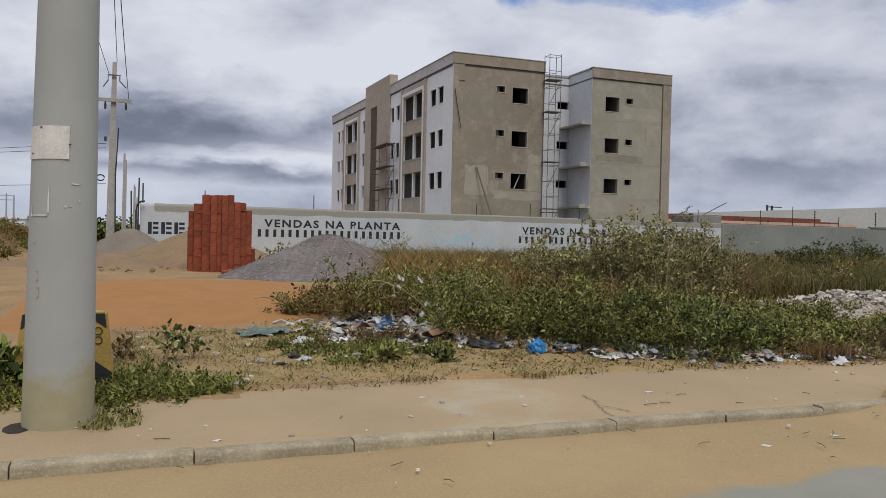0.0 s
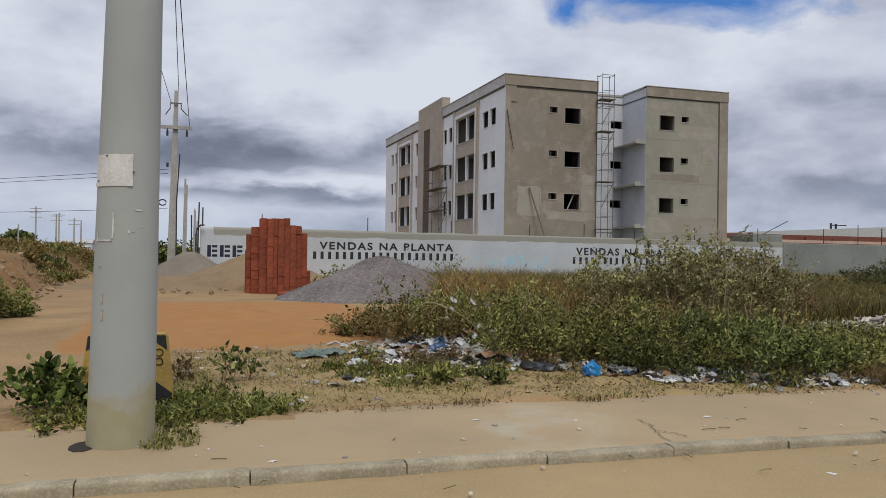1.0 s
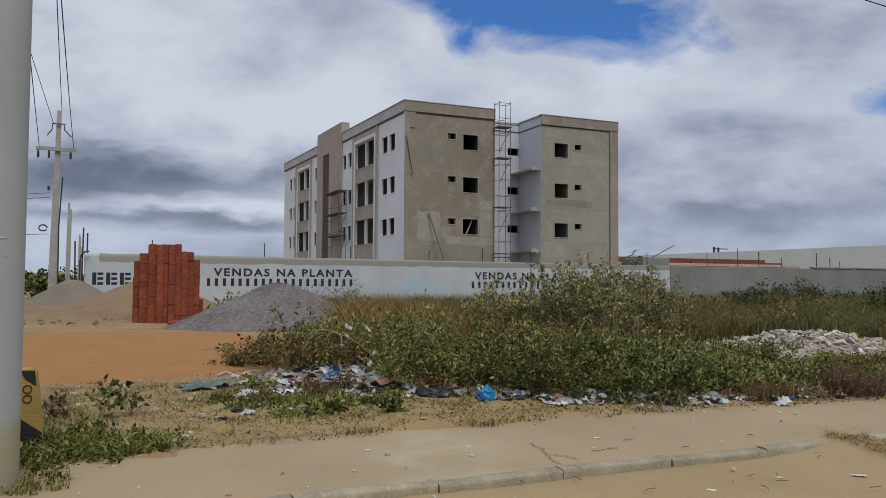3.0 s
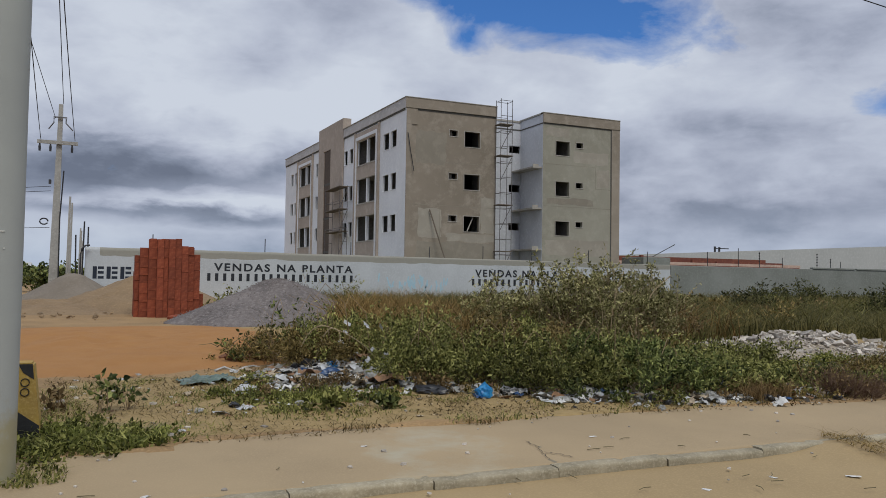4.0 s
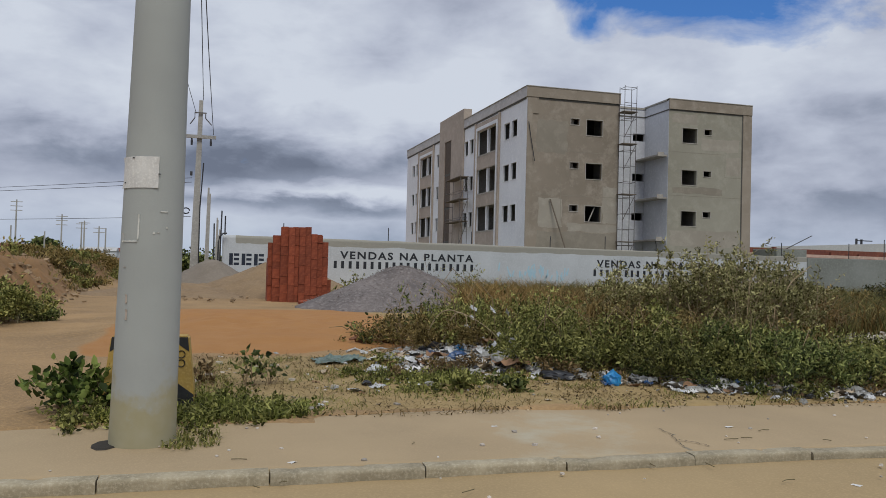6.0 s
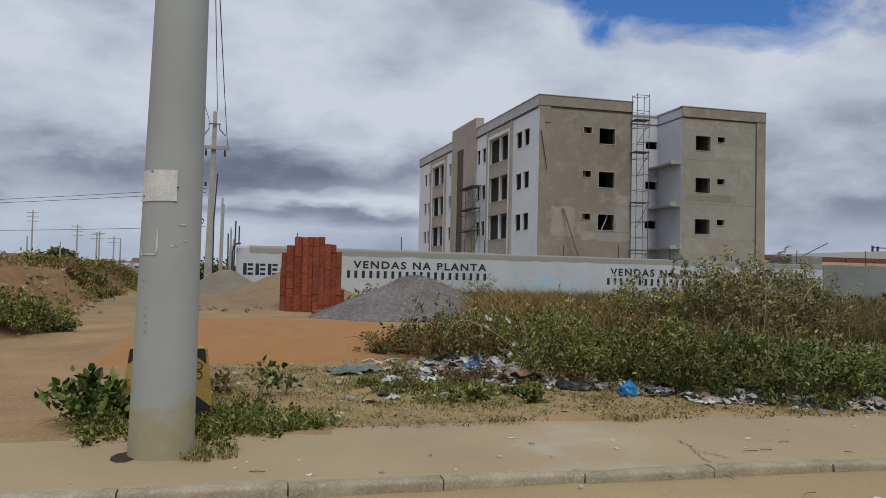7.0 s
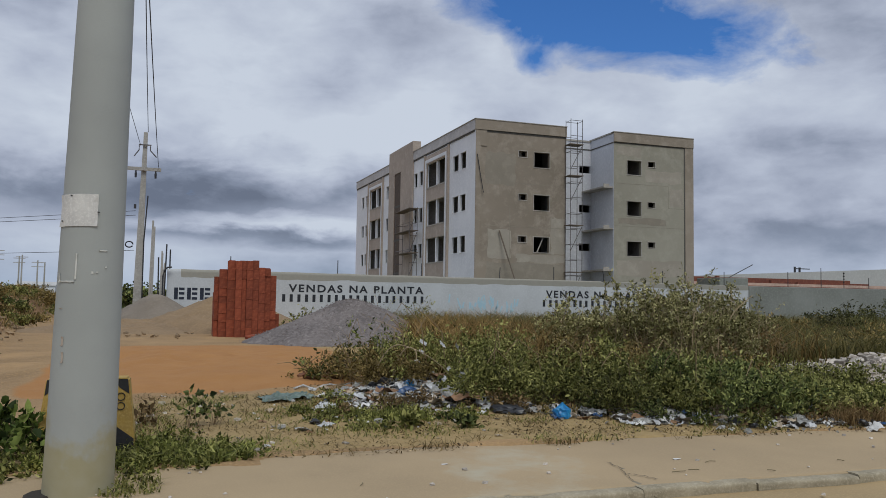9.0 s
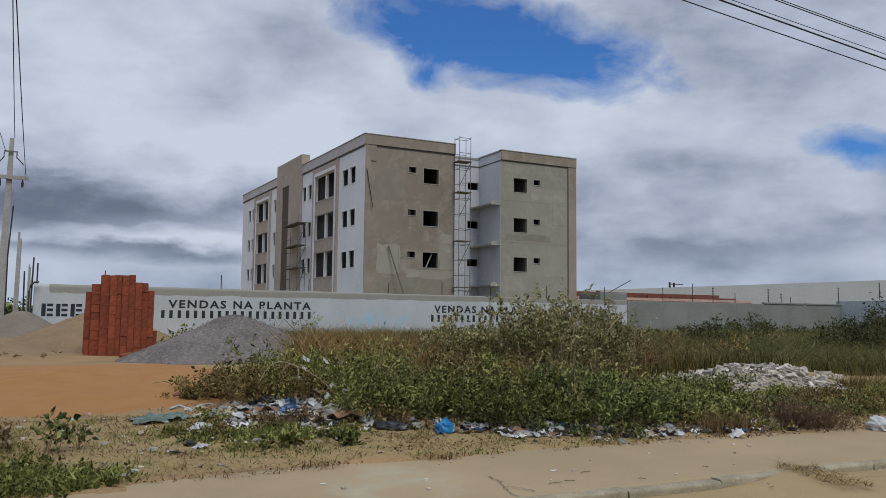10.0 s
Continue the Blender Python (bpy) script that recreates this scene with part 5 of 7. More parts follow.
def shrub(x, y, reach, height, stems, leaves, size, leaf, stem, label, seed, low=0.2, jitter=0.09, group="shrubs on the waste ground", narrow=0.45, thick=0.006, lean=(0, 0), name="shrub", least=0.45):
    rs = np.random.RandomState(seed)
    z = lot_at(x, y)
    ob = thing(name, (x, y, z), label, "plant" if name != "shrub" else "shrub", group)
    main = arcs(rs, stems, (0, 0, -0.05), reach * 0.3, reach, height, lean=lean, least=least)
    # side twigs leave the main stems
    which, where = rs.randint(0, stems, stems * 3), rs.randint(2, 5, stems * 3)
    start = main[which, where]
    out = rs.normal(0, 1, (stems * 3, 3)) * [1, 1, 0.6] + [0, 0, 0.5]
    out = out / np.linalg.norm(out, axis=1, keepdims=True) * (0.28 * height * rs.uniform(0.5, 1.2, stems * 3))[:, None]
    t = np.linspace(0, 1, 6)[None, :, None]
    twigs = start[:, None] + out[:, None] * t + np.array([0, 0, 0.06]) * t * t
    lines = np.concatenate([main, twigs])
    lines[:, :, 2] = np.maximum(lines[:, :, 2], -0.04)
    tagged(link("stem", stems_mesh("stem", lines, np.concatenate([np.full(stems, thick), np.full(stems * 3, thick * 0.55)])), stem, ob), kind="stuff")
    pick_, t = rs.randint(0, len(lines), leaves), rs.uniform(low, 1, leaves) * 4.999
    k = t.astype(int)
    f = (t - k)[:, None]
    p = lines[pick_, k] * (1 - f) + lines[pick_, k + 1] * f
    way = (lines[pick_, k + 1] - lines[pick_, k])
    way = way / (np.linalg.norm(way, axis=1, keepdims=True) + 1e-9) * 0.5 + rs.normal(0, 0.6, (leaves, 3))
    way /= np.linalg.norm(way, axis=1, keepdims=True)
    p = p + rs.normal(0, jitter * 0.5, (leaves, 3)) * [1, 1, 0.7]
    p[:, 2] = np.maximum(p[:, 2], 0.0)
    if leaves > 800:
        # leaves gather in clumps with dark gaps between them
        u, v, w = (p[:, 0] + x) * 1.5, (p[:, 1] + y) * 1.5, (p[:, 2] + z) * 1.7
        gather = np.sin(8.3 * u + 2.1 * np.sin(5.1 * w)) + np.sin(9.7 * v + 1.7 * np.sin(6.3 * u)) + np.sin(10.9 * w + 1.9 * np.sin(4.7 * v))
        kept = (gather > -0.35) | (rs.rand(leaves) < 0.22)
        p, way = p[kept], way[kept]
    tagged(link("foliage", leaves_mesh("foliage", p, way, size, rs, narrow), leaf, ob), kind="stuff")
    return ob


GREEN = "tangled green weed shrub growing among litter"
DULL = "dull olive weed shrub with brown tips"
rng = random.Random(12)


def shrub_front(x):
    return float(np.interp(x, [1.6, 2.2, 3.0, 4.0, 5.0, 5.7, 6.8, 8.9], [11.6, 10.7, 9.3, 8.45, 7.7, 7.4, 7.1, 7.3]))


seed = 100
for row in range(5):
    x = 2.75 + 0.25 * (row % 2) + (0.3 * row if row > 2 else 0)
    while x < (7.5 if row < 3 else 8.6):
        y = shrub_front(x) + 0.15 + 0.85 * row + rng.uniform(-0.2, 0.2)
        tall = (0.62, 0.86, 0.82, 0.62, 0.50)[row] * rng.uniform(0.72, 1.28) * float(np.interp(x, [2.2, 3.3, 4.2, 6.0, 7.2, 9.0], [0.5, 0.82, 1.0, 1.0, 0.74, 0.55]))
        if y < 13.0:
            lively = row < 2 and x > 2.8 or rng.random() < 0.30
            right = x > 5.6 and row < 3
            shrub(x, y, 0.62, tall, 30, 5200, 0.056 if right else 0.051, M["leaf_dark"] if (right and rng.random() < 0.5) else M["leaf"] if lively else M["leaf_dull"], M["stem"] if lively else M["dry_stem"], GREEN if lively else DULL, seed, 0.10, narrow=0.40)
            seed += 1
        x += rng.uniform(0.62, 0.82)
def smooth_line(points, steps=5):
    """The points joined by a curve that runs through all of them."""
    p = [Vector(v) for v in (points[0], *points, points[-1])]
    out = []
    for a, b, c, d in zip(p, p[1:], p[2:], p[3:]):
        for i in range(steps):
            t = i / steps
            out.append(0.5 * (2 * b + (c - a) * t + (2 * a - 5 * b + 4 * c - d) * t**2 + (3 * b - a - 3 * c + d) * t**3))
    return [*out, p[-1]]


# long pale shoots that arch out of the tangle
for k in range(18):
    x, y = rng.uniform(2.2, 6.5), 0
    y = shrub_front(x) + rng.uniform(0.0, 1.0)
    shoot = thing("dry_shoot", (x, y, lot_at(x, y)), "long bare dry shoot arching out of the weeds", "plant", "dry shoots")
    dx_, h = rng.uniform(-0.9, 0.3), rng.uniform(0.5, 1.05)
    part("shaft", tube(bmesh.new(), [(0, 0, -0.05), (dx_ * 0.25, -0.1, h * 0.75), (dx_ * 0.7, -0.2, h), (dx_, -0.28, h * 0.75)], [0.007, 0.006, 0.005, 0.003], 5), M["dry_stem"], shoot)
for line in (((2.35, 9.9, 0.1), (2.42, 9.8, 0.55), (2.60, 9.7, 0.80), (2.87, 9.55, 0.74), (3.08, 9.4, 0.60), (3.2, 9.3, 0.47)), ((2.55, 9.8, 0.1), (2.62, 9.7, 0.55), (2.72, 9.6, 0.77), (2.82, 9.5, 0.74), (2.80, 9.4, 0.56), (2.75, 9.35, 0.42)), ((3.1, 9.4, 0.1), (3.2, 9.4, 0.36), (3.36, 9.4, 0.58), (3.44, 9.4, 0.80))):
    line = smooth_line(line)
    shoot = thing("dry_shoot", line[0], "long bare pale shoot arching out of the weeds", "plant", "dry shoots")
    part("shaft", tube(bmesh.new(), [Vector(p) - Vector(line[0]) for p in line], [0.0095 - 0.006 * i / len(line) for i in range(len(line))], 5), M["pale_stem"], shoot)
# the spray of twigs reaching out to the left over the orange sand
for k, (x, y, dx_, h) in enumerate(((2.5, 11.0, -1.2, 0.75), (2.4, 11.3, -0.9, 0.55), (2.6, 10.7, -0.7, 0.95), (2.2, 11.6, -1.0, 0.35), (1.9, 11.8, -0.8, 0.2))):
    shrub(x, y, 0.35, h, 7, 170, 0.055, M["leaf_dull"], M["dry_stem"], "thin twiggy weed leaning over orange sand", 400 + k, 0.3, 0.05, lean=(dx_, -0.1))
# rust-brown dead weeds and dark sprigs at the sandy end
for k, (x, y, h, m, n) in enumerate(((2.45, 11.9, 0.3, "leaf_dry", 260), (2.1, 12.3, 0.22, "leaf_dry", 200), (2.75, 11.4, 1.15, "leaf_dark", 120), (3.0, 11.8, 1.25, "leaf_dark", 130), (2.65, 11.0, 0.95, "leaf", 140))):
    shrub(x, y, 0.4, h, 6, n, 0.07, M[m], M["dry_stem"], "thin weed sprig beside orange sand", 420 + k, 0.4, 0.05, lean=(-0.25, 0.0))
for k, (x, y, h) in enumerate(((1.85, 11.6, 0.2), (2.1, 12.8, 0.35), (2.3, 12.2, 0.5))):
    shrub(x, y, 0.3, h, 4, 46, 0.07, M["leaf_dark"], M["brush_stem"], "dark leafy sprig lying on orange sand", 880 + k, 0.4, 0.03, lean=(-0.6, -0.1), narrow=0.5)
# the tall seeding shrub
for k, (x, y, r, h) in enumerate(((7.25, 12.0, 0.6, 1.72), (7.7, 11.7, 0.62, 1.9), (8.15, 12.1, 0.62, 1.95), (8.6, 11.7, 0.62, 1.98), (9.0, 12.2, 0.6, 1.9), (9.45, 12.0, 0.55, 1.78), (9.9, 12.3, 0.5, 1.6), (10.3, 12.4, 0.45, 1.4), (6.75, 12.2, 0.55, 1.6), (6.3, 12.4, 0.5, 1.25), (8.0, 11.1, 0.6, 1.35), (8.9, 11.2, 0.6, 1.3))):
    shrub(x, y, r, h * 0.94, 32, 3600, 0.062, M["leaf_pale"], M["pale_stem"], "tall seeding shrub with pale dry stems", 430 + k, 0.55, 0.05, thick=0.012, narrow=0.42, least=0.74)
    if k % 3 == 0:
        shrub(x + 0.2, y - 0.3, r, h * 0.62, 22, 900, 0.07, M["leaf_dry"], M["pale_stem"], "brown dying weed under the tall shrub", 445 + k, 0.25, 0.08, thick=0.008)
# crooked pale limbs that show in the tall shrub
for k, line in enumerate((((8.0, 11.2, 0.1), (8.15, 11.0, 0.75), (8.05, 10.95, 1.15), (8.2, 10.9, 1.6)), ((8.3, 11.2, 0.1), (8.7, 11.0, 0.9), (8.85, 10.95, 1.25), (9.2, 10.9, 1.55)), ((8.45, 11.3, 0.1), (8.3, 11.1, 0.9), (8.55, 11.0, 1.3)))):
    limb = thing("dry_shoot", line[0], "crooked pale limb of the tall shrub", "plant", "dry shoots")
    bend = smooth_line(line)
    part("shaft", tube(bmesh.new(), [p - bend[0] for p in bend], [0.018 - 0.012 * i / len(bend) for i in range(len(bend))], 5), M["pale_stem"], limb)
# shorter olive weeds between the tall shrub and the rubble
for k in range(9):
    x, y = rng.uniform(8.2, 9.7), rng.uniform(8.2, 11.0)
    shrub(x, y, 0.5, rng.uniform(0.35, 0.6), 18, 1100, 0.05, M["leaf"], M["stem"], GREEN, 450 + k, 0.15)
# low leafy cover beside the pole and along the edge of the pavement
for k, (x, y, r, h) in enumerate(((-0.35, 6.5, 0.34, 0.2), (0.0, 6.6, 0.32, 0.17), (0.35, 6.5, 0.28, 0.12), (-0.5, 6.95, 0.36, 0.24), (-0.1, 7.1, 0.34, 0.2), (-0.8, 6.45, 0.3, 0.2), (2.0, 8.1, 0.3, 0.14), (1.6, 8.4, 0.3, 0.12), (2.6, 7.9, 0.32, 0.14), (2.3, 8.4, 0.3, 0.16), (1.3, 8.9, 0.28, 0.12), (3.0, 8.0, 0.25, 0.12), (1.7, 7.7, 0.25, 0.09), (8.9, 7.9, 0.5, 0.2), (9.9, 7.6, 0.5, 0.16), (10.8, 7.8, 0.5, 0.14), (-0.2, 6.35, 0.34, 0.16), (-0.55, 6.3, 0.3, 0.16), (0.2, 6.8, 0.32, 0.16), (-0.3, 6.85, 0.34, 0.22), (-0.95, 6.8, 0.34, 0.24), (-1.2, 6.4, 0.3, 0.2), (0.55, 6.75, 0.28, 0.1), (8.4, 7.7, 0.4, 0.22))):
    shrub(x, y, r, h * 0.75, 16, 560, 0.038, M["leaf_fresh"] if k % 3 else M["leaf"], M["stem"], "low leafy creeping weed on littered soil", 600 + k, 0.05, 0.05, narrow=0.55, group="weeds beside the pavement", name="weed", thick=0.004)
# sprigs growing up through the strip of litter
for k in range(16):
    x = 3.4 + 0.33 * k + rng.uniform(-0.1, 0.1)
    y = shrub_front(x) - rng.uniform(0.08, 0.5)
    shrub(x, y, rng.uniform(0.16, 0.3), rng.uniform(0.12, 0.3), 12, 240, 0.048, M[rng.choice(("leaf", "leaf_dull", "leaf_dark", "leaf_dry"))], M["stem"], "small weed growing up through litter", 760 + k, 0.1, 0.05, group="weeds beside the pavement", name="weed", thick=0.004)
for k in range(9):
    x, y = rng.gauss(2.3, 0.5), rng.gauss(8.75, 0.35)
    shrub(x, y, rng.uniform(0.16, 0.3), rng.uniform(0.1, 0.24), 12, 260, 0.045, M[rng.choice(("leaf", "leaf", "leaf_dull", "leaf_dry"))], M["stem"], "small weed growing up through litter", 780 + k, 0.1, 0.05, group="weeds beside the pavement", name="weed", thick=0.004)
for k in range(11):
    u = rng.random()
    x, y = 1.35 + 1.4 * u + rng.gauss(0, 0.12), 8.55 - 0.85 * u + rng.gauss(0, 0.16)
    shrub(x, y, rng.uniform(0.2, 0.32), rng.uniform(0.09, 0.17), 14, 300, 0.036, M["leaf_fresh"] if k % 3 else M["leaf"], M["stem"], "low green weed growing before the litter", 860 + k, 0.1, 0.05, group="weeds beside the pavement", name="weed", thick=0.004)
# low weeds in front of the rubble
for k in range(12):
    x, y = rng.uniform(8.3, 11.2), rng.uniform(7.1, 8.3)
    shrub(x, y, 0.4, rng.uniform(0.15, 0.36), 16, 900, 0.05, M[rng.choice(("leaf", "leaf", "leaf_dark", "leaf_dull"))], M["stem"], "low leafy weed in front of pale rubble", 800 + k, 0.12)
for k in range(13):
    x, y = rng.uniform(9.3, 12.8), rng.uniform(8.3, 9.3)
    shrub(x, y, 0.4, rng.uniform(0.16, 0.32), 16, 800, 0.042, M[rng.choice(("leaf", "leaf_dull", "leaf_fresh"))], M["stem"], "low leafy weed in front of pale rubble", 900 + k, 0.12)
# scattered scrub in the dry field
for k in range(26):
    x, y = rng.uniform(6.5, 34.0), rng.uniform(13.5, 31.0)
    if x < 4 + (y - 11) * 0.35:
        continue
    s_ = 0.6 + y * 0.018
    shrub(x, y, s_, rng.uniform(0.55, 0.95), 18, 700, 0.055 + 0.003 * y, M[rng.choice(("leaf_dull", "leaf_dry", "leaf_dull", "leaf"))], M["dry_stem"], "olive scrub bush standing in dry grass", 640 + k, 0.2, 0.12, group="scrub in the dry field")
# dead brown brush by the pavement, with an orange-dry tuft
shrub(8.15, 6.62, 0.40, 0.46, 110, 170, 0.05, M["leaf_dry"], M["brush_stem"], "dead brown brushwood beside the pavement", 470, 0.2, thick=0.007)
shrub(8.55, 6.55, 0.40, 0.42, 90, 130, 0.05, M["leaf_dry"], M["brush_stem"], "dead brown brushwood beside the pavement", 471, 0.2, thick=0.007)
# broad dark plant behind the pole and small weeds by the pavement
for k, (x, y, r, h, n, lean) in enumerate(((-1.10, 6.8, 0.30, 0.46, 260, -0.6), (-0.98, 7.0, 0.30, 0.48, 330, -0.1), (-1.2, 6.9, 0.30, 0.42, 150, -0.9))):
    shrub(x, y, r, h, 11, n, 0.082, M["leaf_broad"], M["stem"], "broad-leaved dark green weed beside the pole", 480 + k, 0.35, 0.05, narrow=0.62, group="weeds beside the pavement", name="weed", lean=(lean, 0))
for k in range(9):
    x, y = rng.uniform(-1.25, -0.95), rng.uniform(6.5, 6.85)
    root = thing("dry_shoot", (x, y, lot_at(x, y)), "dead brown stalk lying under the dark weed", "plant", "dry shoots")
    dx_ = rng.uniform(-0.45, -0.2)
    part("shaft", tube(bmesh.new(), [(0, 0, 0.02), (dx_ * 0.5, rng.uniform(-0.08, 0.05), 0.06), (dx_, rng.uniform(-0.12, 0.05), 0.01)], [0.007, 0.006, 0.004], 5), M["dry_stem"], root)
for k, (x, y, r, h, n, m) in enumerate(((0.10, 8.1, 0.14, 0.52, 46, "leaf_dark"), (0.36, 8.2, 0.12, 0.34, 34, "leaf_dark"), (-0.25, 8.3, 0.15, 0.3, 40, "leaf_dry"), (2.72, 7.45, 0.15, 0.24, 90, "leaf_dark"), (2.15, 7.5, 0.2, 0.2, 120, "leaf"))):
    shrub(x, y, r, h, 7, int(n * 1.6), 0.062, M[m], M["dry_stem"], "small leafy weed standing in trodden soil", 490 + k, 0.5, 0.04, narrow=0.6, group="weeds beside the pavement", name="weed")
# bushes on and in front of the earth bank
for k, (x, y, r, h) in enumerate(((-4.9, 15.0, 0.9, 1.0), (-4.0, 15.6, 0.7, 0.75), (-5.9, 15.2, 0.9, 1.05), (-6.9, 15.6, 0.9, 1.0), (-3.7, 16.4, 0.4, 0.35))):
    shrub(x, y, r, h * 1.1, 38, 6500, 0.062, M["leaf_dark"] if k % 2 == 0 else M["leaf"], M["stem"], "low green bush at the foot of the earth bank", 500 + k, 0.1, group="bushes on the earth bank")
for k in range(34):
    y = rng.uniform(19, 58)
    x = float(bank_foot(np.array([y]))[0]) - (rng.uniform(1.6, 6.5) if y < 26 else rng.uniform(0.1, 3.0))
    shrub(x, y, rng.uniform(0.5, 0.9), rng.uniform(0.35, 0.8), 16, 520, 0.12, M[rng.choice(("leaf", "leaf_dull", "leaf_dark", "leaf_dull"))], M["stem"], "low scrubby bush on the earth bank", 520 + k, 0.1, 0.14, group="bushes on the earth bank")
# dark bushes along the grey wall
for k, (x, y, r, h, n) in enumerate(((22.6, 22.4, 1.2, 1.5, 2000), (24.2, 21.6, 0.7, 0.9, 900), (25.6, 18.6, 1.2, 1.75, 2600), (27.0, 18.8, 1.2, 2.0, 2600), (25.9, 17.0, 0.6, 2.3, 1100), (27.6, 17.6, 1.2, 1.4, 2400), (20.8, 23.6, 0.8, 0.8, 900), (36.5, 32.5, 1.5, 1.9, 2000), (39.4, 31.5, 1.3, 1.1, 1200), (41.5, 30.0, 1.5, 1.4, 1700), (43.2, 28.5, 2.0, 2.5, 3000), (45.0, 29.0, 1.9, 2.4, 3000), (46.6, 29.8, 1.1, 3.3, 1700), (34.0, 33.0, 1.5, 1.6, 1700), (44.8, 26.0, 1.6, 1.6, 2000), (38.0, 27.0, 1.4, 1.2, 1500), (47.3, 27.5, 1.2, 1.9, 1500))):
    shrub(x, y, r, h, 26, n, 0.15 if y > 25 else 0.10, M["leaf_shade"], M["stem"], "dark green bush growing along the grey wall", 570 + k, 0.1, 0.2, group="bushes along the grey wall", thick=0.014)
# one low bush by the gravel and thin ones before the lettering
for k, (x, y, r, h, n) in enumerate(((3.9, 27.5, 0.7, 1.0, 900), (9.6, 31.5, 0.8, 1.9, 300), (8.0, 32.0, 0.6, 1.7, 160), (15.8, 30.5, 0.7, 1.7, 200))):
    shrub(x, y, r, h, 12, n, 0.09, M["leaf"], M["dry_stem"], "thin weed bush in front of the lettered wall", 590 + k, 0.4, 0.1, group="bushes before the lettered wall", thick=0.012)


def blades(name, places, height, width, mat, label, seed, flat=0.35, category="grass"):
    """Very many grass blades as one stuff object: each a bent sliver of two faces."""
    rs = np.random.RandomState(seed)
    n = len(places)
    a = rs.uniform(0, 6.2832, n)
    side = np.stack([np.cos(a), np.sin(a), np.zeros(n)], 1)
    lean = rs.normal(0, flat, (n, 3)) * [1, 1, 0]
    h = height[:, None] * rs.uniform(0.5, 1.15, n)[:, None]
    tip_z = np.array([0, 0, 1.0])
    p1 = places + (tip_z + lean * 0.5) * h * 0.55
    p2 = places + (tip_z * 0.92 + lean * 1.3) * h
    w = (width * rs.uniform(0.6, 1.4, n))[:, None] * 0.5
    v = np.stack([places - side * w, places + side * w, p1 + side * w * 0.75, p2, p1 - side * w * 0.75], 1).reshape(-1, 3)
    base = 5 * np.arange(n)[:, None]
    mesh = quick_mesh(name, v, base + np.array([[0, 1, 2, 4]]))
    tri = quick_mesh(name + "_tip", v, base + np.array([[4, 2, 3]]))
    whole = bpy.data.meshes.new(name)
    bm = bmesh.new()
    bm.from_mesh(mesh)
    bm.from_mesh(tri)
    bm.to_mesh(whole)
    bm.free()
    return tagged(link(name, whole, mat), label, category, kind="stuff")


rs = np.random.RandomState(40)


def scatter(n, x0, x1, y0, y1, keep=None):
    p = np.stack([rs.uniform(x0, x1, n), rs.uniform(y0, y1, n)], 1)
    if keep is not None:
        p = p[keep(p[:, 0], p[:, 1])]
    return p


def rooted(p):
    return np.stack([p[:, 0], p[:, 1], np.maximum(lot_height(p[:, 0], p[:, 1]), 0.1) - 0.02], 1)


clump = lambda x, y, s, k: np.array([fbm(a, b, s, k, 3) for a, b in zip(x, y)])
# the tall dry field up to the wall: thin near its edge, denser behind
p = scatter(30000, 4.0, 24.0, 11.5, 22.0, lambda x, y: (x > 3.4 + (y - 11) * 0.25) & (clump(x, y, 0.5, 3.0) > -0.35))
near = p[:, 0] < 5.5 + (p[:, 1] - 11) * 0.35 + 1.5 * clump(p[:, 0], p[:, 1], 0.6, 8.0)
blades("field_grass", rooted(p[near]), 0.78 + 0.40 * rs.rand(near.sum()), 0.020, M["field_brown"], "tall browned grass behind the weed shrubs", 41)
blades("field_grass", rooted(p[~near]), 0.5 + 0.25 * rs.rand((~near).sum()), 0.022, M["field"], "tall olive grass filling the waste ground", 40, 0.55)
p = scatter(46000, 6.5, 49.0, 20.0, 35.8, lambda x, y: clump(x, y, 0.3, 6.0) > -0.45)
blades("field_grass", rooted(p), 0.60 + 0.35 * rs.rand(len(p)), 0.030, M["field"], "tall dry brown-green grass along the boundary wall", 42, 0.5)
p = scatter(9000, 3.6, 11.5, 11.6, 17.0, lambda x, y: (x > 3.2 + (y - 11) * 0.3) & (clump(x, y, 0.7, 19.0) > -0.25))
blades("field_grass", rooted(p), 0.75 + 0.4 * rs.rand(len(p)), 0.018, M["field_brown"], "reddish dry grass behind the weed shrubs", 55, 0.4)
p = scatter(5000, 5.0, 11.0, 11.0, 20.0, lambda x, y: clump(x, y, 0.9, 9.0) > 0.1)
blades("field_grass", rooted(p), 0.6 + 0.45 * rs.rand(len(p)), 0.014, M["grass_dry"], "tall straw-coloured seeding grass", 43, 0.25)
p = scatter(16000, 8.5, 27.0, 12.0, 17.0, lambda x, y: clump(x, y, 0.6, 23.0) > -0.4)
blades("field_grass", rooted(p), 0.25 + 0.3 * rs.rand(len(p)), 0.018, M["field"], "short olive grass at the edge of the field", 56, 0.7)
p = scatter(9000, 12.0, 47.0, 13.0, 34.0, lambda x, y: clump(x, y, 0.35, 12.0) > 0.05)
blades("field_grass", rooted(p), 0.55 + 0.35 * rs.rand(len(p)), 0.035, M["grass_green"], "greener patches of tall grass", 44)
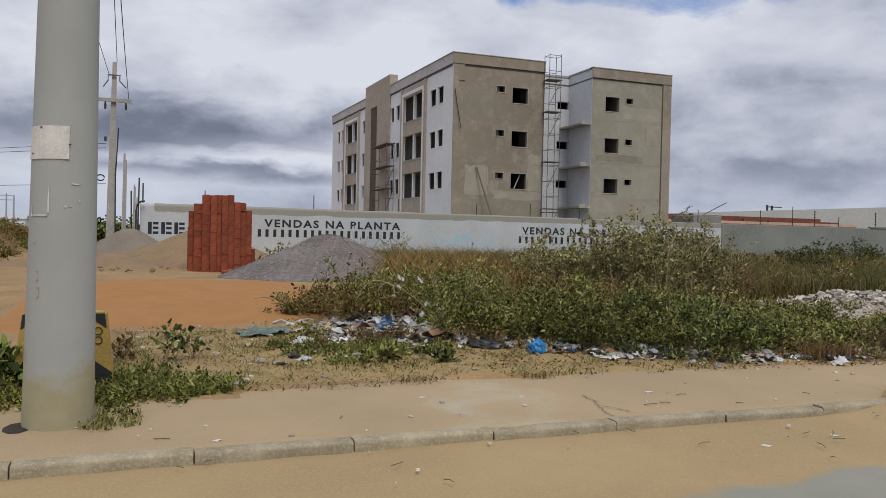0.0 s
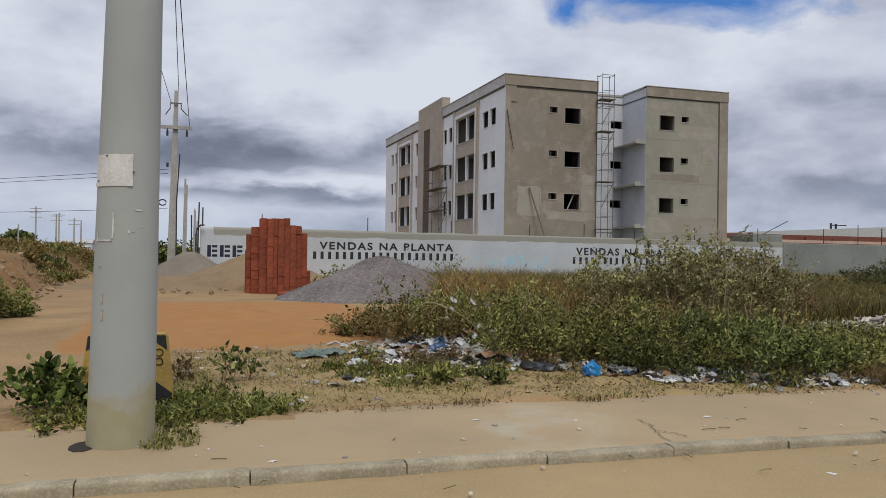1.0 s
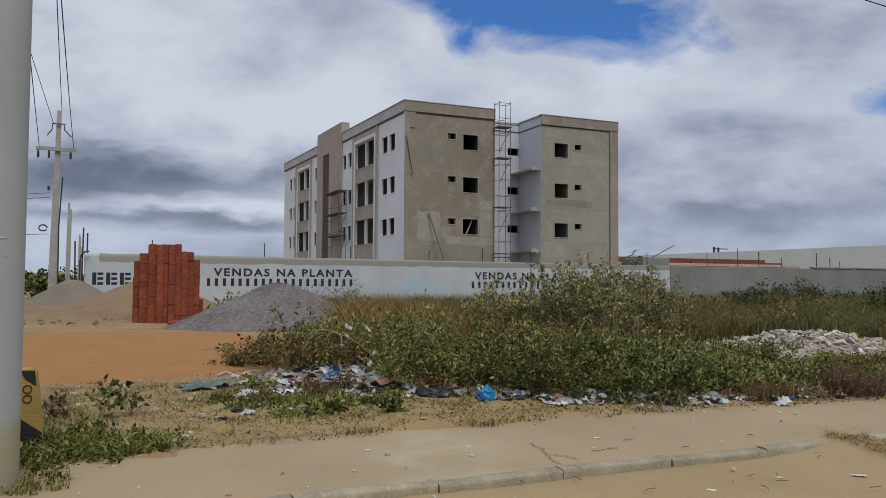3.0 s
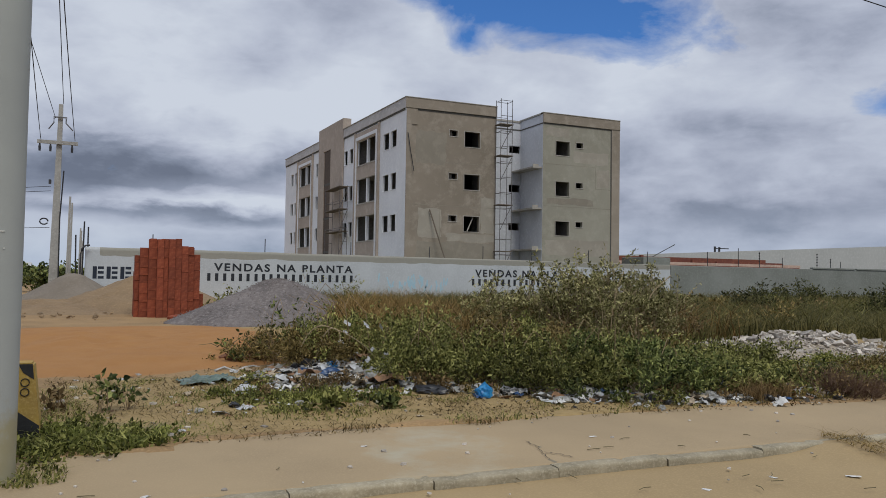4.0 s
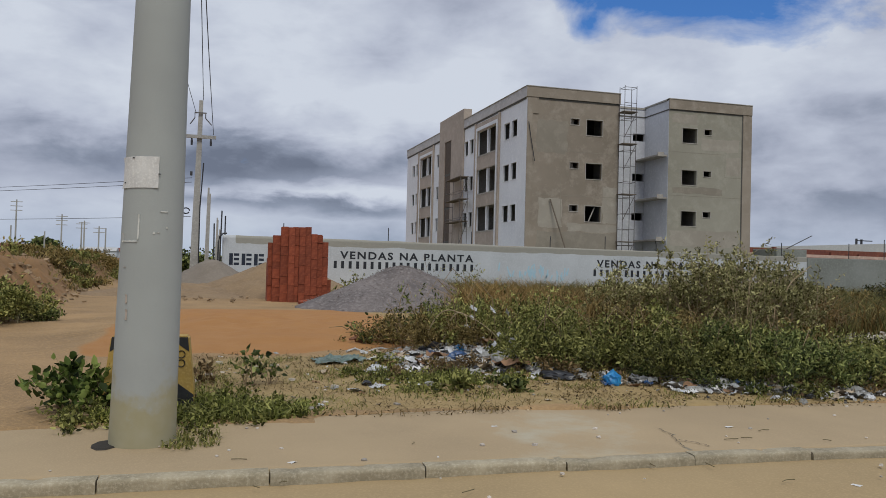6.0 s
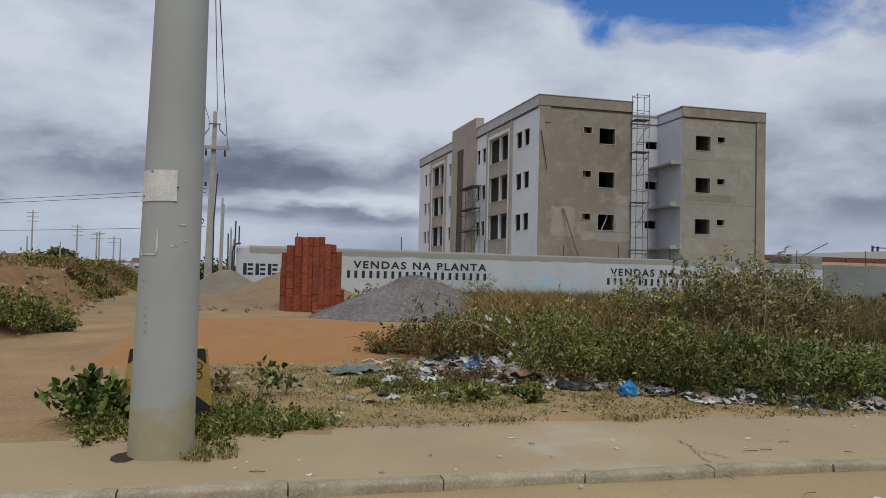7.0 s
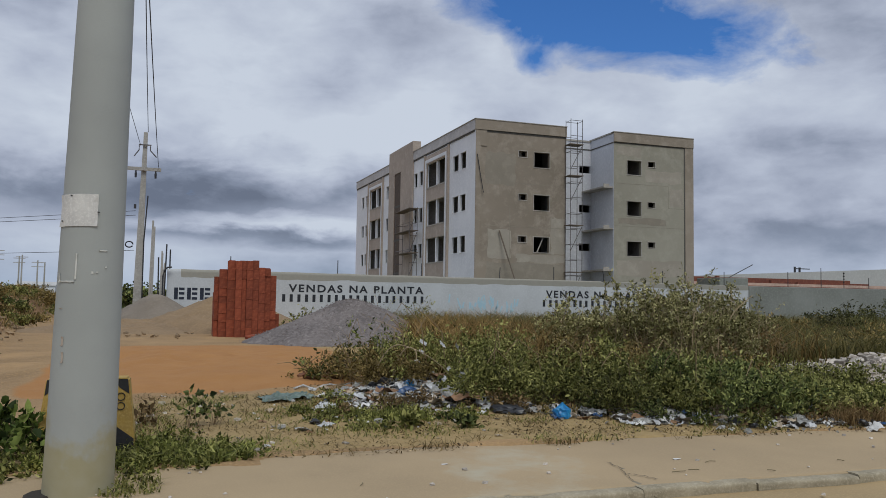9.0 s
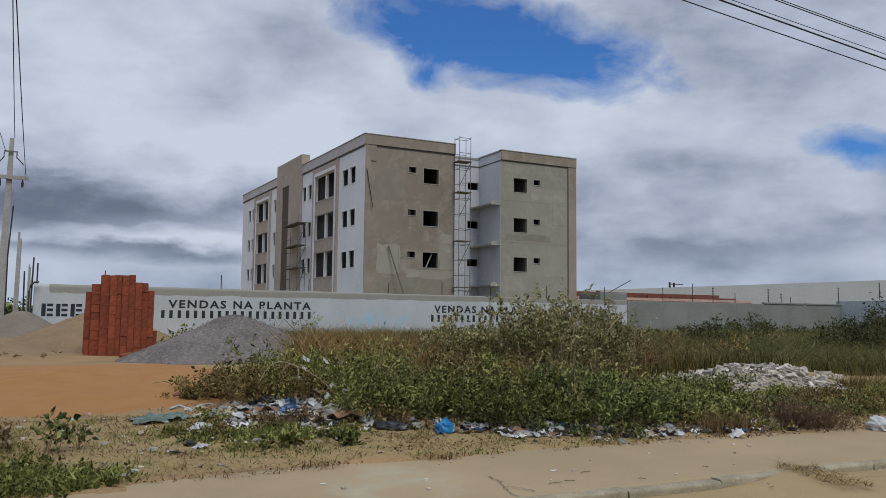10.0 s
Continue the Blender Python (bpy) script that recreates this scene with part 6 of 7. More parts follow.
# low green cover beside the pole and along the pavement
p = scatter(9000, -2.6, 1.1, 6.15, 8.0, lambda x, y: np.exp(-(((x + 0.25) / 0.95) ** 2 + ((y - 6.75) / 0.5) ** 2)) + 0.25 * clump(x, y, 2.2, 2.0) > 0.42)
blades("creeping_weed", rooted(p), 0.06 + 0.10 * rs.rand(len(p)), 0.022, M["leaf_fresh"], "low green creeping weeds beside the pavement", 45, 0.8)
p = scatter(30000, -0.5, 9.5, 6.5, 10.5, lambda x, y: (clump(x, y, 1.6, 5.0) > 0.1) & (y > 6.4 + 0.12 * clump(x, y, 1.0, 1.0)))
blades("sparse_grass", rooted(p), 0.03 + 0.08 * rs.rand(len(p)), 0.011, M["grass_green"], "sparse low grass in littered soil", 46, 0.8)
p = scatter(26000, -0.5, 11.0, 6.4, 10.8, lambda x, y: (clump(x, y, 1.9, 15.0) > -0.05))
blades("dry_litter", rooted(p), 0.03 + 0.07 * rs.rand(len(p)), 0.009, M["grass_dry"], "dry straw and plant litter on the soil", 47, 1.6)
p = scatter(1400, 6.75, 7.3, 6.55, 6.9)
blades("dry_tuft", rooted(p), 0.16 + 0.16 * rs.rand(len(p)), 0.008, M["leaf_dry"], "orange-dry grass tuft at the edge of the pavement", 48, 0.4)
p = scatter(900, 12.7, 13.5, 8.8, 9.5)
blades("dry_tuft", rooted(p), 0.25 + 0.25 * rs.rand(len(p)), 0.010, M["grass_dry"], "straw-coloured tuft beside the rubble", 49, 0.4)
# dead leaves, crumbs and scraps trodden into the soil
p = scatter(16000, -0.4, 11.5, 6.25, 11.4, lambda x, y: (y < np.interp(x, [-0.4, 1.5, 3.0, 11.5], [9.5, 11.2, 11.4, 10.0])) & (clump(x, y, 2.4, 21.0) + 0.35 * (x > 3.0) > 0.12) & (y > 6.42 - 0.25 * (x > 6) + 0.1 * clump(x, y, 2.0, 4.0)))
way = rs.normal(0, 1, (len(p), 3)) * [1, 1, 0.25]
way /= np.linalg.norm(way, axis=1, keepdims=True)
tagged(link("leaf_litter", leaves_mesh("leaf_litter", rooted(p) + [0, 0, 0.028], way, 0.026, rs, 0.6), M["dead_leaf"]), "dead leaves and crumbs trodden into the soil", "leaf litter", kind="stuff")
p = scatter(3000, 2.3, 7.5, 7.6, 12.2, lambda x, y: (y > np.interp(x, [2.3, 3.0, 4.0, 5.0, 7.5], [10.6, 9.3, 8.6, 8.2, 8.2])) & (clump(x, y, 1.2, 41.0) > -0.1))
blades("dry_grass_stalk", rooted(p), 0.5 + 0.55 * rs.rand(len(p)), 0.007, M["grass_dry"], "straw-coloured stalks standing among the shrubs", 54, 0.35)
# pale bits of paper and plastic too small to count
q = np.concatenate([np.stack([rs.normal(2.55, 0.5, 700), rs.normal(9.1, 0.5, 700)], 1), np.stack([rs.uniform(3.3, 8.4, 1500), np.zeros(1500)], 1)])
q[700:, 1] = [shrub_front(a) - 0.02 - abs(rs.normal(0, 0.3)) for a in q[700:, 0]]
way = rs.normal(0, 1, (len(q), 3)) * [1, 1, 0.35]
way /= np.linalg.norm(way, axis=1, keepdims=True)
tagged(link("litter_bits", leaves_mesh("litter_bits", rooted(q) + [0, 0, 0.04], way, 0.052, rs, 0.7), M["scraps"]), "small pale bits of paper and plastic in the dirt", "litter", kind="stuff")
# straw lying on the kerb and the pavement
p = scatter(2600, 5.5, 6.6, 3.9, 5.2, lambda x, y: ((x - 6.0 - 0.15 * (4.6 - y)) / 0.22) ** 2 + ((y - 4.6) / 0.42) ** 2 + 0.5 * clump(x, y, 3.0, 1.0) < 0.8)
blades("loose_straw", np.stack([p[:, 0], p[:, 1], np.where(p[:, 1] > 4.75, 0.11, 0.05 + 0.06 * smoothstep(4.2, 4.75, p[:, 1]))], 1), 0.03 + 0.03 * rs.rand(len(p)), 0.007, M["grass_dry"], "loose straw and cut weeds lying over the kerb", 50, 3.0)
# grass on the earth bank
p = scatter(26000, -16.0, -3.2, 15.5, 60.0, lambda x, y: (x < bank_foot(y) - np.where(y < 27, 1.5, 0.2)) & (clump(x, y, 0.7, 31.0) > -0.05))
blades("bank_grass", rooted(p), 0.18 + 0.25 * rs.rand(len(p)), 0.03, M["grass_dry"], "dry grass growing over the earth bank", 52, 0.6)
p = scatter(12000, -16.0, -3.2, 15.5, 60.0, lambda x, y: (x < bank_foot(y) - np.where(y < 27, 1.4, 0.1)) & (clump(x, y, 0.5, 35.0) > -0.1))
blades("bank_grass", rooted(p), 0.18 + 0.25 * rs.rand(len(p)), 0.03, M["grass_green"], "green weeds growing over the earth bank", 53, 0.6)
# bare soil by the foot of the pole, with weeds
p = scatter(900, -1.0, -0.1, 5.35, 6.2, lambda x, y: (np.hypot(x + 0.62, y - 5.74) > 0.24) & (x > -0.62 + 0.3 * (6.0 - y)) & (np.hypot(x + 0.3, y - 5.72) < 0.28))
blades("pole_weed", np.stack([p[:, 0], p[:, 1], np.full(len(p), 0.10)], 1), 0.03 + 0.05 * rs.rand(len(p)), 0.014, M["grass_green"], "small weeds at the foot of the pole", 51, 1.0)

# distant tree line and scrub beyond the side street
for k in range(46):
    a = radians(rng.uniform(-32, 2))
    d = rng.uniform(130, 330)
    x, y = math.sin(a) * d, math.cos(a) * d
    if x > -4 and y < 200:
        continue
    seed_ = 700 + k
    r_, h_ = rng.uniform(2.0, 5.0), rng.uniform(1.0, 2.4) * (1.6 if rng.random() < 0.2 else 1.0)
    rs2 = np.random.RandomState(seed_)
    tree = thing("tree", (x, y, 0.1), "distant dark green tree on the horizon", "tree", "distant trees")
    limb = arcs(rs2, 8, (0, 0, 0), 0.2, r_ * 0.8, h_ * 0.8)
    link("trunk", stems_mesh("trunk", limb, np.full(8, 0.12)), M["stem"], tree)
    n = 700
    q = rs2.normal(0, 1, (n, 3))
    q = q / np.linalg.norm(q, axis=1, keepdims=True) * rs2.uniform(0.3, 1, (n, 1)) ** 0.4 * [r_, r_, h_ * 0.45] * (0.8 + 0.3 * np.sin(q[:, :1] * 3 + k)) + [0, 0, h_ * 0.6]
    w = rs2.normal(0, 1, (n, 3))
    w /= np.linalg.norm(w, axis=1, keepdims=True)
    q[:, 2] = np.maximum(q[:, 2], 0.0)
    link("crown", leaves_mesh("crown", q, w, 0.75, rs2, 0.7), M["leaf_dark"], tree)
# one nearer tree on the bank's skyline
for k, (x, y, r_, h_) in enumerate(((-26.6, 122.0, 2.4, 3.1),)):
    shrub(x, y, r_, h_, 30, 2200, 0.5, M["leaf_dark"], M["stem"], "round dark tree standing on the bank skyline", 690, 0.2, 0.5, group="distant trees", thick=0.08, narrow=0.7)
# hedge at the end of the side street
shrub(-3.6, 60.0, 1.6, 2.3, 30, 1500, 0.25, M["leaf_dark"], M["stem"], "dark hedge bush beside the side street", 695, 0.1, 0.3, group="bushes on the side street", thick=0.03, narrow=0.7)
shrub(-1.4, 72.0, 1.4, 2.6, 30, 1500, 0.25, M["leaf_dark"], M["stem"], "dark hedge bush beside the side street", 696, 0.1, 0.3, group="bushes on the side street", thick=0.03, narrow=0.7)


# ---- rubble and litter ----
def chunk_mesh(seed_, w, d, h):
    rs_ = random.Random(seed_)
    bm = boxed(-w / 2, w / 2, -d / 2, d / 2, -h * 0.3, h * 0.7)
    for v in bm.verts:
        v.co += Vector((rs_.uniform(-0.2, 0.2) * w, rs_.uniform(-0.2, 0.2) * d, rs_.uniform(-0.2, 0.2) * h))
    bmesh.ops.bevel(bm, geom=list(bm.edges), offset=min(w, d, h) * 0.08, segments=1, affect="EDGES")
    bmesh.ops.recalc_face_normals(bm, faces=bm.faces)
    mesh = bpy.data.meshes.new("chunk")
    bm.to_mesh(mesh)
    bm.free()
    mesh.materials.append(M["rubble"])
    return mesh


rubble = thing("rubble_heap", (0, 0, 0), "low heap of broken plaster and concrete rubble in the weeds", "rubble")
rng = random.Random(33)
chunks = [chunk_mesh(k, rng.uniform(0.07, 0.26), rng.uniform(0.05, 0.16), rng.uniform(0.025, 0.07)) for k in range(18)]
for k in range(300):
    a, r = rng.uniform(0, 6.2832), math.sqrt(rng.random())
    x, y = 11.5 + 2.3 * r * math.cos(a) + rng.gauss(0, 0.2), 10.4 + 1.15 * r * math.sin(a) + rng.gauss(0, 0.15)
    piece = link("chunk", rng.choice(chunks), None, rubble)
    s = 0.3 + 1.0 * rng.random() ** 2
    piece.matrix_basis = pose(x, y, lot_at(x, y) + 0.27 * max(0.0, 1 - r) + 0.03, rng.uniform(-25, 25), rng.uniform(-25, 25), rng.uniform(0, 360)) @ Matrix.Diagonal((s, s, s, 1))
dust_heap, dust_verts = heap("rubble_mound", 11.5, 10.4, 2.9, 1.6, 0.32, M["rubble_dust"], "dusty mound of broken plaster under the rubble", "rubble", 1.0, 0.08, 19.0, 0.14)
rs3 = np.random.RandomState(77)
bits = dust_verts[rs3.randint(1, len(dust_verts), 4000)] + rs3.normal(0, 0.06, (4000, 3)) * [1, 1, 0.3]
bv = bits[:, None] + octa[None] * rs3.uniform(0.012, 0.05, (4000, 1, 1)) * rs3.uniform(0.5, 1.3, (4000, 6, 1)) * [1, 1, 0.55]
bf = (np.arange(4000) * 6)[:, None, None] + ofaces[None]
tagged(link("rubble_grain", quick_mesh("rubble_grain", bv.reshape(-1, 3), bf.reshape(-1, 3)), M["rubble_bits"], dust_heap), kind="stuff")
tail = thing("rubble_heap", (0, 0, 0), "thin spread of pale rubble running into the weeds", "rubble")
for k in range(120):
    x, y = rng.uniform(9.8, 14.0), rng.gauss(11.6, 0.5)
    piece = link("chunk", rng.choice(chunks), None, tail)
    piece.matrix_basis = pose(x, y, lot_at(x, y) + 0.02, rng.uniform(-25, 25), rng.uniform(-25, 25), rng.uniform(0, 360))


def sheet_mesh(seed_, w, d, crumple, n=7):
    """A crumpled piece of plastic, paper or card, with an uneven outline."""
    verts, faces = [], []
    for j in range(n):
        for i in range(n):
            u, v = i / (n - 1) - 0.5, j / (n - 1) - 0.5
            k = 1 + 0.25 * fbm(u * 3, v * 3, 1.0, seed_)
            z = crumple * (0.9 * abs(fbm(u * 2.2 + 5, v * 2.2, 1.0, seed_ + 3.0)) + 0.3 * abs(fbm(u * 5, v * 5, 1.0, seed_ + 9.0)) + 0.25 * (u + 0.5)) * (1 - 0.5 * (u * u + v * v))
            verts.append((u * w * k, v * d * k, max(z, 0.0) + 0.006))
    for j in range(n - 1):
        for i in range(n - 1):
            faces.append((j * n + i, j * n + i + 1, (j + 1) * n + i + 1, (j + 1) * n + i))
    return quick_mesh("sheet", verts, faces)


def bag_mesh(seed_, w, d, h, n=12, knot=False):
    """A slack bag: a squashed ball with deep folds and, if tied, a twisted neck."""
    bm = bmesh.new()
    bmesh.ops.create_icosphere(bm, subdivisions=3, radius=1.0)
    for v in bm.verts:
        f = 1 + 0.32 * noise.fractal(v.co * 1.6 + Vector((seed_, 0, 0)), 0.8, 2.2, 4) - 0.12 * abs(noise.noise(v.co * 4.5 + Vector((0, seed_, 0))))
        v.co = v.co * f
        if knot and v.co.z > 0.75:
            v.co.x *= 0.45
            v.co.y *= 0.45
            v.co.z *= 1.25
        v.co = Vector((v.co.x * w / 2, v.co.y * d / 2, max(v.co.z, -0.55) * h / 1.6 + h * 0.32))
    mesh = bpy.data.meshes.new("bag")
    bm.to_mesh(mesh)
    bm.free()
    return mesh


def litter(name, mesh, mat, x, y, label, category, lift=0.0, tilt=0.0, turn=None, scale=1.0, group="litter on the waste ground"):
    key = mesh.name + mat.name
    if key not in litter_cache:
        m = mesh.copy()
        m.materials.append(mat)
        litter_cache[key] = m
    ob = new(name, litter_cache[key])
    ob.matrix_world = pose(x, y, lot_at(x, y) + lift, tilt, tilt * 0.5, rng.uniform(0, 360) if turn is None else turn) @ Matrix.Diagonal((scale, scale, scale, 1))
    return tagged(ob, label, category, group)


litter_cache = {}
sheets = [sheet_mesh(k * 1.7, rng.uniform(0.12, 0.26), rng.uniform(0.08, 0.18), rng.uniform(0.04, 0.12)) for k in range(9)]
bags = [bag_mesh(k * 2.3, rng.uniform(0.14, 0.24), rng.uniform(0.12, 0.18), rng.uniform(0.05, 0.09)) for k in range(7)]
KINDS = (("plastic_scrap", "plastic_white", "crumpled white plastic scrap lying in the dirt", "litter", 0), ("plastic_wrapper", "plastic_grey", "crumpled greyish plastic wrapper lying in the dirt", "litter", 0), ("paper_scrap", "paper", "torn pale paper scrap lying in the dirt", "litter", 0), ("plastic_bag", "plastic_white", "small white plastic bag lying in the weeds", "bag", 1), ("plastic_bag", "plastic_grey", "small greyish plastic bag lying in the weeds", "bag", 1), ("cardboard_scrap", "cardboard_pale", "bleached cardboard scrap lying in the dirt", "litter", 0), ("cardboard_scrap", "cardboard", "brown cardboard scrap lying in the dirt", "litter", 0), ("plastic_scrap", "plastic_navy", "navy plastic scrap lying in the dirt", "litter", 0), ("plastic_bag", "plastic_black", "torn black plastic bag lying in the weeds", "bag", 1))
WEIGHTS = (30, 20, 18, 6, 5, 16, 12, 3, 7)


def strew(n, place, small=0.45, large=1.1):
    for _ in range(n):
        name, mat, label, category, full = rng.choices(KINDS, WEIGHTS)[0]
        x, y = place()
        litter(name, rng.choice(bags if full else sheets), M[mat], x, y, label, category, 0.0, rng.uniform(-10, 40), None, rng.uniform(small, large))


def strip_place():
    x = rng.uniform(3.3, 8.2)
    return x, shrub_front(x) - 0.03 - abs(rng.gauss(0.0, 0.30))


strew(160, lambda: (rng.gauss(2.6, 0.5), rng.gauss(9.15, 0.5)), 0.25, 0.8)
strew(100, lambda: (rng.gauss(2.45, 0.42), rng.gauss(9.2, 0.35)), 0.35, 0.9)
strew(44, lambda: (rng.gauss(2.7, 0.35), rng.gauss(9.3, 0.35)), 0.8, 1.6)
strew(130, lambda: (rng.gauss(2.75, 0.42), rng.gauss(9.5, 0.5)), 0.5, 1.15)
strew(120, strip_place, 0.5, 1.2)
strew(22, lambda: (rng.gauss(1.9, 0.5), rng.gauss(8.2, 0.35)), 0.3, 0.8)


strew(110, strip_place, 0.25, 0.7)
strew(100, strip_place, 0.45, 0.95)
strew(60, lambda: (rng.gauss(5.1, 0.5), 7.35 + rng.gauss(0, 0.14)), 0.3, 0.85)
strew(50, lambda: (rng.uniform(-0.2, 3.0), rng.uniform(6.8, 11.0)), 0.15, 0.45)
strew(14, lambda: (rng.uniform(8.4, 11.5), rng.uniform(6.8, 9.0)), 0.25, 0.7)
# the bags that stand out
litter("plastic_bag", bag_mesh(3.3, 0.22, 0.18, 0.145, knot=True), M["plastic_blue"], 4.0, 7.78, "bright blue plastic bag at the edge of the weeds", "bag", turn=20)
litter("plastic_bag", bag_mesh(9.1, 0.27, 0.2, 0.26, knot=True), M["plastic_white"], 3.36, 9.1, "large crumpled white plastic bag on the litter", "bag", 0.06, turn=-30)
litter("plastic_bag", bag_mesh(7.7, 0.24, 0.2, 0.15), M["plastic_grey"], 3.05, 8.8, "slack grey plastic bag on the litter", "bag", 0.03)
litter("plastic_bag", bag_mesh(12.7, 0.24, 0.16, 0.09), M["plastic_navy"], 2.62, 9.15, "navy blue plastic bag on the litter", "bag", 0.04)
litter("plastic_bag", bag_mesh(15.2, 0.14, 0.11, 0.07), M["plastic_blue"], 2.70, 9.35, "blue plastic bag among white litter", "bag", 0.05)
litter("cardboard_box", sheet_mesh(21.0, 0.42, 0.24, 0.16), M["cardboard"], 3.12, 8.6, "flattened brown cardboard box on the litter", "box", 0.03)
litter("plastic_bag", bag_mesh(18.2, 0.42, 0.25, 0.1), M["plastic_black"], 3.5, 8.15, "torn black plastic bag at the edge of the weeds", "bag")
litter("plastic_bag", bag_mesh(19.4, 0.6, 0.35, 0.2), M["plastic_black"], 6.9, 7.35, "torn black plastic bag under the weeds", "bag")
litter("plastic_bag", bag_mesh(22.4, 0.3, 0.25, 0.16), M["plastic_white"], 8.98, 6.12, "white plastic bag beside the pavement", "bag")
litter("plastic_bag", bag_mesh(24.4, 0.24, 0.18, 0.13), M["plastic_grey"], 5.1, 7.45, "pale torn plastic bag under the weeds", "bag")
litter("plastic_bag", bag_mesh(27.4, 0.26, 0.16, 0.07), M["plastic_grey"], 4.7, 7.25, "flat white plastic bag at the edge of the weeds", "bag")
litter("plastic_sheet", sheet_mesh(31.0, 0.62, 0.55, 0.13, 18), M["plastic_teal"], 1.27, 9.95, "faded teal plastic sheet crumpled on the soil", "plastic sheet", turn=8)
rag_places = ((3.03, 9.1, 0.89), (3.22, 9.1, 0.88), (3.12, 9.05, 0.62), (3.05, 9.0, 0.50), (2.95, 9.9, 0.52), (2.98, 9.8, 0.66), (3.02, 9.85, 0.78), (2.98, 9.75, 0.42), (5.55, 7.9, 0.42))
for x, y, z in rag_places:
    litter("plastic_rag", sheets[int(z * 10) % 9], M["plastic_white"], x, y, "white plastic rag caught in the weeds", "litter", z - 0.30, 60, None, 0.5, "rags caught in the weeds")
cord = thing("white_cord", (0, 0, 0), "pale cord lying on the soil", "cord")
part("strand", tube(bmesh.new(), [(1.50 + 0.14 * k, 10.85 + 0.1 * math.sin(1.9 * k) + 0.06 * k, 0.15 + 0.03 * math.sin(2.3 * k)) for k in range(9)], 0.018, 5), M["plastic_white"], cord)
# scraps and pebbles on the pavement and in the gutter
for k, (x, y, z, w) in enumerate(((3.95, 5.62, 0.105, 0.06), (0.35, 5.0, 0.105, 0.06), (1.3, 5.0, 0.105, 0.03), (3.9, 4.2, 0.02, 0.07), (3.0, 4.35, 0.02, 0.05), (-0.1, 4.1, 0.02, 0.08), (-0.4, 3.9, 0.02, 0.07), (4.6, 4.3, 0.02, 0.08), (5.2, 4.1, 0.02, 0.09), (2.0, 5.9, 0.105, 0.05))):
    scrap = new("paper_scrap", sheets[k % 9].copy())
    scrap.data.materials.append(M["paper"])
    s = w / 0.2
    scrap.matrix_world = pose(x, y, z - 0.004, 0, 0, 40 * k) @ Matrix.Diagonal((s, s * 0.7, s * 0.25, 1))
    tagged(scrap, "small pale paper scrap lying on the dusty street", "litter", "scraps on the street")
pebble = chunk_mesh(90, 0.05, 0.035, 0.025)
for k in range(60):
    x, y = rng.uniform(-1.2, 7.0), rng.choice((rng.uniform(2.8, 4.7), rng.uniform(4.9, 6.4)))
    s = rng.uniform(0.25, 0.8)
    stone = new("pebble", pebble)
    stone.matrix_world = pose(x, y, (0.102 if y > 4.87 else 0.012 + 0.045 * float(smoothstep(3.6, 4.75, np.array(y)))), 0, 0, rng.uniform(0, 360)) @ Matrix.Diagonal((s, s, s, 1))
    tagged(stone, "small pebble lying on the dusty street", "pebble", "pebbles on the street")
for k in range(26):
    x, y = rng.uniform(0.0, 6.5), rng.uniform(2.9, 5.6)
    z = 0.106 if y > 4.87 else 0.02 + 0.045 * float(smoothstep(3.6, 4.75, np.array(y)))
    a, L = rng.uniform(0, 6.28), rng.uniform(0.04, 0.13)
    twig = part("dry_twig", tube(bmesh.new(), [(0, 0, 0), (L * 0.5, 0.01, 0.004), (L, 0, 0)], 0.003, 4), M["stem"])
    twig.matrix_world = pose(x, y, z, 0, 0, math.degrees(a))
    tagged(twig, "small dry twig lying on the dusty street", "twig", "twigs on the street")
for k in range(36):
    x, y = rng.uniform(-0.5, 3.4), rng.uniform(6.7, 10.5)
    s = rng.uniform(0.4, 1.6)
    stone = new("stone", pebble)
    stone.matrix_world = pose(x, y, lot_at(x, y), 0, 0, rng.uniform(0, 360)) @ Matrix.Diagonal((s, s, s, 1))
    tagged(stone, "small stone lying in trodden soil", "stone", "stones in the soil")
# the broken hole in the pavement at the foot of the pole
# a thin disc lying on the slab; the shade of the hollow is painted
hole = part("pavement_hole", tube(bmesh.new(), [(0, 0, 0.10), (0, 0, 0.106)], [0.12, 0.10], 9), M["hole"], pavement)
hole.matrix_basis = pose(-0.85, 5.66, 0.0) @ Matrix.Diagonal((0.72, 1.3, 1.0, 1))

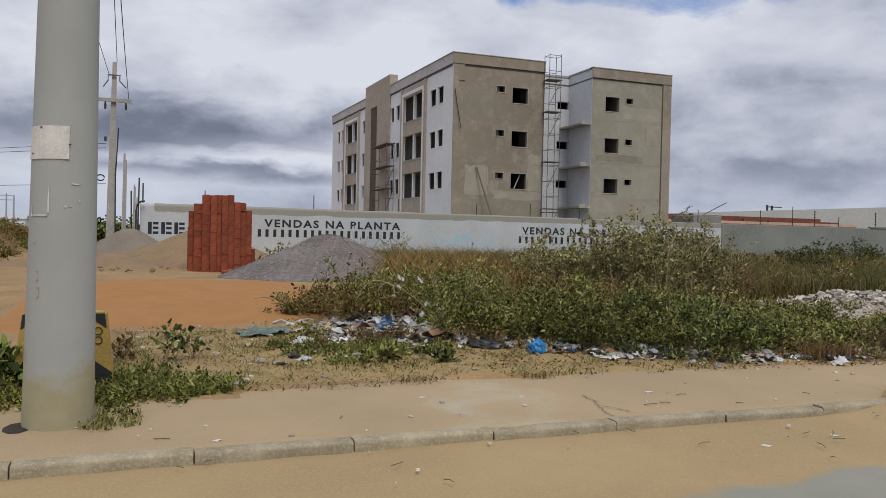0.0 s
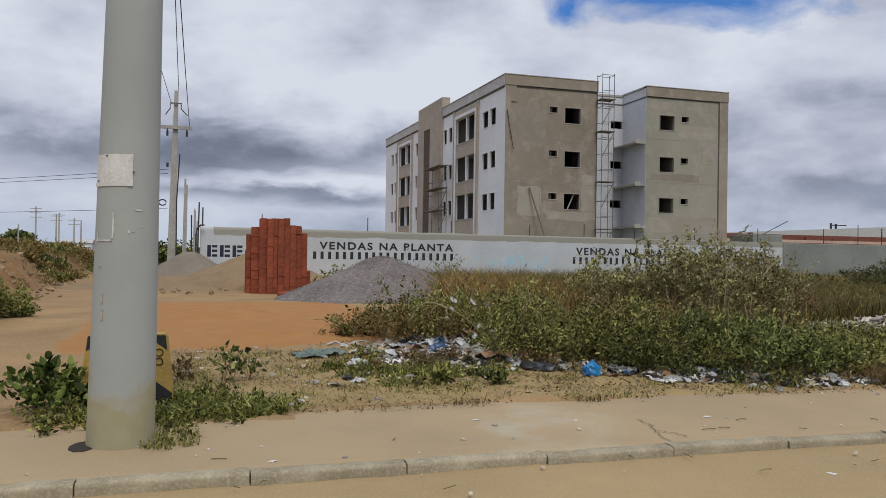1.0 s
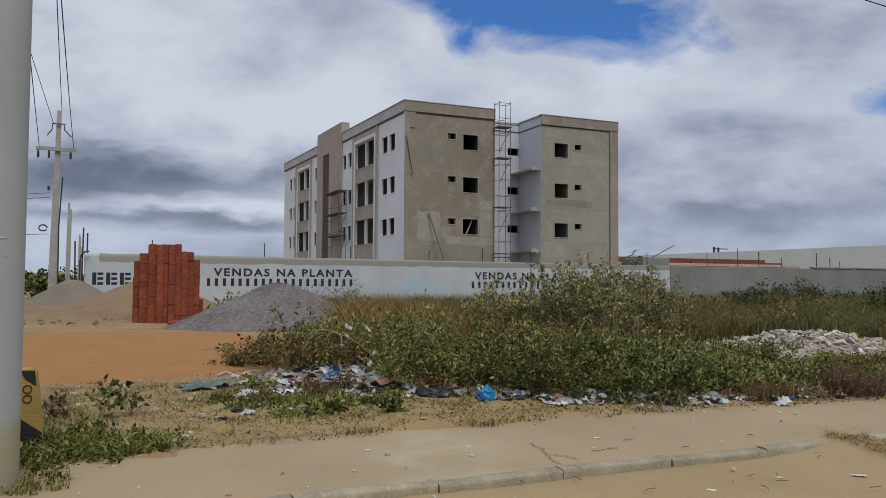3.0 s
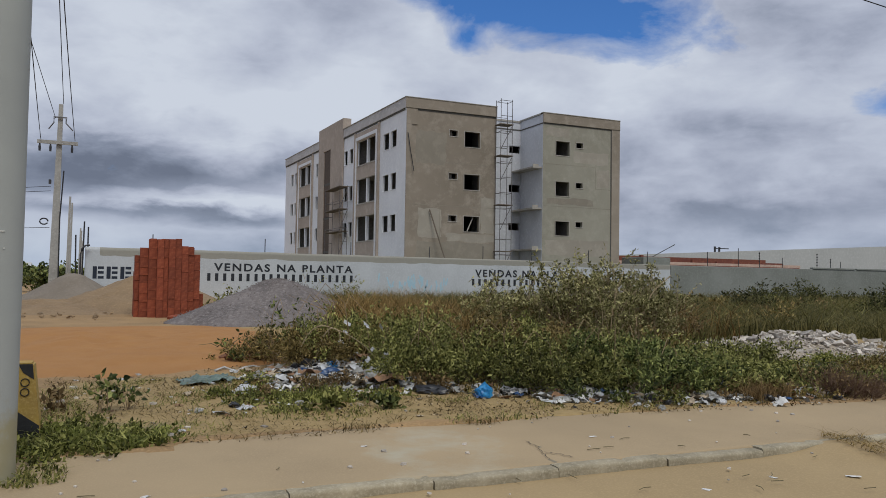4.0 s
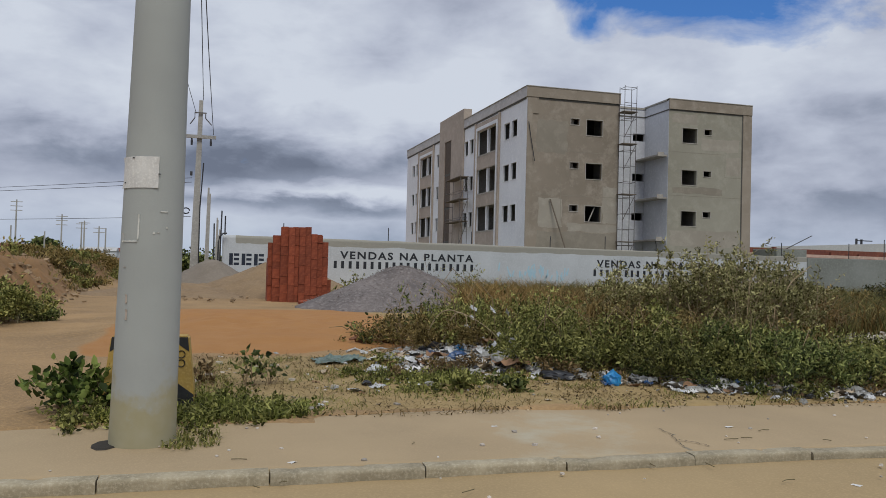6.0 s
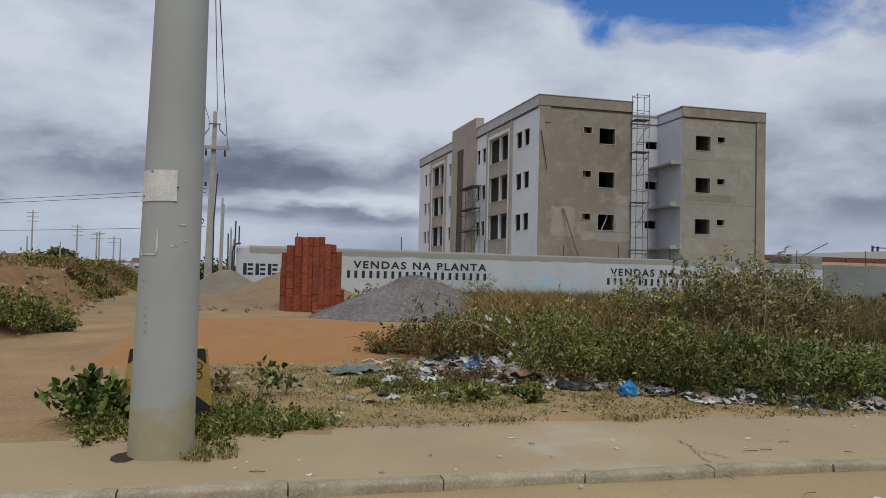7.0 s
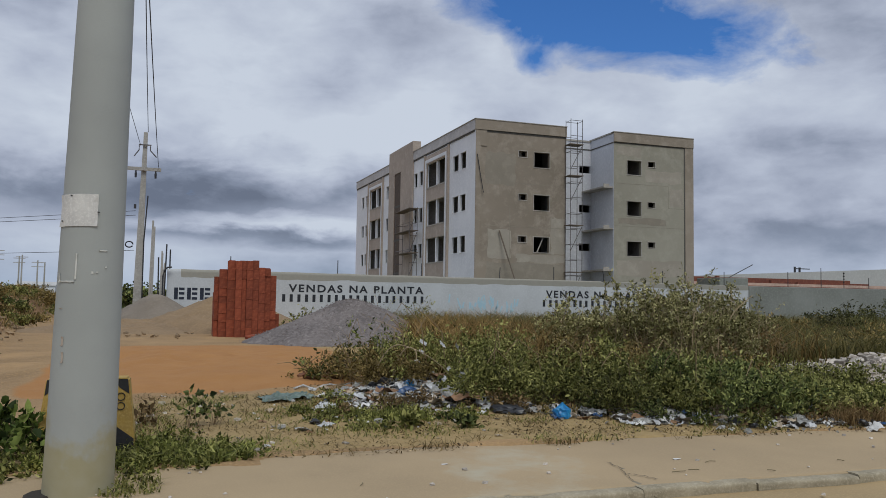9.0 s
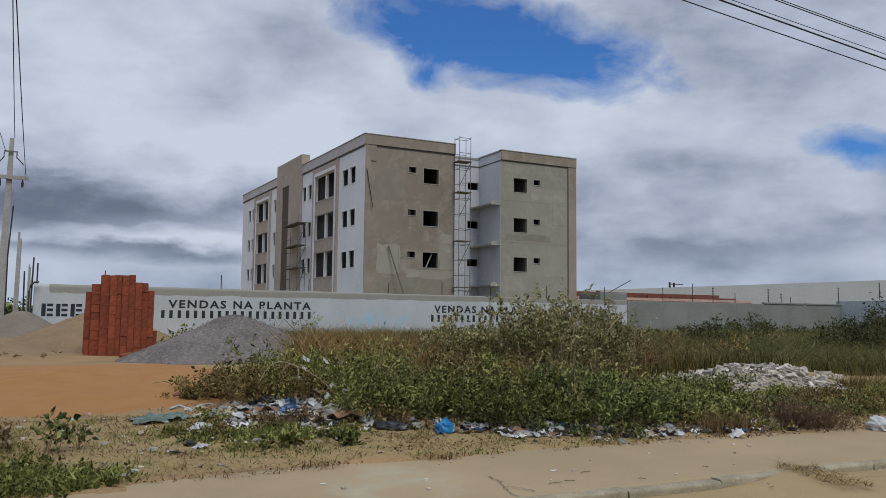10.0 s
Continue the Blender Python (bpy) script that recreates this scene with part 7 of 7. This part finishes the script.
# rust-red clods of earth turned up at the edge of the orange sand, with dead twigs
clod_mesh = chunk_mesh(57, 0.16, 0.12, 0.08)
clod_mesh.materials.clear()
clod_mesh.materials.append(M["clod"])
for k in range(70):
    u = rng.random()
    x, y = 1.85 + 1.0 * u + rng.gauss(0, 0.12), 12.1 + 1.1 * u + rng.gauss(0, 0.22)
    s = rng.uniform(0.35, 1.2)
    clod = new("earth_clod", clod_mesh)
    clod.matrix_world = pose(x, y, lot_at(x, y) + 0.01, rng.uniform(-20, 20), rng.uniform(-20, 20), rng.uniform(0, 360)) @ Matrix.Diagonal((s, s, s * 0.8, 1))
    tagged(clod, "rust-red earth clod lying on orange sand", "clod", "clods on the orange sand")
bank_clod = chunk_mesh(63, 0.3, 0.22, 0.14)
bank_clod.materials.clear()
bank_clod.materials.append(M["sand_lump"])
for k in range(90):
    y = rng.uniform(17.0, 30.0)
    x = float(bank_foot(np.array([y]))[0]) - abs(rng.gauss(0.2, 0.9))
    s = rng.uniform(0.2, 0.7)
    clod = new("earth_clod", bank_clod)
    clod.matrix_world = pose(x, y, lot_at(x, y) + 0.01, rng.uniform(-30, 30), rng.uniform(-30, 30), rng.uniform(0, 360)) @ Matrix.Diagonal((s, s, s, 1))
    tagged(clod, "brown earth clod fallen down the cut bank", "clod", "clods on the earth bank")
for k in range(7):
    x, y = rng.uniform(1.8, 2.7), rng.uniform(11.9, 14.2)
    bent = [(0, 0, 0.0), (rng.uniform(0.1, 0.25), rng.uniform(-0.06, 0.06), 0.05), (rng.uniform(0.3, 0.55), rng.uniform(-0.1, 0.1), 0.03)]
    branch = part("dead_branch", tube(bmesh.new(), bent, [0.008, 0.006, 0.003], 5), M["stem"])
    branch.matrix_world = pose(x, y, lot_at(x, y) + 0.01, 0, 0, rng.uniform(0, 360))
    tagged(branch, "dead brown branch lying on orange sand", "branch", "branches on the orange sand")

# lumps fallen about the foot of the sand heaps
lump_mesh = chunk_mesh(61, 0.15, 0.11, 0.05)
lump_mesh.materials.clear()
lump_mesh.materials.append(M["sand_lump"])
for k in range(44):
    x, y = rng.uniform(-4.5, 1.2), rng.gauss(27.0, 2.0)
    s = rng.uniform(0.3, 1.1)
    lump = new("sand_lump", lump_mesh)
    lump.matrix_world = pose(x, y, lot_at(x, y) + 0.04, rng.uniform(-20, 20), rng.uniform(-20, 20), rng.uniform(0, 360)) @ Matrix.Diagonal((s, s, s, 1))
    tagged(lump, "brown earth lump lying on trodden sand", "lump", "lumps about the sand heaps")
